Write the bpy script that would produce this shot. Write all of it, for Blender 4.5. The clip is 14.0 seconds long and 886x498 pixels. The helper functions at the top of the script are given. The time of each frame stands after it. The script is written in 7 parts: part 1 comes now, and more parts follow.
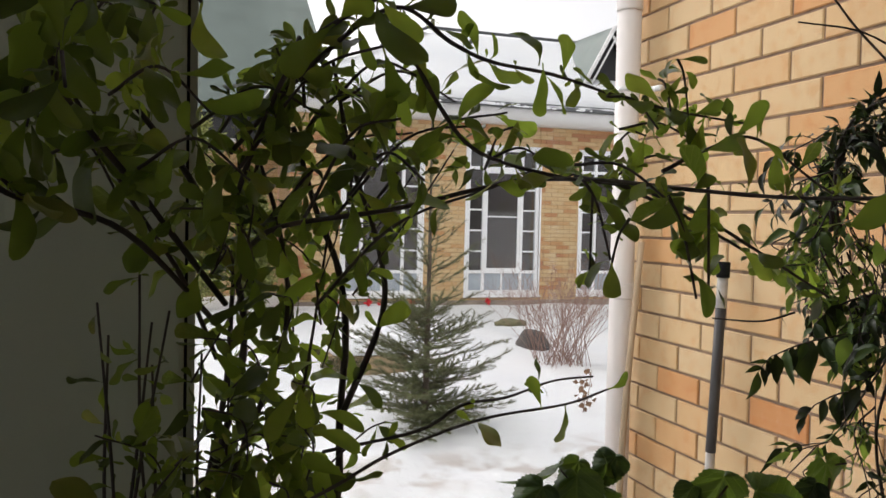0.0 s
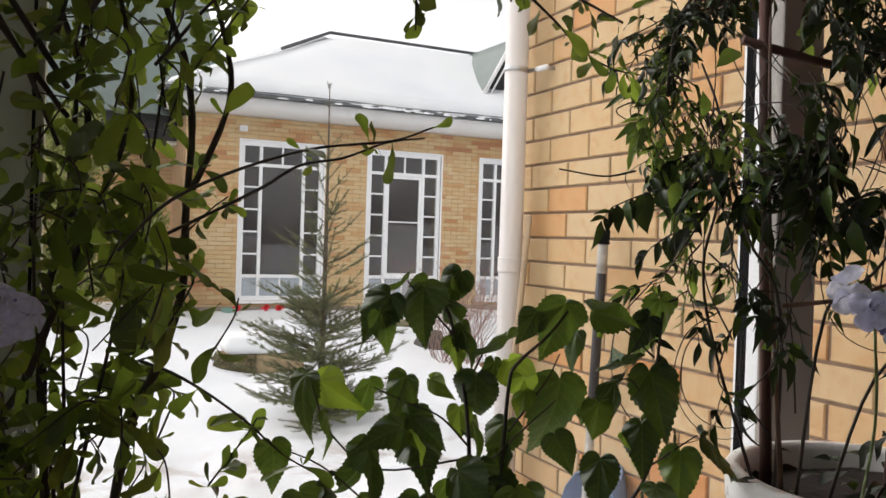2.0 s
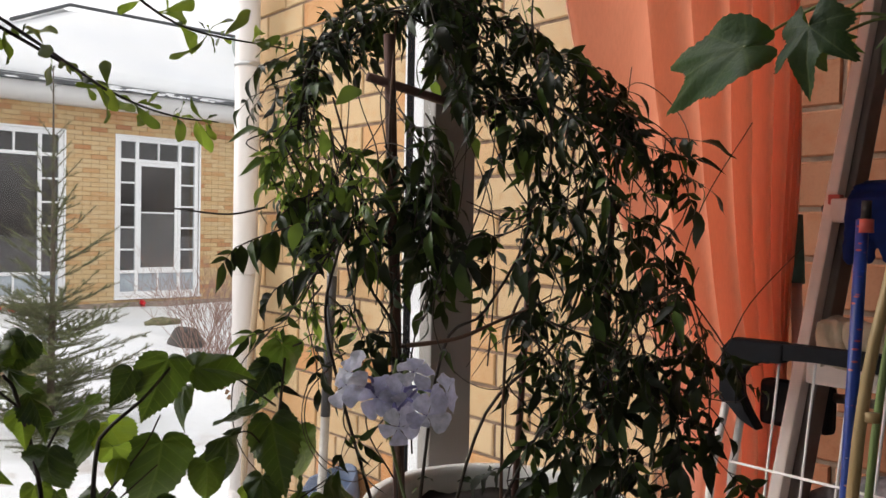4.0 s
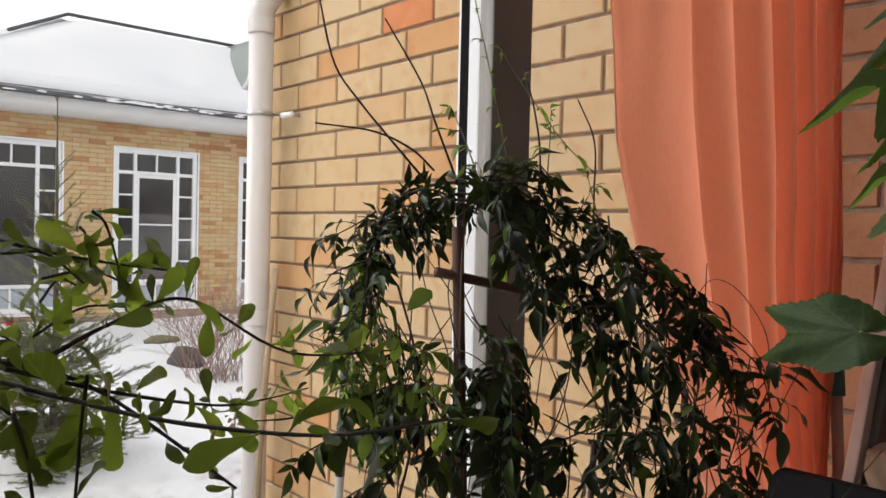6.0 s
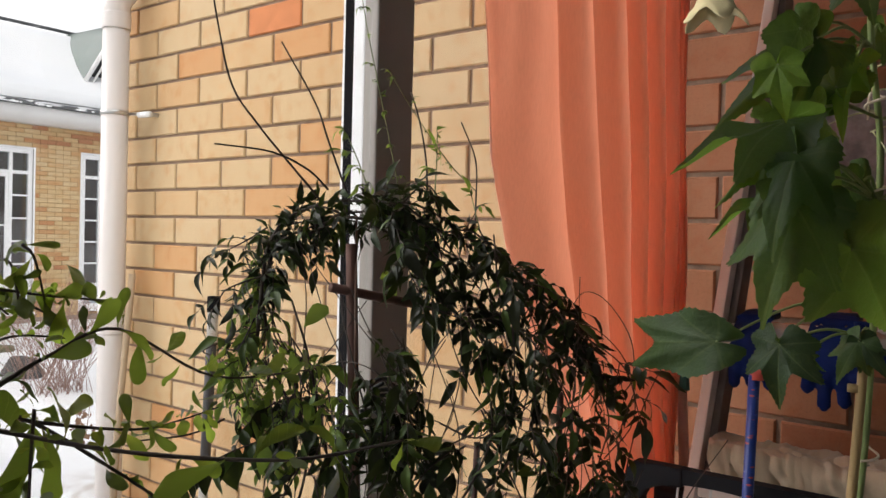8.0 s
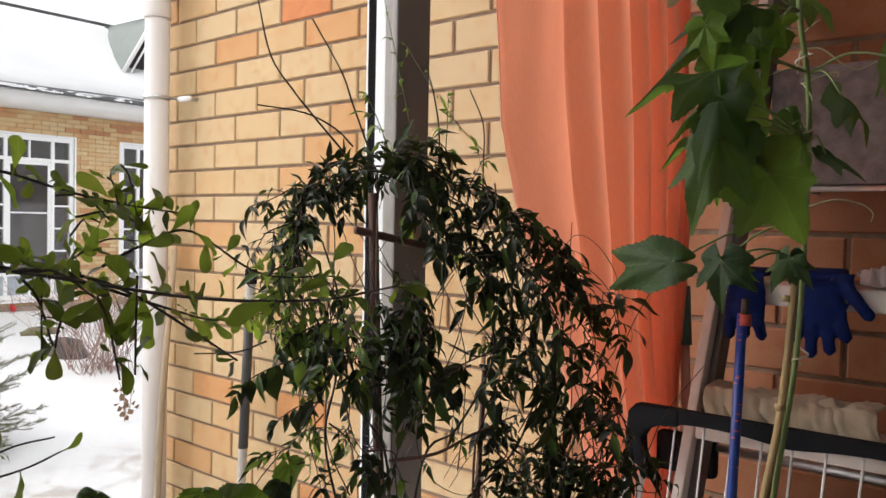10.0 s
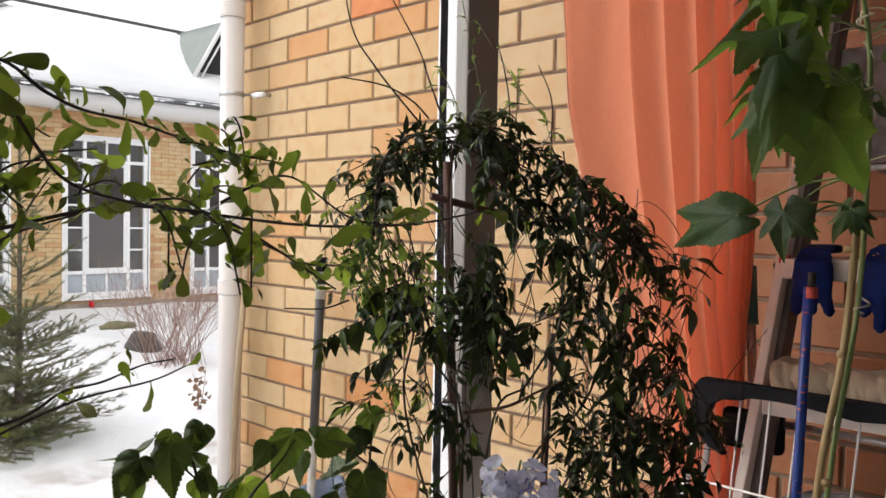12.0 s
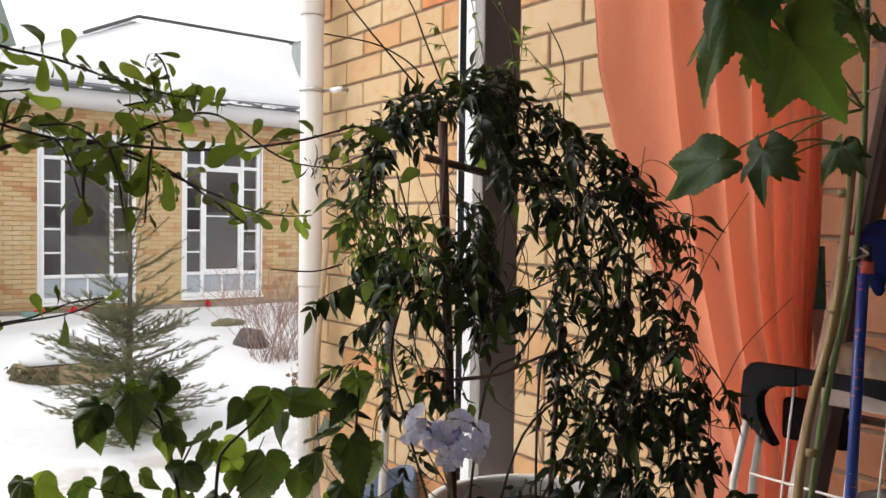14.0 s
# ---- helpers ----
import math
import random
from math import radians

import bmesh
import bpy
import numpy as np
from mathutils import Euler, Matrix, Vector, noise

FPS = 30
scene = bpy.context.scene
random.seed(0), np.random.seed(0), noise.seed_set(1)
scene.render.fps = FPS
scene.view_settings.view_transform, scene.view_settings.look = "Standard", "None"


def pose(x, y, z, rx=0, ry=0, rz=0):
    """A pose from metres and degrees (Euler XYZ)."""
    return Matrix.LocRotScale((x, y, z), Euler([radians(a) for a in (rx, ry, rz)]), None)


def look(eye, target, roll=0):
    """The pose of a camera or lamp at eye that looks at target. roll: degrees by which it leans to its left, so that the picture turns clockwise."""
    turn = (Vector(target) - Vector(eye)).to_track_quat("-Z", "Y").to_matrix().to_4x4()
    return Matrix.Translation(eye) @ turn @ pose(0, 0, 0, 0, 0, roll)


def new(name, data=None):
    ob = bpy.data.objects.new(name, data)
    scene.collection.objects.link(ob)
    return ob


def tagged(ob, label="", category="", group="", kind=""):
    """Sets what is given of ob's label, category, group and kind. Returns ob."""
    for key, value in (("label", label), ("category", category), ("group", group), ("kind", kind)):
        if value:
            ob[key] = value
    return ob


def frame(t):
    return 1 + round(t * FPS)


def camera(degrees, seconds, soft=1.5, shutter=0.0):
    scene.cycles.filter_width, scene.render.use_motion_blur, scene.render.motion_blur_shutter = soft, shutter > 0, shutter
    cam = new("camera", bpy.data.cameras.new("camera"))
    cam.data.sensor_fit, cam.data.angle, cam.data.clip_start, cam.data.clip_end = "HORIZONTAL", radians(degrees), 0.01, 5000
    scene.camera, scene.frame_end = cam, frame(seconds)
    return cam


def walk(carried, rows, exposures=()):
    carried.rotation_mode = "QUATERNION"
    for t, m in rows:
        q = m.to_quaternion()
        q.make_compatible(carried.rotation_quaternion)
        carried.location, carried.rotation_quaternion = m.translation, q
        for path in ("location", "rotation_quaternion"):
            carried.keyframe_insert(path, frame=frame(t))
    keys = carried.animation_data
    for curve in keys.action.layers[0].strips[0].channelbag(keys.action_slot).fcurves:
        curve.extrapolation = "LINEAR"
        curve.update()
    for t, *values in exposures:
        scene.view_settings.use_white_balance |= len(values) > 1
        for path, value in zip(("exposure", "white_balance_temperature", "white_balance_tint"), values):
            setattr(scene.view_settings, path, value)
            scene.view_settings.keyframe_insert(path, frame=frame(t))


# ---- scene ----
cam = camera(58.4, 14.0)
PATH = [
    (0, (-1.739, -2.491, 1.461), (-1.115, -0.593, 1.392), 1.3),
    (0.5, (-1.716, -2.497, 1.405), (-0.966, -0.644, 1.348), 1.3),
    (1, (-1.706, -2.499, 1.37), (-0.901, -0.669, 1.321), 1.5),
    (1.5, (-1.705, -2.512, 1.341), (-0.876, -0.692, 1.294), 1.7),
    (2, (-1.706, -2.535, 1.303), (-0.855, -0.726, 1.276), 1.8),
    (2.5, (-1.673, -2.553, 1.32), (-0.74, -0.784, 1.296), 1.7),
    (3, (-1.623, -2.582, 1.319), (-0.551, -0.894, 1.284), 1.3),
    (3.5, (-1.584, -2.591, 1.323), (-0.356, -1.014, 1.279), 1.0),
    (4, (-1.564, -2.582, 1.36), (-0.24, -1.084, 1.314), 1.1),
    (6.3, (-1.618, -2.497, 1.559), (-0.279, -1.011, 1.52), 1.4),
    (6.5, (-1.627, -2.49, 1.561), (-0.24, -1.049, 1.524), 1.5),
    (7, (-1.647, -2.496, 1.568), (-0.14, -1.181, 1.535), 1.6),
    (7.5, (-1.666, -2.506, 1.568), (-0.116, -1.243, 1.539), 1.5),
    (8, (-1.657, -2.512, 1.566), (-0.078, -1.285, 1.534), 1.4),
    (8.2, (-1.663, -2.507, 1.563), (-0.076, -1.291, 1.524), 1.4),
    (10.3, (-1.76, -2.629, 1.519), (-0.236, -1.336, 1.456), 1.1),
    (10.5, (-1.772, -2.635, 1.519), (-0.244, -1.346, 1.461), 1.1),
    (11, (-1.79, -2.648, 1.496), (-0.287, -1.33, 1.434), 1.0),
    (11.5, (-1.801, -2.644, 1.486), (-0.338, -1.283, 1.426), 0.9),
    (12, (-1.793, -2.643, 1.477), (-0.369, -1.24, 1.415), 1.0),
    (12.5, (-1.79, -2.66, 1.449), (-0.413, -1.211, 1.389), 1.0),
    (13, (-1.777, -2.704, 1.434), (-0.42, -1.236, 1.382), 0.9),
    (13.5, (-1.743, -2.722, 1.419), (-0.423, -1.22, 1.365), 0.8),
    (14, (-1.665, -2.716, 1.427), (-0.45, -1.128, 1.373), 0.8),
]
walk(cam, [(t, look(eye, target, roll)) for t, eye, target, roll in PATH], [(0.0, 0.6), (1.0, 0.65), (2.0, 0.65), (3.0, 0.68), (3.5, 0.66), (4.0, 0.78), (6.5, 0.63), (8.0, 0.79), (10.5, 0.90), (14.0, 0.88)])

# ---- world and light: an overcast winter day ----
world = bpy.data.worlds.new("overcast_sky")
scene.world = world
world.use_nodes = True
wn, wl = world.node_tree.nodes, world.node_tree.links
wn.clear()
sky = wn.new("ShaderNodeTexSky")
sky.sky_type, sky.sun_disc = "NISHITA", False
sky.sun_elevation, sky.sun_rotation = radians(38), radians(-35)
sky.air_density, sky.dust_density, sky.ozone_density = 1.0, 3.0, 1.0
soften = wn.new("ShaderNodeHueSaturation")
soften.inputs["Saturation"].default_value = 0.12
back = wn.new("ShaderNodeBackground")
back.inputs["Strength"].default_value = 0.15
wout = wn.new("ShaderNodeOutputWorld")
wl.new(sky.outputs[0], soften.inputs["Color"])
warm = wn.new("ShaderNodeMix")
warm.data_type, warm.blend_type = "RGBA", "MULTIPLY"
warm.inputs[0].default_value = 1.0
warm.inputs[7].default_value = (1.035, 0.985, 1.0, 1.0)
wl.new(soften.outputs[0], warm.inputs[6])
wl.new(warm.outputs[2], back.inputs["Color"])
wl.new(back.outputs[0], wout.inputs["Surface"])

sun_data = bpy.data.lights.new("sun", "SUN")
sun_data.energy, sun_data.angle, sun_data.color = 0.9, radians(25), (1.0, 0.97, 0.93)
sun = new("sun", sun_data)
sun.matrix_world = look((0, 0, 0), (0.45, 0.55, -0.72))


# ---- mesh tools ----
def mesh_of(name, verts, faces, mat=None, smooth=False):
    me = bpy.data.meshes.new(name)
    me.from_pydata([tuple(v) for v in verts], [], [tuple(f) for f in faces])
    me.update()
    if mat:
        me.materials.append(mat)
    if smooth:
        me.polygons.foreach_set("use_smooth", [True] * len(me.polygons))
    return me


def bm_mesh(name, bm, mat, smooth=False):
    bmesh.ops.recalc_face_normals(bm, faces=bm.faces)
    me = bpy.data.meshes.new(name)
    bm.to_mesh(me)
    bm.free()
    me.materials.append(mat)
    if smooth:
        me.polygons.foreach_set("use_smooth", [True] * len(me.polygons))
    return me


def part(name, me, parent=None, label="", m=None):
    ob = new(name, me)
    if parent is not None:
        ob.parent = parent
    if m is not None:
        ob.matrix_basis = m
    return tagged(ob, label)


def thing(name, at, label, category, group=""):
    ob = new(name)
    ob.empty_display_size = 0.05
    ob.location = at
    return tagged(ob, label, category, group)


def box_bm(bm, lo, hi, bevel=0.0, turn=None):
    """A box with softened edges, added to bm."""
    size = [max(b - a, 1e-4) for a, b in zip(lo, hi)]
    mid = [(a + b) / 2 for a, b in zip(lo, hi)]
    m = Matrix.LocRotScale(mid, turn, size)
    made = bmesh.ops.create_cube(bm, size=1.0, matrix=m)["verts"]
    if bevel > 0:
        edges = {e for v in made for e in v.link_edges}
        bmesh.ops.bevel(bm, geom=list(edges), offset=min(bevel, 0.45 * min(size)), segments=2, affect="EDGES", profile=0.6)


def box(name, lo, hi, mat, parent=None, bevel=0.0, label=""):
    bm = bmesh.new()
    off = parent.location if parent is not None else Vector()
    box_bm(bm, [a - o for a, o in zip(lo, off)], [b - o for b, o in zip(hi, off)], bevel)
    return part(name, bm_mesh(name, bm, mat), parent, label)


def smooth_line(points, steps=5):
    """Catmull-Rom through the points."""
    p = [Vector(q) for q in points]
    p = [2 * p[0] - p[1]] + p + [2 * p[-1] - p[-2]]
    out = []
    for a, b, c, d in zip(p, p[1:], p[2:], p[3:]):
        for k in range(steps):
            u = k / steps
            out.append(0.5 * (2 * b + (c - a) * u + (2 * a - 5 * b + 4 * c - d) * u * u + (3 * b - a - 3 * c + d) * u ** 3))
    return out + [p[-2]]


def tube_data(line, r0, r1, sides=6, wobble=0.0, seed=0):
    """Rings round a line, from radius r0 to r1, with closed ends."""
    rng = random.Random(seed)
    verts, faces = [], []
    side = None
    for i, q in enumerate(line):
        ahead = (line[min(i + 1, len(line) - 1)] - line[max(i - 1, 0)]).normalized()
        if side is None:
            side = ahead.orthogonal().normalized()
        side = (side - ahead * side.dot(ahead)).normalized()
        up = ahead.cross(side)
        r = (r0 + (r1 - r0) * i / (len(line) - 1)) * (1 + wobble * rng.uniform(-1, 1))
        verts += [q + r * (math.cos(a) * side + math.sin(a) * up) for a in (2 * math.pi * k / sides for k in range(sides))]
    n = len(line)
    for i in range(n - 1):
        for k in range(sides):
            a, b = i * sides + k, i * sides + (k + 1) % sides
            faces.append((a, b, b + sides, a + sides))
    faces.append(tuple(range(sides))[::-1])
    faces.append(tuple(range((n - 1) * sides, n * sides)))
    return verts, faces


def tube(name, points, r0, r1, mat, parent=None, sides=6, steps=5, wobble=0.0, label="", seed=0, curved=True):
    off = parent.location if parent is not None else Vector()
    pts = [Vector(p) - off for p in points]
    line = smooth_line(pts, steps) if curved and len(pts) > 2 else pts
    v, f = tube_data(line, r0, r1, sides, wobble, seed)
    return part(name, mesh_of(name, v, f, mat, True), parent, label)


def lathe(name, profile, mat, sides=40, smooth=True):
    """A turned mesh from (radius, height) pairs."""
    verts, faces = [], []
    for r, z in profile:
        verts += [(r * math.cos(2 * math.pi * k / sides), r * math.sin(2 * math.pi * k / sides), z) for k in range(sides)]
    for i in range(len(profile) - 1):
        for k in range(sides):
            a, b = i * sides + k, i * sides + (k + 1) % sides
            faces.append((a, b, b + sides, a + sides))
    return mesh_of(name, verts, faces, mat, smooth)


class Heap:
    """Many small pieces gathered into one mesh."""

    def __init__(self):
        self.v, self.f = [], []

    def add(self, verts, faces, m=None):
        n = len(self.v)
        self.v += [m @ Vector(v) for v in verts] if m is not None else list(verts)
        self.f += [tuple(i + n for i in f) for f in faces]

    def mesh(self, name, mat, smooth=False):
        return mesh_of(name, self.v, self.f, mat, smooth)


def aim(at, along, normal, size):
    """A pose with y along a direction and z near a normal, scaled."""
    y = Vector(along).normalized()
    x = y.cross(Vector(normal))
    if x.length < 1e-4:
        x = y.orthogonal()
    x.normalize()
    z = x.cross(y)
    s = size if isinstance(size, (tuple, list)) else (size, size, size)
    m = Matrix((x * s[0], y * s[1], z * s[2])).transposed().to_4x4()
    m.translation = at
    return m


# ---- materials ----
def material(name):
    mat = bpy.data.materials.new(name)
    mat.use_nodes = True
    nt = mat.node_tree
    nt.nodes.clear()
    out = nt.nodes.new("ShaderNodeOutputMaterial")
    bsdf = nt.nodes.new("ShaderNodeBsdfPrincipled")
    nt.links.new(bsdf.outputs[0], out.inputs["Surface"])
    return mat, nt, bsdf, out


def node(nt, kind, **values):
    n = nt.nodes.new(kind)
    for key, value in values.items():
        n.inputs[key.replace("_", " ")].default_value = value
    return n


def ramp(nt, fac, stops):
    r = nt.nodes.new("ShaderNodeValToRGB")
    e = r.color_ramp.elements
    e[0].position, e[0].color = stops[0][0], (*stops[0][1], 1)
    e[1].position, e[1].color = stops[-1][0], (*stops[-1][1], 1)
    for pos, col in stops[1:-1]:
        e.new(pos).color = (*col, 1)
    nt.links.new(fac, r.inputs["Fac"])
    return r.outputs["Color"]


def noise_fac(nt, scale, detail=4.0, stretch=(1, 1, 1), rough=0.55, where="Object", shift=None):
    tc = nt.nodes.new("ShaderNodeTexCoord")
    mp = node(nt, "ShaderNodeMapping", Scale=stretch)
    nz = node(nt, "ShaderNodeTexNoise", Scale=scale, Detail=detail, Roughness=rough)
    nt.links.new(tc.outputs[where], mp.inputs["Vector"])
    if shift is not None:
        # each piece takes another part of the pattern
        far = node(nt, "ShaderNodeVectorMath")
        far.operation = "SCALE"
        far.inputs[0].default_value = (61.0, 37.0, 83.0)
        nt.links.new(shift, far.inputs["Scale"])
        nt.links.new(far.outputs[0], mp.inputs["Location"])
    nt.links.new(mp.outputs["Vector"], nz.inputs["Vector"])
    return nz.outputs["Fac"]


def mix(nt, a, b, fac, mode="MIX"):
    m = nt.nodes.new("ShaderNodeMix")
    m.data_type, m.blend_type = "RGBA", mode
    for sock, val in ((m.inputs[0], fac), (m.inputs[6], a), (m.inputs[7], b)):
        if isinstance(val, bpy.types.NodeSocket):
            nt.links.new(val, sock)
        elif isinstance(val, (tuple, list)):
            sock.default_value = (*val, 1)
        else:
            sock.default_value = val
    return m.outputs[2]


def bump(nt, bsdf, height, strength, distance):
    b = node(nt, "ShaderNodeBump", Strength=strength, Distance=distance)
    nt.links.new(height, b.inputs["Height"])
    nt.links.new(b.outputs[0], bsdf.inputs["Normal"])


def plain(name, col, rough=0.6, metal=0.0, vary=0.15, scale=12.0, bump_by=0.15, bump_at=90.0, stretch=(1, 1, 1)):
    """A surface of one colour with stains and fine grain."""
    mat, nt, bsdf, _ = material(name)
    n1 = noise_fac(nt, scale, 5.0, stretch)
    lo = tuple(c * (1 - vary) for c in col)
    hi = tuple(min(1.0, c * (1 + vary)) for c in col)
    nt.links.new(ramp(nt, n1, [(0.3, lo), (0.7, hi)]), bsdf.inputs["Base Color"])
    n2 = noise_fac(nt, bump_at, 3.0, stretch)
    if bump_by:
        bump(nt, bsdf, n2, bump_by, 0.002)
    r = node(nt, "ShaderNodeMapRange")
    r.inputs["To Min"].default_value, r.inputs["To Max"].default_value = max(0.02, rough - 0.1), min(1.0, rough + 0.1)
    nt.links.new(n2, r.inputs["Value"])
    nt.links.new(r.outputs[0], bsdf.inputs["Roughness"])
    bsdf.inputs["Metallic"].default_value = metal
    return mat


def chance(nt, island):
    if island:
        return nt.nodes.new("ShaderNodeNewGeometry").outputs["Random Per Island"]
    return nt.nodes.new("ShaderNodeObjectInfo").outputs["Random"]


YELLOW = [(0.0, (0.53, 0.39, 0.225)), (0.6, (0.525, 0.367, 0.195)), (0.86, (0.515, 0.333, 0.165)), (0.96, (0.52, 0.295, 0.13)), (1.0, (0.48, 0.22, 0.08))]
# the same brick, with indoor shade and curtain glow put into the colour
SHADED_STOPS = [(0.0, (0.32, 0.138, 0.066)), (0.5, (0.30, 0.122, 0.056)), (1.0, (0.27, 0.10, 0.044))]


def brick_material(name, island, grain=1.0, stops=YELLOW):
    mat, nt, bsdf, _ = material(name)
    rnd = chance(nt, island)
    base = ramp(nt, rnd, stops)
    streak = noise_fac(nt, 2.2 if not island else 6.0 * grain, 2.0, (1, 2.6, 1.0), where="Generated" if not island else "Object", shift=None if island else rnd)
    stain = ramp(nt, streak, [(0.3, (0.95, 0.84, 0.74)), (0.5, (1, 1, 1)), (0.75, (1.03, 1.02, 1.02))])
    c1 = mix(nt, base, stain, 1.0, "MULTIPLY")
    fine = noise_fac(nt, 160.0, 4.0)
    speck = ramp(nt, fine, [(0.25, (0.80, 0.78, 0.76)), (0.5, (1, 1, 1)), (1.0, (1.05, 1.03, 1.0))])
    nt.links.new(mix(nt, c1, speck, 0.7, "MULTIPLY"), bsdf.inputs["Base Color"])
    bsdf.inputs["Roughness"].default_value = 0.82
    bump(nt, bsdf, noise_fac(nt, 260.0, 3.0), 0.25, 0.0015)
    return mat


def facade_material():
    """Small yellow bricks with patches of redder firing."""
    mat, nt, bsdf, _ = material("facade_brick")
    geo = nt.nodes.new("ShaderNodeNewGeometry")
    rnd = geo.outputs["Random Per Island"]
    spot = noise_fac(nt, 0.9, 3.0)
    pick = nt.nodes.new("ShaderNodeMath")
    pick.operation = "MULTIPLY_ADD"
    nt.links.new(rnd, pick.inputs[0])
    pick.inputs[1].default_value = 0.45
    nt.links.new(spot, pick.inputs[2])
    base = ramp(nt, pick.outputs[0], [(0.40, (0.57, 0.43, 0.25)), (0.72, (0.56, 0.40, 0.21)), (0.88, (0.53, 0.33, 0.16)), (0.97, (0.47, 0.24, 0.11)), (1.0, (0.42, 0.20, 0.10))])
    fine = noise_fac(nt, 60.0, 4.0)
    nt.links.new(mix(nt, base, ramp(nt, fine, [(0.25, (0.80, 0.78, 0.76)), (0.5, (1, 1, 1)), (1.0, (1.05, 1.03, 1.0))]), 0.7, "MULTIPLY"), bsdf.inputs["Base Color"])
    bsdf.inputs["Roughness"].default_value = 0.85
    return mat


def calc(nt, op, a, b=None, c=None):
    m = nt.nodes.new("ShaderNodeMath")
    m.operation = op
    for sock, val in zip(m.inputs, (a, b, c)):
        if isinstance(val, bpy.types.NodeSocket):
            nt.links.new(val, sock)
        elif val is not None:
            sock.default_value = val
    return m.outputs[0]


def leaf_material(name, stops, island=False, gloss=0.42, glow=0.35, glow_col=(0.30, 0.42, 0.04), veins=0.0, fan=()):
    mat, nt, bsdf, out = material(name)
    rnd = chance(nt, island)
    col = ramp(nt, rnd, stops)
    blot = noise_fac(nt, 40.0 if island else 3.0, 3.0)
    shade = ramp(nt, blot, [(0.3, (0.6, 0.62, 0.6)), (0.55, (1, 1, 1)), (0.8, (1.35, 1.25, 1.05))])
    col = mix(nt, col, shade, 0.8, "MULTIPLY")
    nt.links.new(col, bsdf.inputs["Base Color"])
    bsdf.inputs["Roughness"].default_value = gloss
    bsdf.inputs["Specular IOR Level"].default_value = 0.45 if gloss < 0.5 else 0.25
    if veins:
        # side veins slant forward from the midrib
        tc = nt.nodes.new("ShaderNodeTexCoord")
        xyz = nt.nodes.new("ShaderNodeSeparateXYZ")
        nt.links.new(tc.outputs["Object"], xyz.inputs[0])
        ax = calc(nt, "ABSOLUTE", xyz.outputs[0])
        slant = calc(nt, "SUBTRACT", xyz.outputs[1], calc(nt, "MULTIPLY", ax, 0.8))
        rib = calc(nt, "PINGPONG", calc(nt, "MULTIPLY", slant, 7.0), 0.5)
        side = calc(nt, "LESS_THAN", rib, 0.05)
        mid = calc(nt, "LESS_THAN", ax, 0.014)
        line = calc(nt, "MAXIMUM", side, mid)
        if fan:
            # ribs spread from the stalk, with a fine net between them
            line = mid
            for c in fan:
                off = calc(nt, "ABSOLUTE", calc(nt, "SUBTRACT", calc(nt, "MULTIPLY", ax, math.cos(c)), calc(nt, "MULTIPLY", xyz.outputs[1], math.sin(c))))
                ahead = calc(nt, "GREATER_THAN", calc(nt, "ADD", calc(nt, "MULTIPLY", ax, math.sin(c)), calc(nt, "MULTIPLY", xyz.outputs[1], math.cos(c))), 0.0)
                line = calc(nt, "MAXIMUM", line, calc(nt, "MULTIPLY", calc(nt, "LESS_THAN", off, 0.011), ahead))
            net = nt.nodes.new("ShaderNodeTexVoronoi")
            net.feature = "DISTANCE_TO_EDGE"
            net.inputs["Scale"].default_value = 9.0
            nt.links.new(tc.outputs["Object"], net.inputs["Vector"])
            rib = calc(nt, "MINIMUM", calc(nt, "MULTIPLY", net.outputs["Distance"], 3.0), 0.5)
            line = calc(nt, "MAXIMUM", line, calc(nt, "MULTIPLY", calc(nt, "LESS_THAN", net.outputs["Distance"], 0.03), 0.35))
        col = mix(nt, col, mix(nt, col, (0.30, 0.36, 0.12), 0.45), calc(nt, "MULTIPLY", line, veins))
        # darker towards the stalk, yellower at the tip and along the rim
        col = mix(nt, col, ramp(nt, xyz.outputs[1], [(0.0, (0.70, 0.74, 0.75)), (0.55, (1, 1, 1)), (1.0, (1.45, 1.25, 0.9))]), 0.9, "MULTIPLY")
        nt.links.new(col, bsdf.inputs["Base Color"])
        bump(nt, bsdf, calc(nt, "ADD", calc(nt, "MULTIPLY", rib, 0.25), noise_fac(nt, 7.0, 3.0)), 0.2, 0.008)
    else:
        bump(nt, bsdf, noise_fac(nt, 300.0, 2.0, (1, 0.35, 1)), 0.25, 0.001)
    tr = nt.nodes.new("ShaderNodeBsdfTranslucent")
    nt.links.new(mix(nt, col, glow_col, 0.65), tr.inputs["Color"])
    ms = nt.nodes.new("ShaderNodeMixShader")
    nt.links.new(calc(nt, "MULTIPLY", calc(nt, "MULTIPLY_ADD", calc(nt, "FRACT", calc(nt, "MULTIPLY", rnd, 9.7)), 1.5, 0.25), glow), ms.inputs[0])
    nt.links.new(bsdf.outputs[0], ms.inputs[1])
    nt.links.new(tr.outputs[0], ms.inputs[2])
    nt.links.new(ms.outputs[0], out.inputs["Surface"])
    return mat


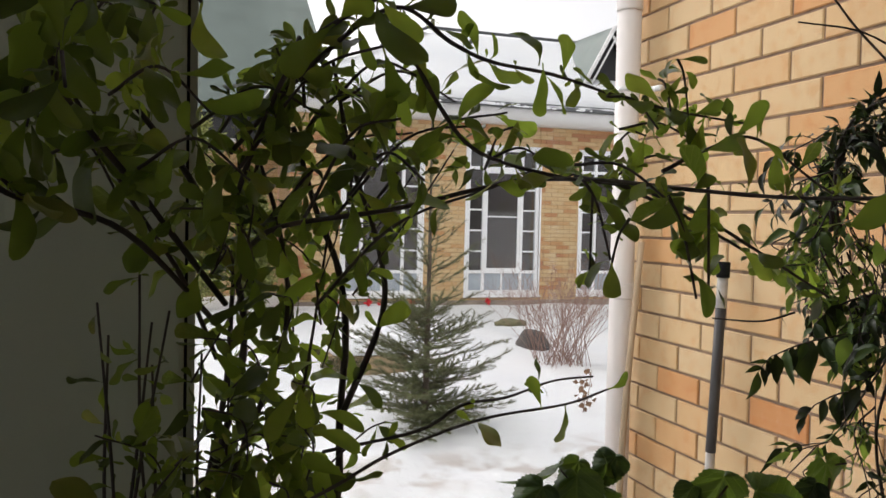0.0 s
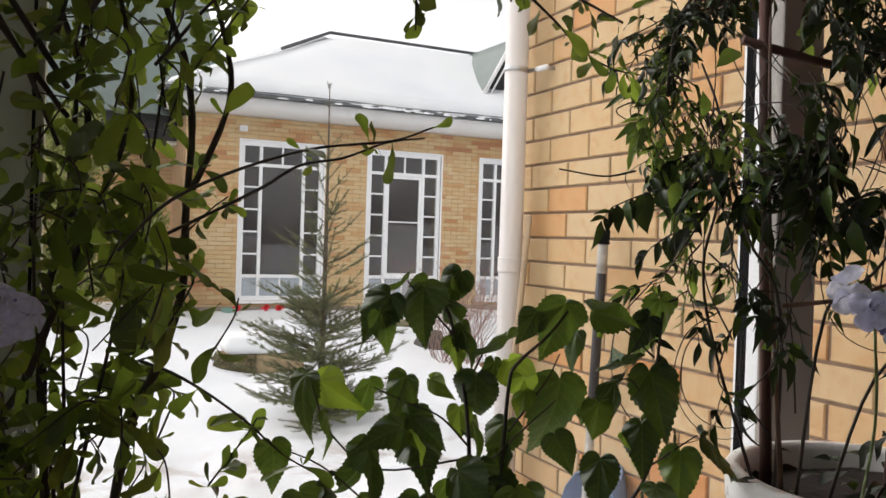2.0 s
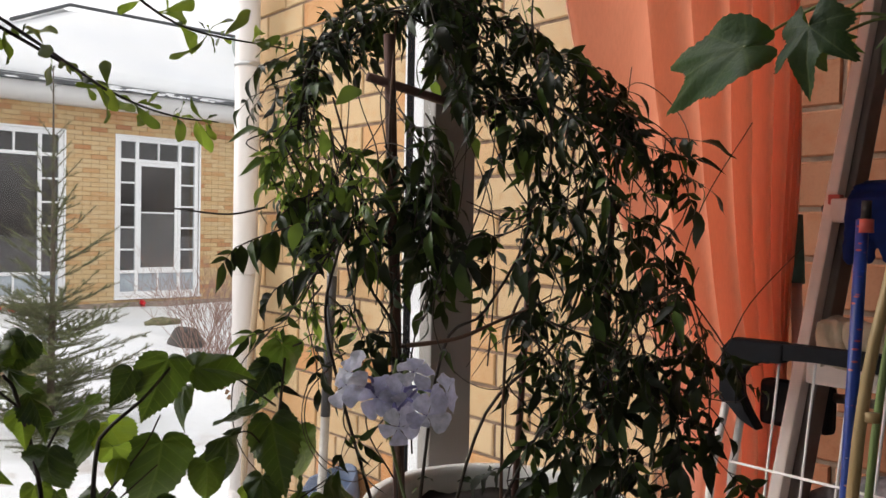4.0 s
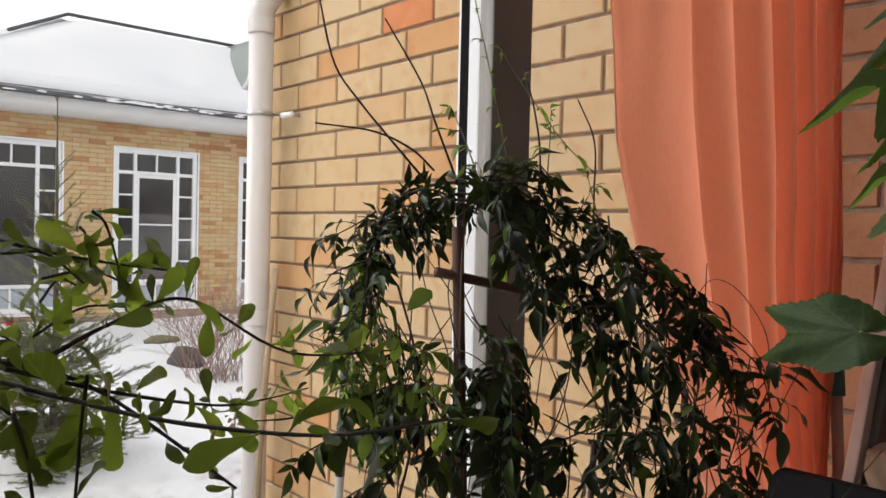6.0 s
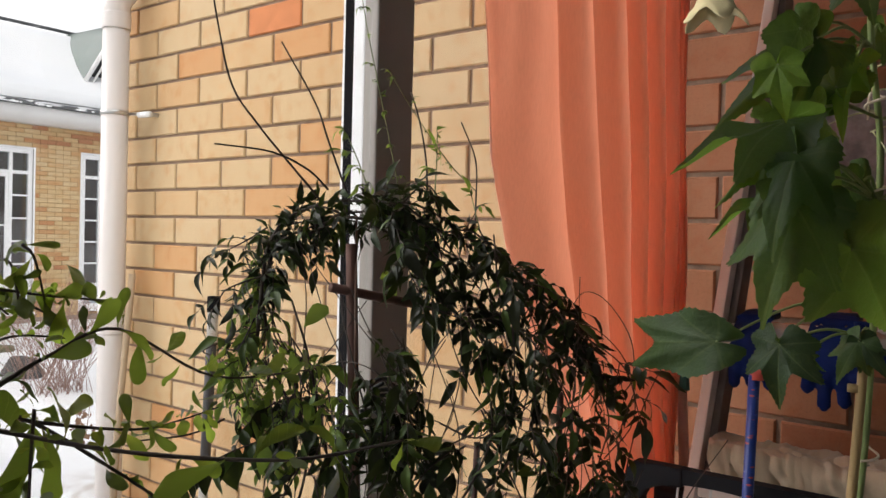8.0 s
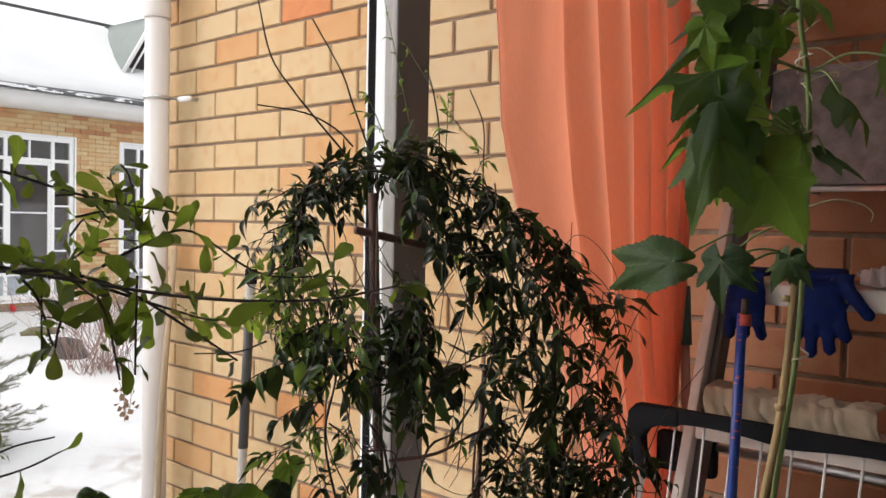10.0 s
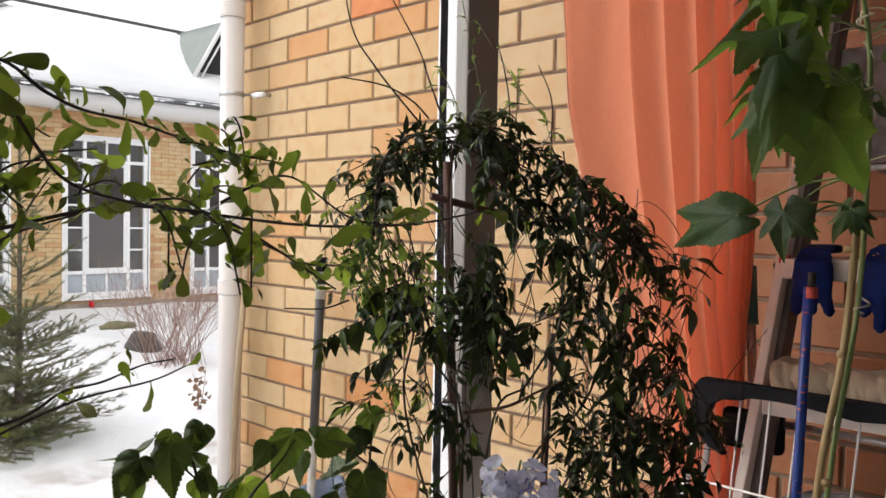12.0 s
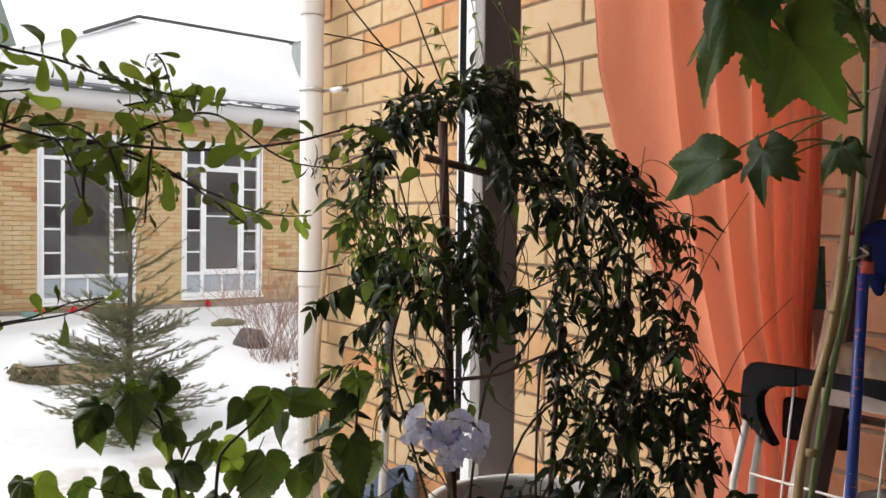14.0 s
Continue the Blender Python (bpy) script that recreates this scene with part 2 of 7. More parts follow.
BRICK = brick_material("yellow_brick", False)
BRICK_MANY = brick_material("yellow_brick_many", True)
FACADE = facade_material()
FACADE_ONE = brick_material("facade_brick_single", False, 1.0, [(0.0, (0.57, 0.43, 0.25)), (0.65, (0.56, 0.40, 0.21)), (0.9, (0.53, 0.33, 0.16)), (1.0, (0.45, 0.22, 0.10))])
SHADED_BRICK = brick_material("room_shaded_brick", False, 1.0, SHADED_STOPS)
SHADED_BRICK_MANY = brick_material("room_shaded_brick_many", True, 1.0, SHADED_STOPS)
RED_BRICK = plain("burnt_brick", (0.52, 0.19, 0.07), 0.85, 0, 0.12, 18, 0.25, 220)
MORTAR = plain("brown_mortar", (0.215, 0.145, 0.10), 0.95, 0, 0.25, 30, 0.6, 200)
FAR_MORTAR = plain("facade_mortar", (0.33, 0.22, 0.12), 0.95, 0, 0.2, 20, 0.4, 120)
PLASTER = plain("shaded_plaster", (0.55, 0.55, 0.52), 0.9, 0, 0.06, 3, 0.2, 60)
PANEL = plain("grey_green_panel", (0.40, 0.43, 0.32), 0.55, 0, 0.08, 4, 0.1, 50, (1, 1, 0.15))
CEIL = plain("white_ceiling", (0.75, 0.74, 0.71), 0.9, 0, 0.04, 3, 0.1, 60)
FLOOR = plain("dark_unseen_floor", (0.13, 0.11, 0.095), 0.5, 0, 0.12, 5, 0.1, 60)
WHITE_PVC = plain("white_plastic_frame", (0.78, 0.79, 0.80), 0.35, 0, 0.04, 6, 0.05, 50)
POST_SHADED = plain("shaded_post_face", (0.27, 0.245, 0.22), 0.45, 0, 0.07, 7, 0.12, 120, (1, 1, 0.1))
GASKET = plain("black_rubber_gasket", (0.010, 0.010, 0.011), 0.9, 0, 0.1)
GASKET.node_tree.nodes["Principled BSDF"].inputs["Specular IOR Level"].default_value = 0.05
PIPE_WHITE = plain("weathered_white_pipe", (0.64, 0.60, 0.585), 0.45, 0, 0.07, 9, 0.1, 60, (1, 1, 0.2))
GALV = plain("galvanised_steel", (0.55, 0.55, 0.55), 0.4, 0.9, 0.12, 30)
STICK = plain("weathered_wood", (0.36, 0.27, 0.18), 0.85, 0, 0.3, 25, 0.5, 90, (1, 1, 0.08))
DARK_STEEL = plain("dark_grey_tube", (0.045, 0.043, 0.045), 0.5, 0.2, 0.2, 20)
SNOW_EDGE = plain("old_snow", (0.82, 0.83, 0.85), 0.8, 0, 0.05, 8, 0.3, 40)


def snow_material():
    mat, nt, bsdf, _ = material("snow")
    n1 = noise_fac(nt, 0.7, 6.0)
    white = ramp(nt, n1, [(0.3, (0.70, 0.72, 0.75)), (0.6, (0.79, 0.80, 0.815)), (0.8, (0.72, 0.71, 0.70))])
    # a trodden, dirty track crosses the yard near the window
    geo = nt.nodes.new("ShaderNodeNewGeometry")
    xyz = nt.nodes.new("ShaderNodeSeparateXYZ")
    nt.links.new(geo.outputs["Position"], xyz.inputs[0])
    off = calc(nt, "ABSOLUTE", calc(nt, "SUBTRACT", xyz.outputs[1], 1.9))
    near = calc(nt, "SUBTRACT", 1.0, calc(nt, "MULTIPLY", off, 2.2))
    spots = ramp(nt, noise_fac(nt, 3.2, 5.0), [(0.47, (0, 0, 0)), (0.62, (1, 1, 1))])
    dirt = calc(nt, "MULTIPLY", calc(nt, "MAXIMUM", near, 0.0), spots)
    nt.links.new(mix(nt, white, (0.47, 0.42, 0.385), calc(nt, "MINIMUM", calc(nt, "MULTIPLY", dirt, 1.2), 0.8)), bsdf.inputs["Base Color"])
    bsdf.inputs["Roughness"].default_value = 0.85
    bump(nt, bsdf, noise_fac(nt, 9.0, 8.0), 0.5, 0.04)
    return mat


def glass_material(name, tint=(1, 1, 1), least=0.025):
    mat, nt, bsdf, out = material(name)
    tr = nt.nodes.new("ShaderNodeBsdfTransparent")
    tr.inputs["Color"].default_value = (*tint, 1)
    gl = nt.nodes.new("ShaderNodeBsdfGlossy")
    gl.inputs["Roughness"].default_value = 0.02
    lw = nt.nodes.new("ShaderNodeLayerWeight")
    lw.inputs["Blend"].default_value = 0.5
    fr = nt.nodes.new("ShaderNodeMath")
    fr.operation = "POWER"
    fr.inputs[1].default_value = 5.0
    nt.links.new(lw.outputs["Facing"], fr.inputs[0])
    lift = node(nt, "ShaderNodeMapRange")
    lift.inputs["To Min"].default_value, lift.inputs["To Max"].default_value = least, 0.6
    nt.links.new(fr.outputs[0], lift.inputs["Value"])
    ms = nt.nodes.new("ShaderNodeMixShader")
    nt.links.new(lift.outputs[0], ms.inputs[0])
    nt.links.new(tr.outputs[0], ms.inputs[1])
    nt.links.new(gl.outputs[0], ms.inputs[2])
    nt.links.new(ms.outputs[0], out.inputs["Surface"])
    return mat


SNOW = snow_material()
GLASS = glass_material("clear_window_glass", (0.97, 0.98, 0.97))
FAR_GLASS = glass_material("dark_window_glass", (0.78, 0.80, 0.82), 0.055)
# lowest row of panes: opaque, paler blue-grey than the glass above
LOW_GLASS = plain("pale_low_pane", (0.36, 0.40, 0.44), 0.25, 0, 0.12, 3, 0.05, 20)
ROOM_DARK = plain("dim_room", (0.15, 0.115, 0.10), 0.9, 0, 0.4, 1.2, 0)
GREEN_ROOF = plain("green_metal_roof", (0.15, 0.185, 0.17), 0.6, 0.0, 0.12, 2.5, 0.1, 20)
ROOF_EDGE = plain("grey_roof_edge", (0.10, 0.105, 0.11), 0.6, 0.2, 0.25, 6)
SOFFIT = plain("white_soffit", (0.74, 0.73, 0.72), 0.6, 0, 0.06, 4)
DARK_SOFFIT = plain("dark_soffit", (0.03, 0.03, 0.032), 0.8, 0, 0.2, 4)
PLINTH = plain("rough_plinth_stone", (0.27, 0.22, 0.18), 0.9, 0, 0.35, 9, 0.8, 25)
COPPER = plain("pinkish_downpipe", (0.42, 0.24, 0.17), 0.5, 0.1, 0.12, 10)


# ---- near brick wall: runs from the room out into the courtyard ----
COURSE, LONG, TOP = 0.098, 0.26, 2.2
WALL_END = 0.39


def brick_mesh(name, length, height, depth, mat, chamfer=0.0035):
    """One brick: its face at x = 0 looking to -x, softened front arrises."""
    l, h, c = length / 2, height / 2, chamfer
    v = [(0, -l + c, -h + c), (0, l - c, -h + c), (0, l - c, h - c), (0, -l + c, h - c)]
    v += [(c, -l, -h), (c, l, -h), (c, l, h), (c, -l, h)]
    v += [(depth, -l, -h), (depth, l, -h), (depth, l, h), (depth, -l, h)]
    f = [(0, 3, 2, 1)]
    for k in range(4):
        n = (k + 1) % 4
        f += [(k, n, n + 4, k + 4), (k + 4, n + 4, n + 8, k + 8)]
    return mesh_of(name, v, f, mat)


wall_east = new("wall_east", None)
tagged(wall_east, "yellow brick wall with brown recessed mortar joints", "wall", kind="structure")
bm = bmesh.new()
box_bm(bm, (0.007, -4.6, -0.4), (0.36, WALL_END - 0.007, 3.1))
part("mortar", bm_mesh("mortar", bm, MORTAR), wall_east)


def brick_rows():
    """(centre y, centre z, is half) of every brick in the wall's face."""
    for r in range(-9, 26):
        z = TOP - COURSE * (r + 0.5)
        # Courses ending on an even line have head joints at odd half-bricks.
        odd = (r + 1) % 2 == 0
        start = WALL_END - (0 if odd else LONG / 2)
        if not odd:
            yield WALL_END - LONG / 4, z, True, r, -9
        k = 0
        while start - LONG * k > -4.5:
            yield start - LONG * (k + 0.5), z, False, r, k
            k += 1


# ---- window band between room and courtyard ----
GLAZE = -1.775
wall_north = tagged(new("wall_north"), "grey-green painted panel beside the window", "wall", kind="structure")
box("panel", (-3.6, -1.80, 0.82), (-1.737, -1.70, 2.75), PANEL, wall_north, 0.004)
box("edge_strip", (-1.737, -1.785, 0.82), (-1.728, -1.735, 2.6), PANEL, wall_north, 0.001)
for y in (-1.797, -1.7925):
    box("edge_seal", (-1.737, y, 0.82), (-1.7345, y + 0.002, 2.6), GASKET, wall_north, 0.0005)
box("apron", (-3.6, -1.84, -0.1), (-0.002, -1.70, 0.80), PLASTER, wall_north, 0.004)
box("lintel", (-1.735, -1.82, 2.62), (-0.002, -1.68, 3.0), PLASTER, wall_north, 0.004)

window_1 = tagged(new("window_1"), "tall fixed window with a shade-toned grey post and clear panes", "window", kind="structure")
# the post's room face has its backlit shade painted in as grey-brown
box("post", (-0.893, -1.803, 0.80), (-0.820, -1.778, 2.62), POST_SHADED, window_1, 0.003, "post face toned grey-brown for its backlit shade")
box("post_side", (-0.892, -1.778, 0.80), (-0.822, -1.757, 2.62), WHITE_PVC, window_1, 0.002, "white plastic side of the post")
box("gasket", (-0.889, -1.757, 0.80), (-0.825, -1.738, 2.62), GASKET, window_1, 0.001, "black rubber seal")
box("outer_rim", (-0.888, -1.738, 0.80), (-0.826, -1.733, 2.62), WHITE_PVC, window_1, 0.001)
box("side_frame", (-0.045, -1.80, 0.80), (-0.002, -1.74, 2.62), WHITE_PVC, window_1, 0.003)
for lo, hi in ((-1.728, -0.8935), (-0.8195, -0.0455)):
    pane = box("pane", (lo, GLAZE - 0.019, 0.83), (hi, GLAZE - 0.015, 2.6), GLASS, window_1)
    pane.visible_shadow = False
sill = box("window_sill", (-3.5, -2.32, 0.80), (-0.004, -1.84, 0.835), WHITE_PVC, None, 0.008)
tagged(sill, "deep white window sill that carries the flower pots", "sill", kind="structure")

# ---- the room that closes round the camera ----
# floor lies out of view; its dark colour limits bounce onto the wall
floor = box("floor", (-4.6, -5.0, -0.5), (0.3, -1.7, -0.1), FLOOR)
tagged(floor, "plain unseen floor, dark to limit bounce light", "floor", kind="structure")
ceiling = box("ceiling", (-4.6, -5.0, 2.75), (0.0, -1.68, 2.95), CEIL)
tagged(ceiling, "plain white ceiling", "ceiling", kind="structure")
# unseen south wall; its opening is added to brighten panel and leaves
wall_south = tagged(new("wall_south"), "plain pale plaster wall, unseen, with an opening added for daylight", "wall", kind="structure")
for lo, hi in (((-4.6, -5.0, -0.1), (-4.4, -4.7, 2.75)), ((-3.1, -5.0, -0.1), (0.0, -4.7, 2.75)), ((-4.4, -5.0, -0.1), (-3.1, -4.7, 0.8)), ((-4.4, -5.0, 2.45), (-3.1, -4.7, 2.75))):
    box("wall_piece", lo, hi, PLASTER, wall_south)
# The west side is out of view: an opening between piers, added as fill light.
wall_west = tagged(new("wall_west"), "plain unseen wall with an opening added for daylight", "wall", kind="structure")
box("apron", (-4.6, -4.7, -0.1), (-4.4, -1.7, 0.8), PLASTER, wall_west)
box("head", (-4.6, -4.7, 2.5), (-4.4, -1.7, 2.75), PLASTER, wall_west)
for y0, y1 in ((-4.7, -2.85), (-1.95, -1.7)):
    box("pier", (-4.6, y0, 0.8), (-4.4, y1, 2.5), PLASTER, wall_west)
box("panel", (-4.6, -1.80, 0.82), (-3.6, -1.70, 2.75), PANEL, wall_north)

# ---- courtyard ground under snow ----
def snow_height(x, y):
    if -4.75 < x < 0.37 and -5.1 < y < -1.66:
        # the ground lies lower beneath the building
        return -0.45
    z = -0.02 + 0.05 * noise.noise((x * 0.45, y * 0.45, 0.0)) + 0.018 * noise.noise((x * 1.7, y * 1.7, 3.0))
    z += 0.30 * math.exp(-((x - 1.0) / 1.1) ** 2 - ((y - 6.6) / 1.5) ** 2)
    z += 0.16 * math.exp(-((x + 2.2) / 1.6) ** 2 - ((y - 7.5) / 1.8) ** 2)
    z += 0.10 * math.exp(-((x - 0.4) / 0.9) ** 2 - ((y - 3.2) / 1.2) ** 2)
    z += 0.012 * noise.noise((x * 5.0, y * 5.0, 8.0)) * math.exp(-((y - 2.0) / 2.0) ** 2)
    z += 0.07 * noise.noise((x * 3.4, y * 3.4, 5.0)) * math.exp(-((x + 0.7) / 1.3) ** 2 - ((y - 1.9) / 0.7) ** 2)
    z += 0.03 * noise.noise((x * 0.9, y * 0.9, 11.0))
    # a low bank where a path was dug, and drifts along the building
    rise = 0.5 + 0.5 * math.tanh((y - 4.35 + 0.25 * noise.noise((x * 1.3, 2.0, 0.0))) / 0.12)
    z += 0.13 * rise * math.exp(-max(0.0, y - 4.4) / 2.6) * (0.5 - 0.5 * math.tanh((x + 0.45) / 0.2))
    z += 0.13 * math.exp(-((x + 0.8) / 0.7) ** 2 - ((y - 8.9) / 0.9) ** 2) * (1 + 0.5 * noise.noise((x * 3, y * 2, 1.0)))
    z += 0.022 * noise.noise((x * 2.3, y * 2.3, 7.0)) * (1 if y < 9.5 else 0)
    # a hollow melted round the young spruce
    z -= 0.09 * math.exp(-((x + 0.09) / 0.55) ** 2 - ((y - 2.85) / 0.5) ** 2)
    return z


def grid_mesh(name, xs, ys, height, mat):
    verts = [(x, y, height(x, y)) for y in ys for x in xs]
    n = len(xs)
    faces = [(j * n + i, j * n + i + 1, (j + 1) * n + i + 1, (j + 1) * n + i) for j in range(len(ys) - 1) for i in range(n - 1)]
    return mesh_of(name, verts, faces, mat, True)


def spread(a, b, n, power=1.0):
    return [a + (b - a) * (k / n) ** power for k in range(n + 1)]


xs = [-900, -200, -60, -25] + spread(-12, 12, 240) + [25, 60, 200, 900]
ys = [-900, -200, -60, -20, -9, -6.5, -5.12, -5.08, -4.0, -3.0, -2.2, -1.69, -1.64] + spread(-1.4, 13, 220) + [20, 60, 200, 900]
ground = new("ground", grid_mesh("ground", xs, ys, snow_height, SNOW))
tagged(ground, "uneven deep snow covering the courtyard", "snow", kind="structure")


# ---- building across the courtyard ----
FRONT, BASE, EAVE = 10.9, -0.06, 3.24
LEFT, RIGHT = -0.05, 9.4
house = thing("house", (0, 0, 0), "long yellow brick building with white windows and snowy roof", "building")

WINDOWS = [0.84, 3.097, 5.354, 7.611]
WIDE, SILL, HEAD = 1.43, 0.15, 2.835


def facade_wall():
    """The wall in pieces round its openings."""
    h = Heap()

    def add(x0, x1, z0, z1, y0=FRONT + 0.012, y1=FRONT + 0.40):
        v = [(x, y, z) for x in (x0, x1) for y in (y0, y1) for z in (z0, z1)]
        h.add(v, [(0, 1, 3, 2), (4, 6, 7, 5), (0, 4, 5, 1), (2, 3, 7, 6), (0, 2, 6, 4), (1, 5, 7, 3)])

    edges = [LEFT] + [e for w in WINDOWS for e in (w, w + WIDE)] + [RIGHT]
    for a, b in zip(edges[::2], edges[1::2]):
        add(a + 0.006, b, BASE - 0.3, EAVE + 0.2)
    for w in WINDOWS:
        add(w, w + WIDE, BASE - 0.3, SILL)
        add(w, w + WIDE, HEAD, EAVE + 0.2)
    return h.mesh("wall", FAR_MORTAR)


part("wall", facade_wall(), house)


FINE = 0.075


def facade_bricks():
    """(x0, x1, z) of the bricks in the front, cut at the openings."""
    rows = int((EAVE + 0.1 - BASE) / FINE)
    for r in range(rows):
        z = BASE + FINE * (r + 0.5)
        x = LEFT - (LONG / 2 if r % 2 else 0)
        cuts = [(w, w + WIDE) for w in WINDOWS] if SILL - 0.03 < z < HEAD else []
        while x < RIGHT:
            a, b = max(x + 0.005, LEFT), min(x + LONG - 0.005, RIGHT)
            for lo, hi in cuts:
                if a < hi and b > lo:
                    if a < lo:
                        b = lo
                    elif b > hi:
                        a = hi
                    else:
                        a = b
                    break
            if b - a > 0.03:
                yield a, b, z
            x += LONG


def small_brick(x0, x1, z0, z1, y0, depth=0.03, c=0.003):
    v = [(x0 + c, y0, z0 + c), (x1 - c, y0, z0 + c), (x1 - c, y0, z1 - c), (x0 + c, y0, z1 - c)]
    v += [(x0, y0 + c, z0), (x1, y0 + c, z0), (x1, y0 + c, z1), (x0, y0 + c, z1)]
    v += [(x0, y0 + depth, z0), (x1, y0 + depth, z0), (x1, y0 + depth, z1), (x0, y0 + depth, z1)]
    f = [(0, 1, 2, 3)]
    for k in range(4):
        n = (k + 1) % 4
        f += [(k + 4, n + 4, n, k), (k + 8, n + 8, n + 4, k + 4)]
    return v, f


FRAME = plain("white_window_frame", (0.80, 0.80, 0.81), 0.4, 0, 0.03, 6, 0.05)


pane_rng = random.Random(19)


def far_window(x0, sash):
    """A tall white window with small side, top and bottom lights round a big middle pane."""
    # a dark sheet closes the opening, coloured like the unlit room behind
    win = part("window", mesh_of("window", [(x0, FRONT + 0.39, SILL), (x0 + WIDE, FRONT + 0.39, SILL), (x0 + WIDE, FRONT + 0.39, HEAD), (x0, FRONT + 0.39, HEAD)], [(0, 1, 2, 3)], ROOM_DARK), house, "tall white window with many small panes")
    y0, y1 = FRONT + 0.02, FRONT + 0.10
    x1, m = x0 + WIDE, 0.055
    a, b = x0 + 0.345, x1 - 0.345
    low, high = 0.565, 2.445
    bars = [(x0, x0 + 0.07, SILL, HEAD), (x1 - 0.07, x1, SILL, HEAD), (x0, x1, HEAD - 0.075, HEAD), (x0, x1, SILL, SILL + 0.08)]
    bars += [(a - m / 2, a + m / 2, SILL, HEAD), (b - m / 2, b + m / 2, SILL, HEAD), (x0, x1, low - m / 2, low + m / 2), (x0, x1, high - m / 2, high + m / 2)]
    mid = (a + b) / 2
    bars += [(mid - 0.015, mid + 0.015, SILL, low), (mid - 0.015, mid + 0.015, high, HEAD)]
    for k in range(1, 5):
        z = low + (high - low) * k / 5
        bars += [(x0, a, z - 0.015, z + 0.015), (b, x1, z - 0.015, z + 0.015)]
    if sash:
        bars += [(a + 0.02, a + 0.075, low, high), (b - 0.075, b - 0.02, low, high), (a, b, high - 0.085, high - 0.02), (a, b, low + 0.02, low + 0.07), (a + 0.06, b - 0.06, 1.56, 1.585)]
    for k, (p, q, r, s) in enumerate(bars):
        d = 0.0013 * k
        box("frame_bar", (p, y0 + d, r), (q, y1 - d, s), FRAME, win, 0.004)
    steps = [low + (high - low) * k / 5 for k in range(6)]
    lights = [(a, b, low, high), (a, mid, SILL + 0.06, low), (mid, b, SILL + 0.06, low), (a, mid, high, HEAD - 0.05), (mid, b, high, HEAD - 0.05)]
    for p, q in ((x0 + 0.05, a), (b, x1 - 0.05)):
        lights += [(p, q, SILL + 0.06, low), (p, q, high, HEAD - 0.05)] + [(p, q, r, s) for r, s in zip(steps, steps[1:])]
    for p, q, r, s in lights:
        # panes never sit quite true in their rebates
        tx, tz = pane_rng.uniform(-0.012, 0.012), pane_rng.uniform(-0.012, 0.012)
        cx, cz, yy = (p + q) / 2, (r + s) / 2, y0 + 0.038
        pts = [(x, yy + (x - cx) * tx + (z - cz) * tz, z) for x, z in ((p, r), (q, r), (q, s), (p, s))]
        back = [(x, y + 0.004, z) for x, y, z in pts]
        glass = part("pane", mesh_of("pane", pts + back, [(0, 1, 2, 3), (7, 6, 5, 4), (0, 4, 5, 1), (1, 5, 6, 2), (2, 6, 7, 3), (3, 7, 4, 0)], LOW_GLASS if s <= low else FAR_GLASS), win)
        glass.visible_shadow = False
    box("sill", (x0 - 0.04, FRONT - 0.05, SILL - 0.045), (x1 + 0.04, FRONT + 0.03, SILL - 0.002), FRAME, win, 0.006)
    trim = FRONT - 0.008
    for p, q, r, s in ((x0 - 0.03, x0, SILL, HEAD + 0.03), (x1, x1 + 0.03, SILL, HEAD + 0.03), (x0, x1, HEAD, HEAD + 0.03)):
        box("casing", (p, trim, r), (q, FRONT + 0.05, s), FRAME, win, 0.003)
    return win


for k, w in enumerate(WINDOWS):
    far_window(w, k == 1)
# rooms behind the panes, their dimness put into the surface colour
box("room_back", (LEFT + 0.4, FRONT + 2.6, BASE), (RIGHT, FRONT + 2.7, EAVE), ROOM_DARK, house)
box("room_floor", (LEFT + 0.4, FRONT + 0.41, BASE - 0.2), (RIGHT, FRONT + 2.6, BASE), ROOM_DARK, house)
box("room_ceiling", (LEFT + 0.4, FRONT + 0.41, EAVE - 0.1), (RIGHT, FRONT + 2.6, EAVE), PLASTER, house)
box("plinth", (LEFT - 0.03, FRONT - 0.04, BASE - 0.5), (RIGHT, FRONT + 0.02, 0.055), PLINTH, house, 0.01)
box("side_wall", (LEFT, FRONT + 0.40, BASE - 0.3), (LEFT + 0.36, FRONT + 3.0, EAVE + 0.2), FAR_MORTAR, house)

# ---- hipped roof under snow ----
EX, EY, EZ, RUN, RISE = -0.40, 10.42, 3.50, 3.66, 1.95
ridge0, ridge1 = Vector((EX + RUN, EY + RUN, EZ + RISE)), Vector((12.0, EY + RUN, EZ + RISE))


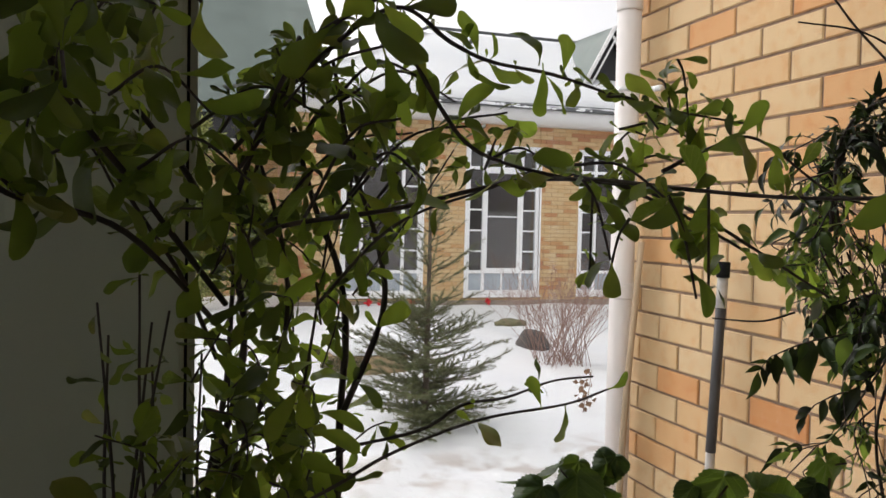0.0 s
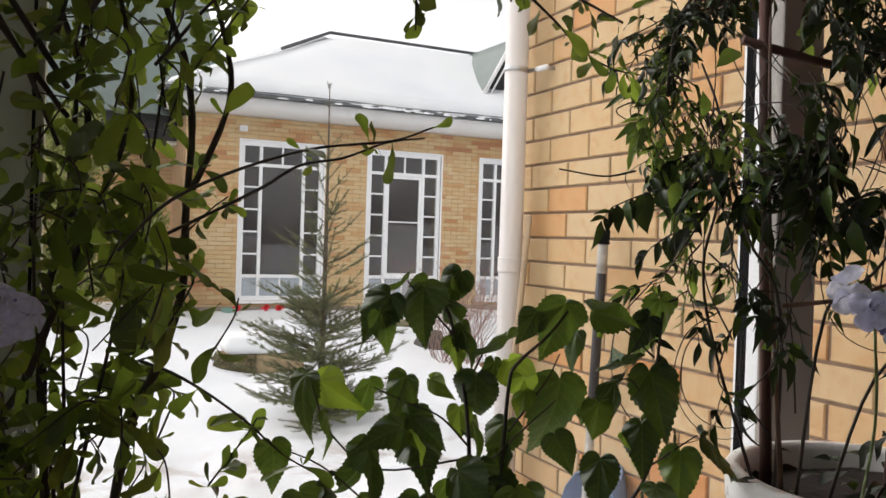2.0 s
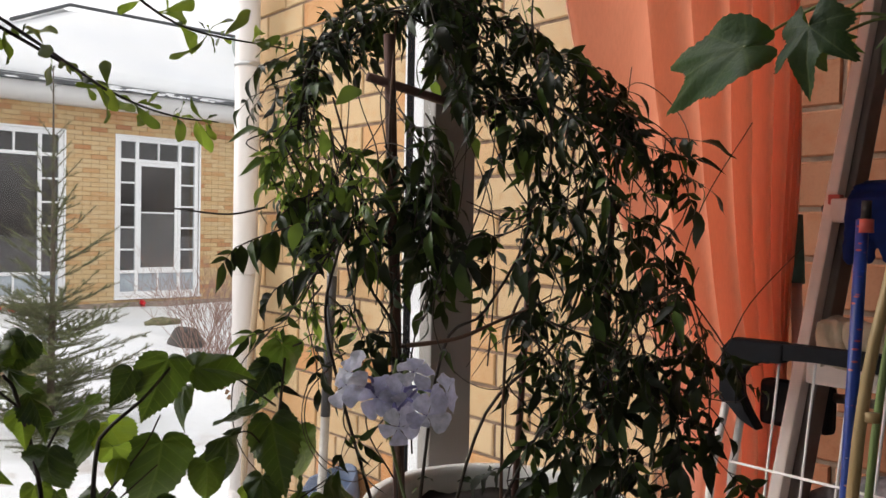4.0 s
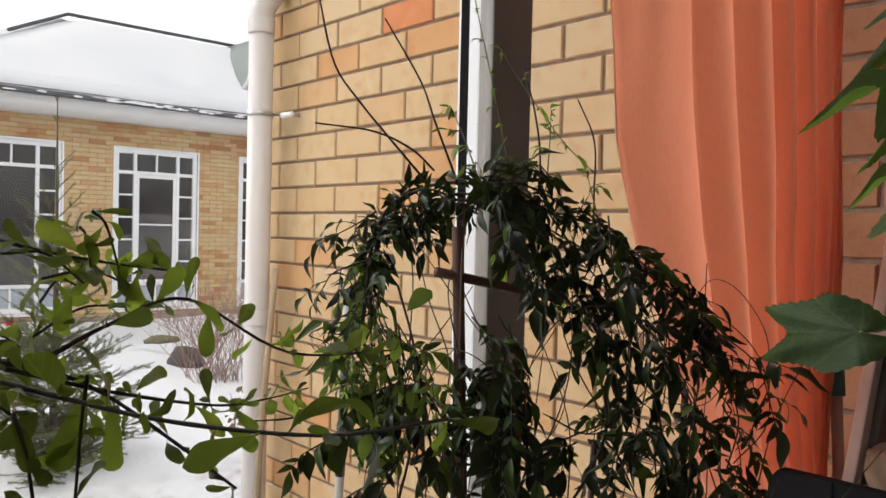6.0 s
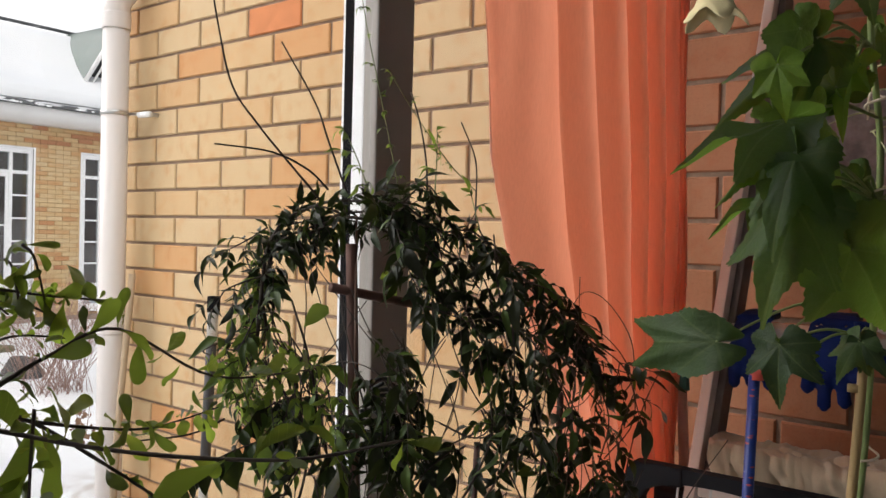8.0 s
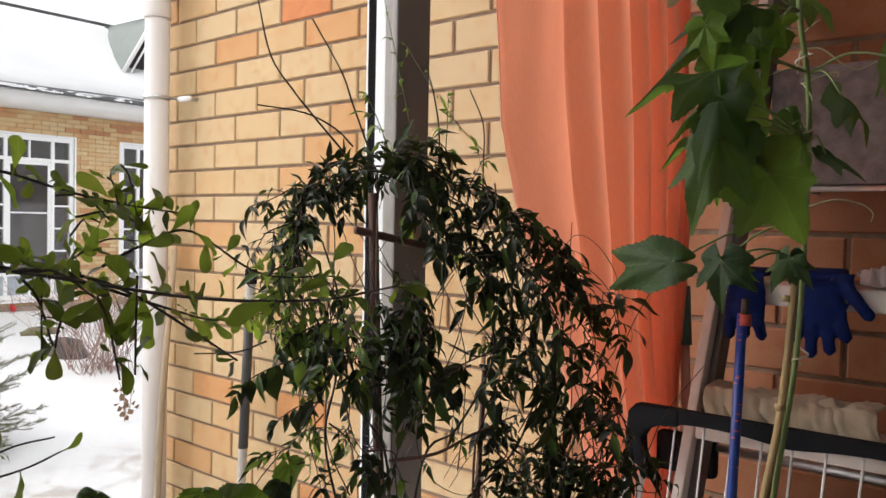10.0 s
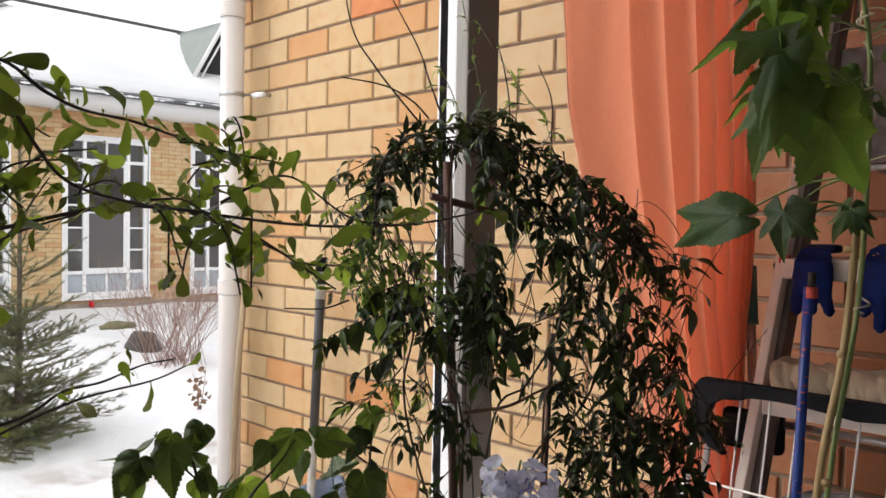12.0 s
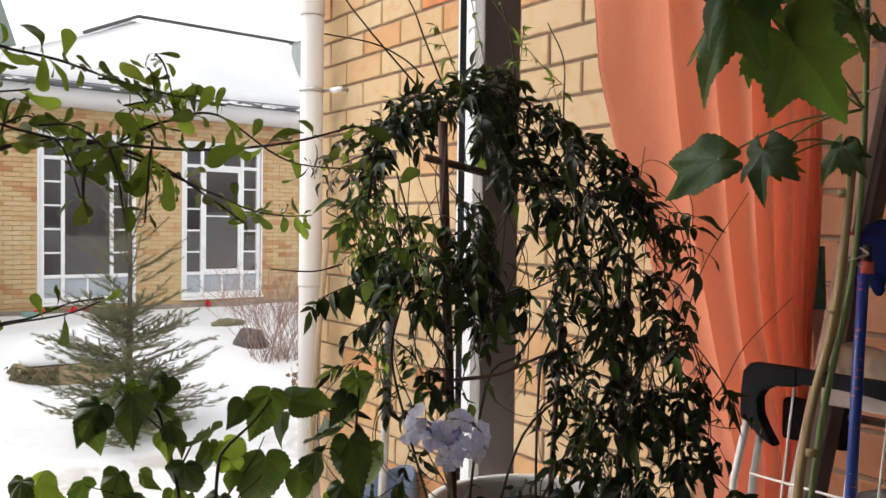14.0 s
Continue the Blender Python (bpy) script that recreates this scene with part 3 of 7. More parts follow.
def roof_face(name, quad, thick, mat, wave=0.0, n=24, lip=0.0):
    """A slab on a sloping quad, softly uneven if wave is given."""
    a, b, c, d = (Vector(q) for q in quad)
    up = (b - a).cross(d - a).normalized()
    if up.z < 0:
        up = -up
    verts, faces = [], []
    for side in (1, 0):
        for j in range(n + 1):
            for i in range(n + 1):
                u, v = i / n, j / n
                p = (a * (1 - u) + b * u) * (1 - v) + (d * (1 - u) + c * u) * v
                edge = min(1.0, 14 * min(u, 1 - u, v, 1 - v)) ** 0.5
                h = thick * (0.25 + 0.75 * edge) + wave * noise.noise(p * 0.9)
                verts.append(p + up * (h * side))
    m = (n + 1) ** 2
    for j in range(n):
        for i in range(n):
            q = j * (n + 1) + i
            faces.append((q, q + 1, q + n + 2, q + n + 1))
            faces.append((m + q + n + 1, m + q + n + 2, m + q + 1, m + q))
    rim = [i for i in range(n + 1)] + [k * (n + 1) + n for k in range(1, n + 1)] + [n * (n + 1) + i for i in range(n - 1, -1, -1)] + [k * (n + 1) for k in range(n - 1, 0, -1)]
    for p, q in zip(rim, rim[1:] + rim[:1]):
        faces.append((p, q, m + q, m + p))
    return mesh_of(name, verts, faces, mat, True)


front_quad = ((EX, EY, EZ), (14.0, EY, EZ), (14.0, EY + RUN, EZ + RISE), ridge0)
side_quad = ((EX, EY + 2 * RUN, EZ), (EX, EY, EZ), ridge0, ridge0 + Vector((0, 0.01, 0)))
roof = part("roof", roof_face("roof", front_quad, 0.05, ROOF_EDGE), house, "dark metal roof")
part("roof_snow", roof_face("roof_snow", tuple(Vector(q) + Vector((0, 0.02, 0.05)) for q in front_quad), 0.17, SNOW, 0.03), roof, "thick even snow blanket")
roof2 = part("hip_roof", roof_face("hip_roof", side_quad, 0.05, ROOF_EDGE), house)
part("hip_snow", roof_face("hip_snow", tuple(Vector(q) + Vector((0, 0, 0.05)) for q in side_quad), 0.15, SNOW, 0.03), roof2)
tube("ridge_cap", [ridge0 + Vector((-1.35, -1.35, -0.58)), ridge0 + Vector((0, 0, 0.21)), ridge1 + Vector((0, 0, 0.19))], 0.035, 0.035, ROOF_EDGE, roof, 6, curved=False)
# rounded white cornice under the gutter
bm = bmesh.new()
prof = [(EY + 0.02, EZ - 0.01)] + [(EY + 0.02 + 0.30 * (1 - math.cos(a)), EZ - 0.04 - 0.22 * math.sin(a)) for a in (0.0, 0.2, 0.4, 0.6, 0.8, 1.0, 1.2, 1.4, 1.57)] + [(FRONT + 0.02, EZ - 0.265), (FRONT + 0.02, EZ - 0.01)]
rows = [[bm.verts.new((x, y, z)) for y, z in prof] for x in (EX + 0.02, 14.0)]
for k in range(len(prof)):
    n = (k + 1) % len(prof)
    bm.faces.new((rows[0][k], rows[0][n], rows[1][n], rows[1][k]))
bm.faces.new(rows[0]), bm.faces.new(rows[1][::-1])
part("cornice", bm_mesh("cornice", bm, SOFFIT, True), house, "white boxed eave")
gutter = box("gutter", (EX - 0.03, EY - 0.08, EZ - 0.015), (14.0, EY + 0.03, EZ + 0.05), ROOF_EDGE, house, 0.02, "dark grey gutter with icy patches")
rng = random.Random(77)
icy = Heap()
for _ in range(120):
    x = 2.6 + 8.5 * rng.random() if rng.random() < 0.75 else rng.uniform(0, 9)
    w, h = rng.uniform(0.03, 0.13), rng.uniform(0.008, 0.022)
    z = EZ + rng.uniform(0.0, 0.05)
    ring = [(x + w * math.cos(a) * rng.uniform(0.7, 1.1), EY - 0.083, z + h * math.sin(a) * rng.uniform(0.6, 1.2)) for a in (0, 0.9, 1.8, 2.7, 3.6, 4.5, 5.4)]
    icy.add(ring + [(x, EY - 0.10, z)], [(k, (k + 1) % 7, 7) for k in range(7)])
tagged(part("ice", icy.mesh("ice", SNOW_EDGE, True), house, "frozen patches of snow along the gutter"), kind="stuff")

# ---- higher green-roofed wing behind, with a gable end ----
wing = thing("wing", (8.6, 13.0, 0), "higher wing with green metal roof and white bargeboards", "building")
gy = 11.3
verge_low, apex, ridge_far = Vector((5.58, gy, 4.18)), Vector((6.21, gy, 5.32)), Vector((6.76, 14.3, 5.65))
far_low = verge_low + Vector((0.3, 3.0, 0.3))
right_low = Vector((2 * apex.x - verge_low.x, gy, verge_low.z))
part("roof", roof_face("roof", (verge_low, far_low, ridge_far, apex), 0.06, GREEN_ROOF, n=4), wing, m=Matrix.Translation(-wing.location))
part("roof", roof_face("roof", (right_low, right_low + Vector((0.6, 3.5, 0.4)), ridge_far, apex), 0.06, GREEN_ROOF, n=4), wing, m=Matrix.Translation(-wing.location))
for low in (verge_low, right_low):
    for inset, r in ((0.0, 0.045), (0.13, 0.022)):
        d = Vector((0.75 if low is verge_low else -0.75, 0, -0.65)) * inset
        tube("bargeboard", [low + Vector((0, -0.03, 0.0)) + d, apex + Vector((0, -0.03, 0.0)) + d], r, r, SOFFIT, wing, 4, curved=False)
# shade under the gable roof is painted in with a near-black colour
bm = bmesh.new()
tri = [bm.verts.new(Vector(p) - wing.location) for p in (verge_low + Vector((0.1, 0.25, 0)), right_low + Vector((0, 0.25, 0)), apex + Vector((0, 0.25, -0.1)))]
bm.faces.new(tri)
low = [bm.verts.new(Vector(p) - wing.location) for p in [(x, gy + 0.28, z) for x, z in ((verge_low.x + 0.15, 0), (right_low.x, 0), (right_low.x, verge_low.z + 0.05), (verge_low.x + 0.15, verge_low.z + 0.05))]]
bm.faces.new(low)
part("gable", bm_mesh("gable", bm, DARK_SOFFIT), wing, "gable coloured near black for its shade")
# ---- wing on the other side, set back, with its own green roof ----
annex = thing("annex", (-3.0, 12.6, 0), "set-back brick wing under a green metal roof", "building")
AY = 12.6
part("wall", bm_mesh("wall", (lambda b: (box_bm(b, (-6.0, AY + 0.012, -0.5), (LEFT + 0.3, AY + 0.3, 3.0)), b)[1])(bmesh.new()), FAR_MORTAR), annex, m=Matrix.Translation(-annex.location))
ah = Heap()
for r in range(int(3.0 / FINE)):
    z = -0.1 + FINE * r
    x = -6.0 - (LONG / 2 if r % 2 else 0)
    while x < LEFT:
        ah.add(*small_brick(x + 0.005, min(x + LONG - 0.005, LEFT + 0.1), z + 0.005, z + FINE - 0.005, AY))
        x += LONG
tagged(part("bricks", ah.mesh("bricks", BRICK_MANY), annex, m=Matrix.Translation(-annex.location)), kind="stuff")
box("soffit", (-6.0, AY - 0.45, 2.80), (LEFT + 0.05, AY + 0.02, 2.86), SOFFIT, annex)
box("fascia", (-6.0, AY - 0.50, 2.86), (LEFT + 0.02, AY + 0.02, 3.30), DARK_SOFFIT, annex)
part("roof", roof_face("roof", ((-7.0, 12.0, 3.28), (1.03, 12.0, 3.28), (0.56, 15.4, 7.12), (-7.0, 15.4, 7.32)), 0.08, GREEN_ROOF, n=6), annex, m=Matrix.Translation(-annex.location))
tube("downpipe", [(-0.02, AY - 0.06, 2.75), (-0.02, AY - 0.06, -0.2)], 0.05, 0.05, COPPER, annex, 10, label="pinkish metal downpipe")


# ---- things in the courtyard ----
pipe = thing("downpipe", (-0.085, 0.265, 0.0), "white round downpipe with a clamp at the wall's corner", "downpipe")
tube("pipe", [(-0.085, 0.265, -0.1), (-0.085, 0.265, 2.36)], 0.047, 0.047, PIPE_WHITE, pipe, 24, curved=False)
tube("elbow", [(-0.085, 0.265, 2.35), (-0.083, 0.26, 2.40), (-0.06, 0.235, 2.45), (-0.02, 0.19, 2.52), (0.0, 0.17, 2.60), (0.0, 0.17, 3.1)], 0.0475, 0.0475, PIPE_WHITE, pipe, 20)
for z in (1.205, 2.33, 0.30):
    tube("collar", [(-0.085, 0.265, z - 0.03), (-0.085, 0.265, z - 0.024), (-0.085, 0.265, z + 0.024), (-0.085, 0.265, z + 0.03)], 0.051, 0.051, PIPE_WHITE, pipe, 24, curved=False)
tube("clamp_ring", [(-0.085, 0.265, 1.985), (-0.085, 0.265, 2.001)], 0.0505, 0.0505, GALV, pipe, 24, curved=False)
tube("clamp_arm", [(-0.045, 0.24, 1.993), (-0.035, 0.13, 1.985), (0.004, 0.118, 1.985)], 0.006, 0.008, GALV, pipe, 8, curved=False)
tube("clamp_stub", [(-0.047, 0.165, 1.984), (-0.042, 0.10, 1.982)], 0.011, 0.011, WHITE_PVC, pipe, 12, curved=False, label="white clamp plug")

wood_pole = thing("wooden_stick", (-0.09, 0.30, 0), "weathered wooden stick leaning at the downpipe", "stick")
tube("shaft", [(-0.16, 0.13, -0.05), (-0.12, 0.16, 0.7), (-0.05, 0.185, 1.40)], 0.014, 0.012, STICK, wood_pole, 8, wobble=0.06)

pole = thing("tool_pole", (-0.07, -0.30, 0), "dark grey pole with pale bands leaning on the wall", "pole")
ends = [Vector((-0.085, -0.28, 0.0)), Vector((-0.062, -0.325, 1.35))]


def along(z):
    u = z / 1.35
    return ends[0] * (1 - u) + ends[1] * u


PALE_BAND = plain("pale_worn_band", (0.40, 0.38, 0.35), 0.6, 0, 0.2, 30)
for name, a, b, mat, r in (("shaft", 0.0, 0.72, PALE_BAND, 0.0155), ("shaft", 0.72, 1.20, DARK_STEEL, 0.017), ("band", 1.20, 1.305, PALE_BAND, 0.0175), ("cap", 1.300, 1.35, GASKET, 0.021)):
    tube(name, [along(a), along(b)], r, r, mat, pole, 14, curved=False)

BLUE_PLASTIC = plain("faded_blue_plastic", (0.10, 0.14, 0.24), 0.5, 0, 0.2, 14, 0.2, 60)
scoop = thing("snow_scoop", (-0.13, -0.36, 0), "faded blue plastic snow scoop leaning on the wall", "scoop")
bm = bmesh.new()
rows = []
for j in range(9):
    v = j / 8
    z = 0.02 + 0.535 * v
    half_w = 0.185 - 0.02 * v - 0.07 * max(0, v - 0.8) ** 1.5 * 10
    row = []
    for i in range(9):
        u = i / 4 - 1
        row.append(bm.verts.new((0.05 + 0.03 * (1 - u * u) * 1.2 - 0.07 * abs(u) ** 3 + 0.05 * v, half_w * u, z - 0.05 * u * u * v)))
    rows.append(row)
for r0, r1 in zip(rows, rows[1:]):
    for i in range(8):
        bm.faces.new((r0[i], r0[i + 1], r1[i + 1], r1[i]))
me = bm_mesh("pan", bm, BLUE_PLASTIC, True)
pan = part("pan", me, scoop)
mod = pan.modifiers.new("thick", "SOLIDIFY")
mod.thickness = 0.008

# ---- young spruce ----
NEEDLE = leaf_material("spruce_needles", [(0.0, (0.085, 0.105, 0.055)), (0.5, (0.15, 0.17, 0.085)), (1.0, (0.26, 0.26, 0.13))], True, 0.7, 0.12, (0.12, 0.14, 0.04))
BARK = plain("grey_bark", (0.11, 0.085, 0.065), 0.9, 0, 0.3, 30, 0.6, 80)
TWIG = plain("reddish_twigs", (0.27, 0.17, 0.14), 0.8, 0, 0.3, 20)


def needle_branch(heap, wood, line, rng, length=0.025, gap=0.0018):
    """Short needles all round a twig."""
    v, f = tube_data(line, 0.0028, 0.0012, 4)
    wood.add(v, f)
    for a, b in zip(line, line[1:]):
        d = b - a
        n = max(1, int(d.length / gap))
        for k in range(n):
            p = a + d * ((k + rng.random()) / n)
            out = Vector((rng.gauss(0, 1), rng.gauss(0, 1), rng.gauss(0.25, 1)))
            out = (out - d.normalized() * out.dot(d.normalized())).normalized() * 0.8 + d.normalized() * 0.65
            q = p + out * length * rng.uniform(0.7, 1.2)
            s = d.normalized().cross(out).normalized() * 0.0014
            heap.add([p - s, p + s, q], [(0, 1, 2)])


def spruce(at, height, width, seed, label):
    rng = random.Random(seed)
    tree = thing("spruce", at, label, "tree")
    trunk = [Vector((0.01 * math.sin(3 * u), 0.01 * math.cos(2 * u), height * u)) for u in (k / 16 for k in range(17))]
    v, f = tube_data(trunk, 0.026, 0.003, 7, 0.08, seed)
    part("trunk", mesh_of("trunk", v, f, BARK, True), tree)
    needles, wood = Heap(), Heap()
    z = 0.08
    while z < height * 0.84:
        u = z / height
        reach = width / 2 * (1 - u) ** 0.95 * (1.0 if u < 0.7 else 0.75)
        for k in range(rng.randint(5, 6) if u < 0.13 else rng.randint(4, 5) if u < 0.35 else rng.randint(3, 4) if u < 0.6 else rng.randint(2, 3)):
            a = rng.uniform(0, 2 * math.pi)
            r = reach * rng.uniform(0.55, 1.08)
            lift = (0.10 + 1.15 * u) * r
            tip = Vector((math.cos(a) * r, math.sin(a) * r, z + lift))
            root = Vector((0, 0, z))
            mid = (root + tip) / 2 + Vector((0, 0, (-0.10 + 0.12 * rng.random()) * r))
            line = smooth_line([root, mid, tip], 5)
            needle_branch(needles, wood, line, rng)
            side = Vector((-math.sin(a), math.cos(a), 0))
            n = int(r / (0.055 if u < 0.35 else 0.085))
            for j in range(1, n):
                t = j / n
                p = line[int(t * (len(line) - 1))]
                for s in (-1, 1):
                    if rng.random() < 0.15:
                        continue
                    l = r * 0.46 * (1 - t) * rng.uniform(0.4, 1.3) + 0.025
                    q = p + (side * s * 0.7 + (tip - root).normalized() * 0.75).normalized() * l + Vector((0, 0, rng.uniform(-0.02, 0.03)))
                    needle_branch(needles, wood, [p, (p + q) / 2 + Vector((0, 0, -0.006)), q], rng)
        z += rng.uniform(0.035, 0.06) if u < 0.35 else rng.uniform(0.06, 0.12)
    for z in (height * 0.93, height * 0.985):
        for k in range(2):
            needle_branch(needles, wood, [Vector((0, 0, z)), Vector((0.012 * (2 * k - 1), 0.01, z + 0.04))], rng)
    part("boughs", wood.mesh("boughs", BARK), tree)
    tagged(part("crown", needles.mesh("crown", NEEDLE), tree, "sparse grey-green needles"), kind="stuff")
    return tree


spruce((-0.09, 2.85, snow_height(-0.09, 2.85) - 0.03), 2.40, 1.42, 5, "young sparse spruce standing in deep snow")

# ---- soft yellow-green thuja before the set-back wing ----
SCALE_LEAF = leaf_material("thuja_sprays", [(0.0, (0.17, 0.19, 0.07)), (0.6, (0.27, 0.29, 0.11)), (1.0, (0.40, 0.40, 0.17))], True, 0.7, 0.25, (0.34, 0.40, 0.08))


def thuja(at, height, width, seed, label):
    """A loose upright evergreen: boughs from a thin trunk, each set with flat feathery sprays."""
    rng = random.Random(seed)
    tree = thing("thuja", at, label, "tree")
    v, f = tube_data([Vector((0.02 * math.sin(4 * u), 0, height * u)) for u in (0, 0.25, 0.5, 0.75, 0.95)], 0.05, 0.012, 7, 0.08, seed)
    part("trunk", mesh_of("trunk", v, f, BARK, True), tree)
    wood, sprays = Heap(), Heap()
    for _ in range(150):
        u = rng.uniform(0.04, 0.93)
        a = rng.uniform(0, 2 * math.pi)
        r = width / 2 * (1.05 - u) ** 0.55 * rng.uniform(0.55, 1.12)
        root = Vector((0, 0, height * u))
        tip = root + Vector((math.cos(a) * r, math.sin(a) * r, r * rng.uniform(0.25, 0.7)))
        line = smooth_line([root, root.lerp(tip, 0.5) + Vector((0, 0, -0.05)), tip], 4)
        wood.add(*tube_data(line, 0.006, 0.002, 4))
        for p in line[2:]:
            for _ in range(9):
                c = p + Vector((rng.gauss(0, 0.05), rng.gauss(0, 0.05), rng.gauss(0, 0.05)))
                d = Vector((rng.gauss(0, 0.6), rng.gauss(0, 0.6), rng.gauss(0.35, 0.5))) + (tip - root).normalized() * 0.6
                m = aim(c, d, (rng.gauss(0, 1), rng.gauss(0, 1), rng.gauss(0, 1)), rng.uniform(0.06, 0.13))
                sprays.add([(0, 0, 0), (0.16, 0.35, 0.02), (0.05, 0.45, 0), (0.14, 0.75, 0.02), (0, 1, 0), (-0.14, 0.7, 0.02), (-0.05, 0.42, 0), (-0.17, 0.3, 0.02)], [(0, 1, 2, 6, 7), (2, 3, 4, 5, 6)], m)
    part("boughs", wood.mesh("boughs", BARK), tree)
    tagged(part("crown", sprays.mesh("crown", SCALE_LEAF), tree, "feathery yellow-green sprays"), kind="stuff")
    return tree


thuja((-1.75, 9.4, snow_height(-1.75, 9.4) - 0.03), 2.95, 1.9, 31, "broad yellow-green thuja in front of the set-back wing")
thuja((-0.72, 9.7, snow_height(-0.72, 9.7) - 0.03), 2.2, 0.55, 32, "thin feathery thuja beside the building corner")

# ---- bare bush, stone, weeds ----
def bush(at, n, height, spread_r, seed, label):
    rng = random.Random(seed)
    ob = thing("bush", at, label, "bush")
    h = Heap()
    for _ in range(n):
        a, r = rng.uniform(0, 2 * math.pi), spread_r * rng.random() ** 0.6
        top = Vector((math.cos(a) * r, math.sin(a) * r, height * rng.uniform(0.6, 1.05)))
        root = Vector((rng.uniform(-0.25, 0.25), rng.uniform(-0.2, 0.2), 0))
        mid = root * 0.5 + top * 0.5 + Vector((rng.uniform(-0.05, 0.05), rng.uniform(-0.05, 0.05), 0.10 * height))
        line = smooth_line([root, mid, top], 4)
        h.add(*tube_data(line, 0.0034, 0.0012, 4))
        for _ in range(5):
            p = line[rng.randint(3, len(line) - 2)]
            q = p + Vector((rng.uniform(-0.14, 0.14), rng.uniform(-0.14, 0.14), rng.uniform(0.1, 0.3)))
            h.add(*tube_data([p, (p + q) / 2 + Vector((0.01, 0, 0.01)), q], 0.002, 0.001, 3))
    tagged(part("twigs", h.mesh("twigs", TWIG), ob), kind="stuff")
    return ob


bush((1.98, 4.85, snow_height(1.98, 4.85) - 0.03), 95, 1.05, 1.05, 8, "leafless bush with thin reddish twigs in snow")


def lump(name, at, size, mat, label, category, seed, cap=False):
    ob = thing(name, at, label, category)
    bm = bmesh.new()
    bmesh.ops.create_icosphere(bm, subdivisions=3, radius=1.0)
    for v in bm.verts:
        k = 1 + 0.28 * noise.noise(v.co * 1.6 + Vector((seed, 0, 0))) + 0.10 * noise.noise(v.co * 4 + Vector((0, seed, 0)))
        v.co = Vector((v.co.x * size[0], v.co.y * size[1], max(v.co.z, -0.5) * size[2])) * k
    part("body", bm_mesh("body", bm, mat, True), ob)
    return ob


STONE = plain("dark_wet_stone", (0.075, 0.065, 0.06), 0.8, 0, 0.35, 12, 0.7, 40)
MOSS = plain("yellow_green_tuft", (0.14, 0.13, 0.07), 0.95, 0, 0.4, 25, 0.9, 70)
lump("boulder", (1.98, 5.55, 0.10), (0.18, 0.15, 0.20), STONE, "dark boulder half buried in snow", "stone", 2)
lump("juniper_tuft", (2.05, 6.35, 0.25), (0.20, 0.14, 0.05), MOSS, "low yellow-green tuft poking out of snow", "shrub", 4)
DRY = plain("dry_brown_stalk", (0.22, 0.13, 0.08), 0.9, 0, 0.3, 30)
for x, y, seed in ((1.23, 3.0, 1), (1.36, 3.15, 2), (1.10, 2.75, 3)):
    rng = random.Random(seed)
    weed = thing("dry_weed", (x, y, snow_height(x, y) - 0.02), "dry brown weed stalk sticking out of snow", "weed", "dry weeds")
    tube("stalk", [(x, y, 0), (x + 0.02, y, 0.15), (x + rng.uniform(-0.04, 0.04), y, 0.30)], 0.004, 0.002, DRY, weed, 5)
    h = Heap()
    for _ in range(9):
        p = Vector((rng.uniform(-0.04, 0.05), rng.uniform(-0.03, 0.03), rng.uniform(0.03, 0.28)))
        h.add([(-0.5, 0, 0), (0.5, 0, 0), (0.6, 1, 0.3), (-0.3, 1.1, -0.2)], [(0, 1, 2, 3)], aim(p, (rng.uniform(-1, 1), rng.uniform(-1, 1), -0.5), (rng.uniform(-1, 1), 1, 0.3), 0.035))
    part("withered_leaves", h.mesh("withered_leaves", DRY), weed)

# shaggy log with a snow cap
LOG_END = plain("weathered_log_wood", (0.30, 0.22, 0.13), 0.9, 0, 0.3, 14, 0.5, 60)
gx0 = snow_height(-0.1, 4.85)
log = thing("log_planter", (-0.1, 4.85, gx0), "mossy log planter with a thick snow cap", "planter")
bm = bmesh.new()
for i in range(5):
    box_bm(bm, (-0.36, -0.16 + 0.062 * i, -0.1), (0.40, -0.10 + 0.062 * i, 0.165 + 0.012 * (i % 2)), 0.02)
part("body", bm_mesh("body", bm, LOG_END), log, "weathered planks")
rng = random.Random(3)
h = Heap()
for _ in range(1500):
    p = Vector((rng.uniform(-0.40, -0.05), rng.uniform(-0.20, 0.12), rng.uniform(-0.03, 0.17)))
    if p.x > -0.33 and p.y > -0.15:
        continue
    h.add([(-0.25, 0, 0), (0.25, 0, 0), (0, 1, 0)], [(0, 1, 2)], aim(p, (rng.gauss(-0.3, 0.7), rng.gauss(-0.4, 0.7), rng.gauss(-0.3, 0.8)), (rng.random(), rng.random(), rng.random()), 0.045))
tagged(part("moss", h.mesh("moss", MOSS), log, "shaggy grey-green moss"), kind="stuff")
bm = bmesh.new()
box_bm(bm, (-0.33, -0.19, 0.165), (0.42, 0.20, 0.34), 0.07)
part("snow_cap", bm_mesh("snow_cap", bm, SNOW_EDGE, True), log, "thick rounded snow cap")

# red flowers and small pots along the plinth
RED = plain("red_blossom", (0.60, 0.03, 0.04), 0.7, 0, 0.2, 30)
TEAL = plain("faded_green_pot", (0.18, 0.30, 0.25), 0.7, 0, 0.15, 20)
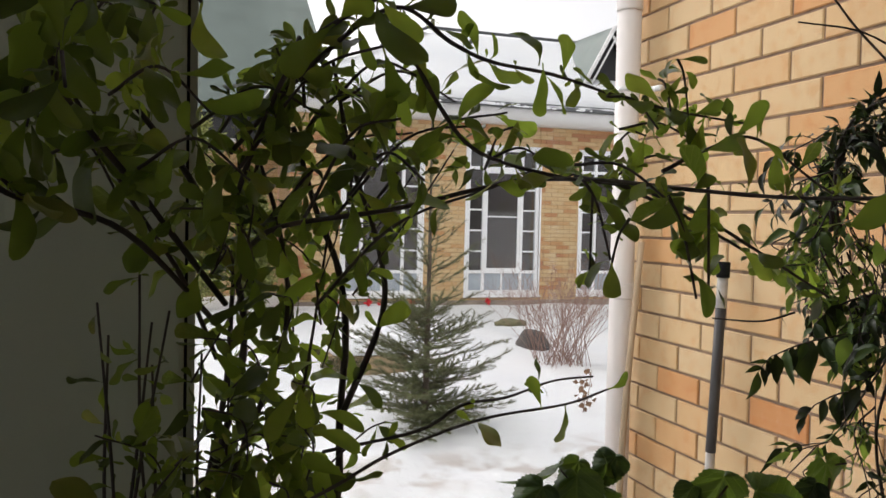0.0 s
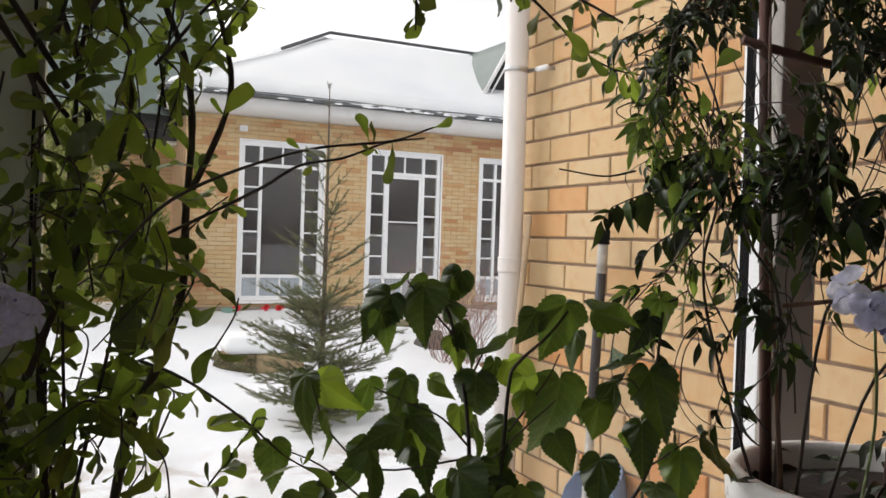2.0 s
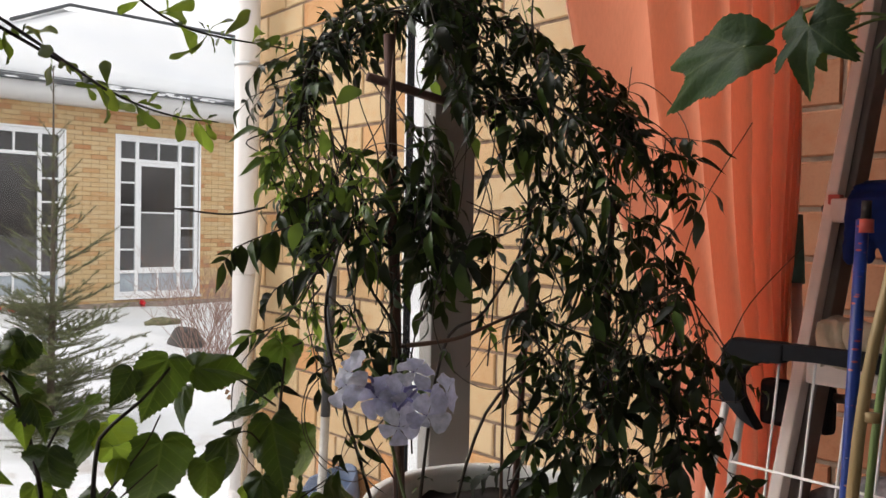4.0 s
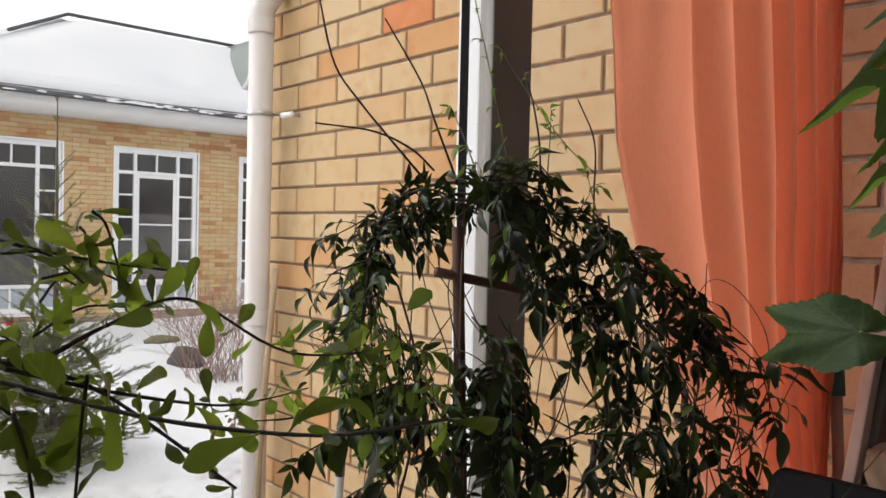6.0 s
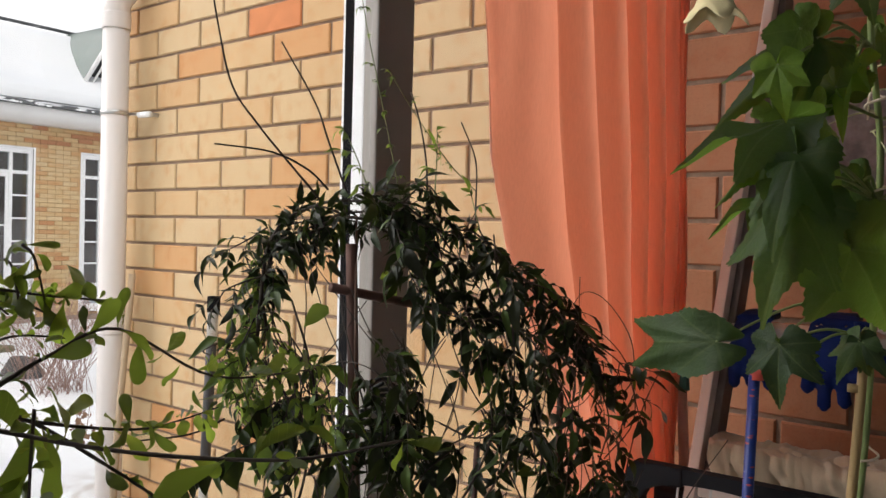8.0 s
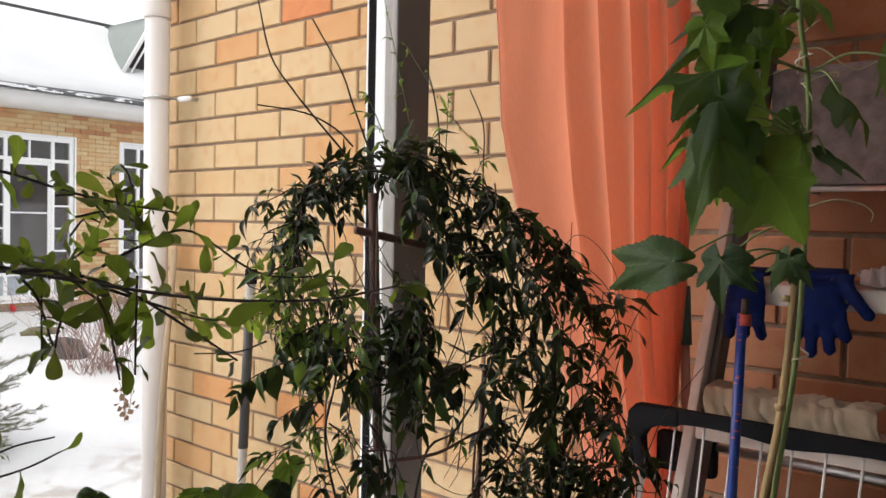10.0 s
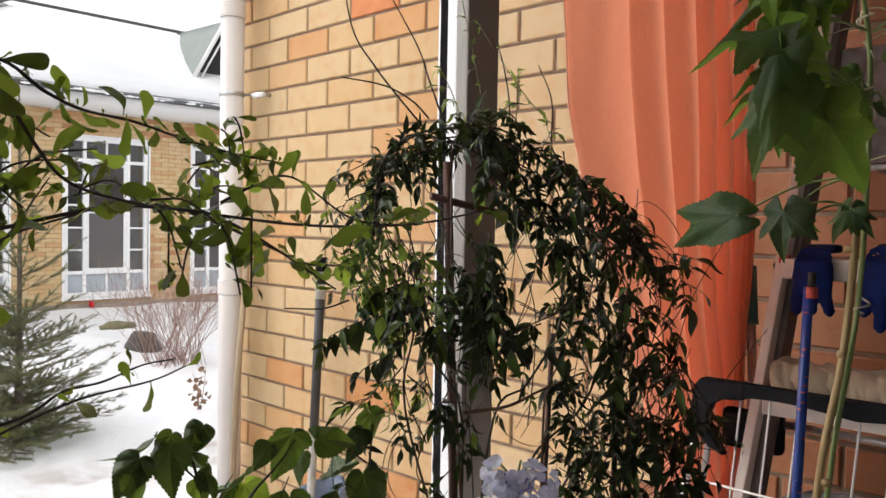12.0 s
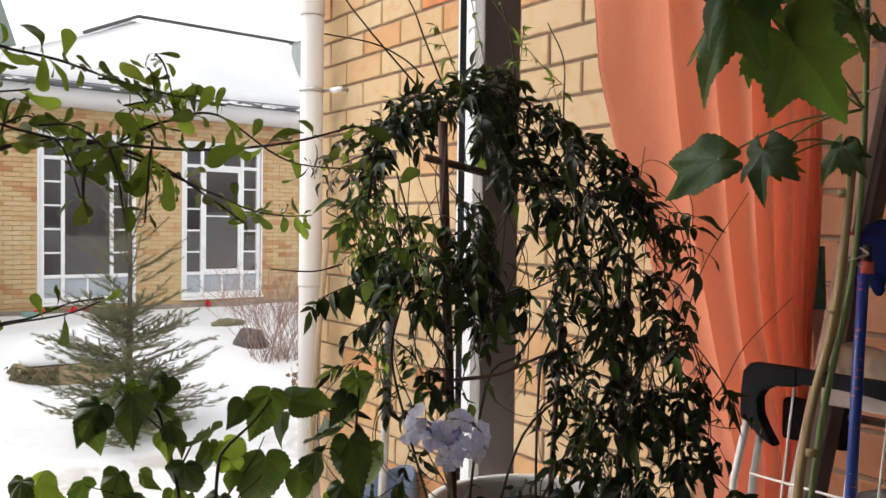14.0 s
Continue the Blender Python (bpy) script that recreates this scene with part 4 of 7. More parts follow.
for k, (x, pot) in enumerate(((0.80, 1), (1.28, 0), (1.52, 0), (2.05, 0), (3.45, 0))):
    rng = random.Random(k)
    f = thing("red_flower", (x, FRONT - 0.18, 0.02), "bright red blossom beside the plinth", "flower", "red flowers")
    if pot:
        part("pot", lathe("pot", [(0.02, -0.12), (0.10, -0.12), (0.13, 0.06), (0.12, 0.06), (0.10, 0.0)], TEAL, 16), f, m=Matrix.Translation((-0.12, 0, -0.03)))
    h = Heap()
    for _ in range(16):
        d = Vector((rng.gauss(0, 1), rng.gauss(-0.4, 1), rng.gauss(0.3, 0.8)))
        h.add([(-0.4, 0, 0), (0.4, 0, 0), (0.3, 0.8, 0.1), (-0.3, 0.8, 0.1), (0, 1.1, 0)], [(0, 1, 2, 3), (3, 2, 4)], aim((0, 0, 0.02), d, (0.3, -1, 0.4), 0.075))
    part("petals", h.mesh("petals", RED), f)
    tube("stem", [(x, FRONT - 0.18, -0.12), (x, FRONT - 0.18, 0.03)], 0.006, 0.006, DRY, f, 5, curved=False)
LAMP = plain("white_wall_lamp", (0.72, 0.72, 0.72), 0.5)
box("vent_box", (0.80, FRONT - 0.05, 2.98), (0.93, FRONT + 0.01, 3.08), LAMP, house, 0.01, "small white wall box")


# ---- curtain gathered at the end of the window ----
def cloth_material(name, col, glow, scale=900):
    mat, nt, bsdf, out = material(name)
    weave = noise_fac(nt, 400.0, 2.0, (1, 1, 0.12))
    tone = noise_fac(nt, 6.0, 3.0, (1, 1, 0.25))
    c = mix(nt, tuple(v * 0.93 for v in col), tuple(min(1, v * 1.05) for v in col), tone)
    c = mix(nt, c, ramp(nt, weave, [(0.3, (0.9, 0.88, 0.86)), (0.7, (1, 1, 1))]), 0.6, "MULTIPLY")
    nt.links.new(c, bsdf.inputs["Base Color"])
    bsdf.inputs["Roughness"].default_value = 0.85
    bsdf.inputs["Sheen Weight"].default_value = 0.2
    bump(nt, bsdf, weave, 0.15, 0.001)
    tr = nt.nodes.new("ShaderNodeBsdfTranslucent")
    nt.links.new(c, tr.inputs["Color"])
    ms = nt.nodes.new("ShaderNodeMixShader")
    ms.inputs[0].default_value = glow
    nt.links.new(bsdf.outputs[0], ms.inputs[1])
    nt.links.new(tr.outputs[0], ms.inputs[2])
    nt.links.new(ms.outputs[0], out.inputs["Surface"])
    return mat


ORANGE = cloth_material("salmon_orange_cloth", (0.97, 0.605, 0.468), 0.74)
curtain = thing("curtain", (-0.35, -1.88, 1.6), "salmon orange curtain hanging in soft folds", "curtain")


def curtain_mesh():
    cols, rows = 150, 46
    verts, faces = [], []
    for j in range(rows + 1):
        z = 2.6 - 2.0 * j / rows
        pull = max(0.0, min(1.0, (1.85 - z) / 0.85))
        left = -0.752 + 0.07 * max(0.0, min(1.0, (2.0 - z) / 0.5)) + 0.31 * pull ** 1.7
        right = -0.160
        for i in range(cols + 1):
            u = i / cols
            # folds are wide on the flat side and crowd together at the wall
            w = 1 - (1 - u) ** 1.7
            x = left + (right - left) * w
            ph = 2 * math.pi * (5.0 * u + 4.0 * u * u) + 0.5 * math.sin(2.2 * z) * (1 - u)
            depth = (0.019 + 0.013 * u) * (1 if u < 0.7 else 1 - 2.4 * (u - 0.7))
            # rounded pleats meeting in narrow valleys that wander a little on their way down
            bend = ph + 0.9 * noise.noise((u * 5, z * 1.1, 6.0))
            pleat = 1.55 * abs(math.sin(bend / 2)) ** 0.75 - 0.75
            y = -1.862 - 0.066 * w - depth * 1.25 * pleat + 0.004 * math.sin(9 * z + 4 * u)
            y += 0.012 * noise.noise((x * 8, z * 1.6, 2.0)) + 0.004 * noise.noise((x * 30, z * 2.5, 4.0))
            x += 0.35 * depth * math.cos(ph)
            verts.append(Vector((x, y, z)) - curtain.location)
    n = cols + 1
    for j in range(rows):
        for i in range(cols):
            q = j * n + i
            faces.append((q, q + 1, q + n + 1, q + n))
    return mesh_of("drape", verts, faces, ORANGE, True)


drape = part("drape", curtain_mesh(), curtain)
thick = drape.modifiers.new("thick", "SOLIDIFY")
thick.thickness = 0.0015
tube("rod", [(-0.85, -1.87, 2.61), (-0.01, -1.93, 2.61)], 0.012, 0.012, WHITE_PVC, curtain, 10, curved=False)

# ---- step ladder leaning on the wall ----
ALU = plain("dull_aluminium", (0.76, 0.66, 0.59), 0.45, 0.0, 0.08, 20, 0.15, 120)
# aluminium once more, the shade on the rail's inner side put into its colour
ALU_SHADED = plain("shaded_ladder_side", (0.15, 0.115, 0.10), 0.6, 0.1, 0.2, 15)
BOLT = plain("dark_bolt", (0.04, 0.035, 0.03), 0.5, 0.6, 0.2, 40)
RED_CAP = plain("red_plastic_plug", (0.45, 0.06, 0.04), 0.5)
ladder = thing("step_ladder", (-0.5, -2.2, -0.1), "dull aluminium step ladder leaning on the brick wall", "ladder")


def rail_point(z):
    """Where the ladder's front edge is at a height."""
    return -0.265 + 0.305 * (z - 1.40) + 0.06 * (z - 1.40) ** 2 if z > 0.9 else -0.265 - 0.1375 + 0.26 * (z - 0.9)


def beam(name, p, q, wide, deep, mat, parent, bevel=0.003):
    """A straight box beam from p to q; wide along y, deep along x."""
    p, q = Vector(p), Vector(q)
    d = q - p
    bm = bmesh.new()
    box_bm(bm, (-deep / 2, -wide / 2, 0), (deep / 2, wide / 2, d.length), bevel)
    rot = Vector((0, 0, 1)).rotation_difference(d.normalized())
    bm.transform(Matrix.Translation(p - parent.location) @ rot.to_matrix().to_4x4())
    return part(name, bm_mesh(name, bm, mat), parent)


zt, zb = 2.05, -0.1
for y, inner in ((-2.030, -1), (-2.485, 1)):
    top, foot = y + 0.033 * inner, y - 0.055 * inner
    beam("rail", (rail_point(0.95) - 0.26, foot, zb), (rail_point(zt) - 0.01, top, zt), 0.019, 0.052, ALU, ladder)
    beam("rail_flange", (rail_point(0.95) - 0.235, foot + inner * 0.0165, zb), (rail_point(zt) + 0.015, top + inner * 0.0165, zt), 0.014, 0.048, ALU_SHADED, ladder)


def front_x(z):
    a, b = Vector((rail_point(0.95) - 0.26, zb)), Vector((rail_point(zt) - 0.01, zt))
    return a.x + (b.x - a.x) * (z - zb) / (zt - zb)


for z in (0.25, 0.48, 0.71, 0.94, 1.17, 1.42):
    x = front_x(z)
    step = box("step", (x - 0.035, -2.475, z - 0.035), (x + 0.075, -2.040, z + 0.004), ALU, ladder, 0.004)
    box("tread_lip", (x - 0.042, -2.47, z - 0.012), (x - 0.034, -2.030, z + 0.010), ALU, step, 0.002)
    for y in (-2.028, -2.487):
        tube("bolt", [(x - 0.004, y - 0.012, z - 0.012), (x - 0.004, y + 0.012, z - 0.012)], 0.006, 0.006, BOLT, ladder, 8, curved=False)
box("plug", (front_x(1.42) - 0.034, -2.055, 1.414), (front_x(1.42) - 0.018, -2.036, 1.43), RED_CAP, ladder, 0.002)

# grey board with a steel tube along its foot
FELT = plain("grey_felt_board", (0.23, 0.205, 0.20), 0.95, 0, 0.3, 35, 0.7, 160)
board = thing("grey_board", (-0.07, -2.3, 1.6), "dark grey felt-covered board against the wall", "board")
box("board", (-0.085, -2.70, 1.612), (-0.06, -2.078, 1.845), FELT, board, 0.006)
tube("foot_tube", [(-0.085, -2.70, 1.604), (-0.085, -2.12, 1.604)], 0.006, 0.006, GALV, board, 10, curved=False)
tube("hook", [(-0.085, -2.30, 1.604), (-0.09, -2.30, 1.585), (-0.10, -2.305, 1.57), (-0.095, -2.31, 1.555)], 0.0015, 0.001, WHITE_PVC, board, 5)
for y in (-2.15, -2.6):
    tube("bracket", [(-0.09, y, 1.60), (0.01, y, 1.60)], 0.004, 0.004, GALV, board, 6, curved=False)

# ---- cloths and gloves on the ladder ----
BEIGE = cloth_material("beige_canvas", (0.40, 0.32, 0.22), 0.05)
PINK_GREY = cloth_material("pinkish_grey_rag", (0.46, 0.38, 0.36), 0.05)


def draped(name, y0, y1, x, z_top, drop, mat, label, category, seed, back=0.07):
    """A cloth laid over a step with its front hanging down."""
    ob = thing(name, (x, (y0 + y1) / 2, z_top), label, category)
    cols, rows = 72, 28
    verts, faces = [], []
    for j in range(rows + 1):
        v = j / rows
        for i in range(cols + 1):
            u = i / cols
            y = y0 + (y1 - y0) * u + 0.01 * math.sin(5 * v)
            s = v * (back + drop * (0.86 + 0.18 * noise.noise((u * 2.2, seed, 0))))
            if s < back:
                p = Vector((x + back - s, y, z_top + 0.010 + 0.012 * noise.noise((u * 6, s * 30, seed)) + 0.005 * noise.noise((u * 15, s * 60, seed))))
            else:
                p = Vector((x - 0.004 - 0.022 * abs(noise.noise((u * 5, s * 16, seed))) - 0.006 * noise.noise((u * 14, s * 40, seed)), y, z_top - (s - back)))
            crease = noise.noise((u * 3 + s * 9, u * 11 - s * 14, seed + 5))
            p += Vector((-0.5, 0, 0.4)) * 0.010 * (1 - min(1.0, abs(crease) * 5))
            verts.append(p - ob.location)
    n = cols + 1
    for j in range(rows):
        for i in range(cols):
            q = j * n + i
            faces.append((q, q + 1, q + n + 1, q + n))
    c = part("cloth", mesh_of("cloth", verts, faces, mat, True), ob)
    c.modifiers.new("thick", "SOLIDIFY").thickness = 0.004
    return ob


draped("canvas_cloth", -2.06, -2.34, front_x(1.17) - 0.045, 1.215, 0.055, BEIGE, "folded beige canvas lying on a ladder step", "cloth", 3.0, 0.09)
draped("rag", -2.285, -2.42, front_x(1.42) - 0.030, 1.440, 0.012, PINK_GREY, "crumpled pinkish grey rag on a ladder step", "cloth", 7.0)

GLOVE = plain("dark_blue_rubber", (0.004, 0.013, 0.082), 0.7, 0, 0.3, 30, 0.5, 70)
GLOVE.node_tree.nodes["Principled BSDF"].inputs["Specular IOR Level"].default_value = 0.15
CUFF = plain("dark_blue_knit", (0.010, 0.014, 0.045), 0.85, 0, 0.3, 60, 0.6, 200)


def glove(at, fingers, palm, seed, label):
    """A limp work glove hung over the step: a creased palm running into flattened fingers, its cuff on the step."""
    ob = thing("work_glove", at, label, "glove", "blue gloves")
    rng = random.Random(seed)
    pw, ph = palm
    h = Heap()
    rings = [(-0.050, 0.72, 0.010, 0.016), (-0.028, 0.80, 0.010, 0.013), (-0.006, 0.88, 0.009, 0.008), (0.004, 0.92, 0.010, -0.010), (0.002, 0.96, 0.012, -0.30 * ph), (0.004, 1.0, 0.013, -0.62 * ph), (0.003, 0.97, 0.012, -0.90 * ph), (0.002, 0.80, 0.008, -1.08 * ph)]
    n = 20
    verts, faces = [], []
    for k, (x, wide, deep, z) in enumerate(rings):
        for i in range(n):
            a = 2 * math.pi * i / n
            flat = k < 3
            crease = 1 + 0.22 * noise.noise((i * 0.6, k * 0.9, seed))
            if flat:
                verts.append((-x * 1.0, math.cos(a) * pw / 2 * wide, z + math.sin(a) * deep * 0.55 * crease))
            else:
                verts.append((-0.004 - x + math.sin(a) * deep * crease, math.cos(a) * pw / 2 * wide, z))
    for k in range(len(rings) - 1):
        for i in range(n):
            a, b = k * n + i, k * n + (i + 1) % n
            faces.append((a, b, b + n, a + n))
    faces += [tuple(range(n))[::-1], tuple(range((len(rings) - 1) * n, len(rings) * n))]
    h.add(verts, faces)
    for y, length, lean, z in fingers:
        p = [Vector((-0.005, y * 0.96, -z + 0.018)), Vector((-0.006, y, -z - 0.004)), Vector((-0.010, y + lean * 0.5, -z - length * 0.55)), Vector((-0.003, y + lean, -z - length))]
        v, f = tube_data(smooth_line(p, 5), 0.0135, 0.0105, 12, 0.10, seed)
        h.add([Vector((-0.006 + (q.x + 0.006) * 0.72, q.y, q.z)) for q in v], f)
        h.add(*tube_data([p[-1] + Vector((0, 0, 0.004)), p[-1] + Vector((0, 0, -0.003)), p[-1] + Vector((0, 0, -0.008))], 0.0098, 0.004, 10))
    shell = part("shell", h.mesh("shell", GLOVE, True), ob)
    fuse = shell.modifiers.new("fuse", "REMESH")
    fuse.mode, fuse.voxel_size, fuse.use_smooth_shade = "VOXEL", 0.0028, True
    soft = shell.modifiers.new("soft", "SMOOTH")
    soft.factor, soft.iterations = 0.6, 5
    bm = bmesh.new()
    box_bm(bm, (0.030, -pw * 0.36, 0.004), (0.072, pw * 0.36, 0.020), 0.007)
    part("cuff", bm_mesh("cuff", bm, CUFF, True), ob, "knitted cuff")
    return ob


gx = front_x(1.42) - 0.050
glove((gx, -2.108, 1.432), [(0.024, 0.050, 0.004, 0.055), (0.002, 0.042, -0.002, 0.060), (-0.022, 0.048, -0.008, 0.055)], (0.074, 0.066), 1, "dark blue rubber glove hanging over a ladder step")
glove((gx, -2.232, 1.436), [(0.030, 0.045, 0.006, 0.058), (0.008, 0.062, 0.002, 0.066), (-0.016, 0.056, -0.004, 0.064), (-0.034, 0.040, -0.012, 0.056), (-0.044, 0.052, -0.036, 0.004)], (0.084, 0.068), 2, "dark blue rubber glove with its thumb spread over a ladder step")

# ---- long-handled things ----


def blue_pole_material():
    mat, nt, bsdf, _ = material("blue_speckled_paint")
    tc = nt.nodes.new("ShaderNodeTexCoord")
    vz = nt.nodes.new("ShaderNodeTexVoronoi")
    vz.inputs["Scale"].default_value = 60.0
    mp = node(nt, "ShaderNodeMapping", Scale=(1, 1, 2.6))
    nt.links.new(tc.outputs["Object"], mp.inputs["Vector"])
    nt.links.new(mp.outputs["Vector"], vz.inputs["Vector"])
    spot = ramp(nt, vz.outputs["Distance"], [(0.0, (1, 1, 1)), (0.20, (1, 1, 1)), (0.26, (0, 0, 0))])
    pick = ramp(nt, vz.outputs["Color"], [(0.45, (0.02, 0.06, 0.30)), (0.5, (0.42, 0.05, 0.05)), (0.8, (0.40, 0.08, 0.06)), (0.85, (0.65, 0.62, 0.58))])
    base = mix(nt, (0.006, 0.024, 0.15), (0.012, 0.045, 0.25), noise_fac(nt, 20.0))
    nt.links.new(mix(nt, base, pick, spot), bsdf.inputs["Base Color"])
    bsdf.inputs["Roughness"].default_value = 0.35
    return mat


mop = thing("mop_handle", (-0.46, -2.16, -0.1), "blue speckled broom handle leaning at the ladder", "handle")
tube("handle", [(-0.50, -2.140, -0.1), (-0.470, -2.160, 1.06), (-0.462, -2.166, 1.385)], 0.0080, 0.0080, blue_pole_material(), mop, 16, curved=False)
tube("red_band", [(-0.4623, -2.1699, 1.368), (-0.4618, -2.170, 1.386)], 0.0097, 0.0097, RED_CAP, mop, 16, curved=False)
tube("tip", [(-0.4618, -2.170, 1.385), (-0.461, -2.170, 1.41)], 0.0065, 0.006, BOLT, mop, 12, curved=False)

TEAL_GRIP = plain("teal_rubber_grip", (0.06, 0.19, 0.17), 0.5, 0, 0.15, 30)
ROD = plain("pinkish_painted_rod", (0.52, 0.34, 0.30), 0.5, 0, 0.12, 30)
rake = thing("garden_tool", (-0.17, -1.95, -0.1), "garden tool with a teal grip beside the curtain", "tool")
tube("rod", [(-0.33, -1.995, -0.1), (-0.17, -1.955, 1.15), (-0.152, -1.94, 1.283)], 0.0095, 0.0095, ROD, rake, 12, curved=False)
tube("grip", [(-0.153, -1.941, 1.278), (-0.147, -1.936, 1.33), (-0.140, -1.930, 1.40)], 0.0145, 0.0125, TEAL_GRIP, rake, 14)

# ---- folding clothes rack with a black scalloped rail ----
BLACK = plain("black_plastic", (0.008, 0.008, 0.010), 0.8, 0, 0.2, 25, 0.15, 80)
BLACK.node_tree.nodes["Principled BSDF"].inputs["Specular IOR Level"].default_value = 0.2
WIRE = plain("white_coated_wire", (0.70, 0.68, 0.65), 0.4, 0, 0.06, 20)
rack = thing("wire_rack", (-0.42, -2.2, -0.1), "folding rack of white wire with a black scalloped rail", "rack")
RX = -0.42
prof_top, prof_low = [], []
n = 64
for k in range(n + 1):
    y = -1.98 - 0.78 * k / n
    s = (-(y + 1.98)) / 0.255
    prof_top.append((y, 1.205 - 0.012 * math.exp(-((y + 1.98) / 0.015) ** 2)))
    dip = 0.014 * (0.5 - 0.5 * math.cos(2 * math.pi * s)) ** 0.6
    prof_low.append((y, 1.173 + 0.75 * dip * (1 if k > 4 else 0)))
verts, faces = [], []
for x in (RX - 0.011, RX + 0.011):
    verts += [Vector((x, y, z)) - rack.location for y, z in prof_top] + [Vector((x, y, z)) - rack.location for y, z in prof_low]
m1 = n + 1
for k in range(n):
    faces += [(k, k + 1, m1 + k + 1, m1 + k), (2 * m1 + k, 3 * m1 + k, 3 * m1 + k + 1, 2 * m1 + k + 1)]
    faces += [(k, 2 * m1 + k, 2 * m1 + k + 1, k + 1), (m1 + k, m1 + k + 1, 3 * m1 + k + 1, 3 * m1 + k)]
faces += [(0, m1, 3 * m1, 2 * m1), (n, 2 * m1 + n, 3 * m1 + n, m1 + n)]
part("rail", mesh_of("rail", verts, faces, BLACK), rack)


def plate(name, outline, x0, x1, mat, parent, bevel=0.004, label=""):
    """A flat piece cut to an outline in y and z, with softened edges."""
    bm = bmesh.new()
    lo = [bm.verts.new((x0 - parent.location.x, y - parent.location.y, z - parent.location.z)) for y, z in outline]
    made = bmesh.ops.extrude_face_region(bm, geom=[bm.faces.new(lo)])
    bmesh.ops.translate(bm, vec=(x1 - x0, 0, 0), verts=[g for g in made["geom"] if isinstance(g, bmesh.types.BMVert)])
    bmesh.ops.bevel(bm, geom=bm.edges[:], offset=bevel, segments=2, affect="EDGES", profile=0.6)
    return part(name, bm_mesh(name, bm, mat), parent, label)


plate("corner_bracket", [(-1.956, 1.190), (-1.969, 1.205), (-2.050, 1.206), (-2.050, 1.176), (-2.012, 1.172), (-1.992, 1.161), (-1.983, 1.146), (-1.985, 1.120), (-1.997, 1.096), (-2.015, 1.070), (-1.988, 1.082), (-1.966, 1.103), (-1.952, 1.108), (-1.952, 1.150)], RX - 0.014, RX + 0.014, BLACK, rack, 0.004, "moulded black corner piece")
tube("leg", [(RX - 0.005, -1.964, 1.12), (RX - 0.02, -1.948, 1.0), (RX - 0.12, -1.935, -0.1)], 0.0062, 0.0062, WIRE, rack, 10, curved=False)
tube("leg", [(RX + 0.012, -1.981, 1.115), (RX + 0.002, -1.970, 1.0), (RX - 0.07, -1.955, -0.1)], 0.0062, 0.0062, WIRE, rack, 10, curved=False)
tube("leg", [(RX - 0.005, -2.74, 1.16), (RX - 0.1, -2.76, -0.1)], 0.0085, 0.0085, WIRE, rack, 10, curved=False)
for y in (-2.041, -2.093, -2.141, -2.190, -2.238, -2.288, -2.34, -2.39, -2.44, -2.49, -2.54, -2.59, -2.64):
    tube("wire", [(RX, y, 1.18), (RX - 0.01, y + 0.030, 0.78)], 0.0021, 0.0021, WIRE, rack, 8, curved=False)
for z in (1.015, 0.94, 0.80):
    tube("cross_wire", [(RX - 0.008, -1.97, z), (RX - 0.008, -2.74, z)], 0.0021, 0.0021, WIRE, rack, 8, curved=False)
box("back_cap", (-0.266, -2.052, 1.042), (-0.234, -1.933, 1.120), BLACK, rack, 0.010, "black plastic cap of the rear frame")
tube("rear_tube", [(-0.25, -2.04, 1.104), (-0.25, -2.75, 1.104)], 0.0075, 0.0075, GALV, rack, 12, curved=False)
tube("rear_leg", [(-0.25, -2.0, 1.05), (-0.16, -2.0, -0.1)], 0.008, 0.008, WIRE, rack, 10, curved=False)

FLEECE = plain("grey_fleece", (0.27, 0.25, 0.26), 0.98, 0, 0.45, 60, 1.0, 90)
lump("fleece_bundle", (-0.27, -2.22, 0.90), (0.10, 0.22, 0.11), FLEECE, "bundle of speckled grey fleece behind the rack", "bundle", 9)
stand = box("shelf_board", (-0.36, -2.5, 0.82), (-0.02, -1.9, 0.845), STICK, None, 0.004)
tagged(stand, "plain wooden shelf board along the wall", "shelf")
for y in (-2.45, -1.95):
    box("bracket", (-0.34, y - 0.01, 0.74), (0.008, y + 0.01, 0.818), STICK, stand, 0.002)


# ---- plants ----
def blade(name, mat, width, peak, tip=1.0, fold=0.18, curl=0.20, teeth=0, rows=8, stalk=0.06, heart=0.0, twist=0.0):
    """A leaf one unit long along y: half-width by a smooth curve, folded on the midrib and curled down."""
    verts, faces = [], []
    for j in range(rows + 1):
        v = 1 - (1 - j / rows) ** 1.5
        if v <= stalk:
            w = 0.018
        else:
            u = (v - stalk) / (1 - stalk)
            a = peak / (1 - peak)
            w = width / 2 * (u ** a * (1 - u) ** tip) / (peak ** a * (1 - peak) ** tip)
            if heart and u < 0.12:
                w = max(w, width / 2 * 0.55)
            w = max(w, 0.004)
        if teeth and stalk < v < 0.97:
            w *= 1 + (0.07 if j % 2 else -0.04)
        z = -curl * v * v + 0.03 * math.sin(6 * v)
        y = v - 0.35 * curl * v * v
        back = heart * w if v < 0.25 else 0.0
        sway = twist * math.sin(3 * v)
        for s in (-1, -0.5, 0, 0.5, 1):
            verts.append((s * w + sway, y - back * abs(s), z + fold * abs(s) * w - 0.35 * fold * w * s * s + 0.02 * twist * s + 0.45 * w * s * s * math.sin(9 * v + 2.3 * s + 20 * twist) * v))
    for j in range(rows):
        for i in range(4):
            q = j * 5 + i
            faces.append((q, q + 1, q + 6, q + 5))
    return mesh_of(name, verts, faces, mat, True)


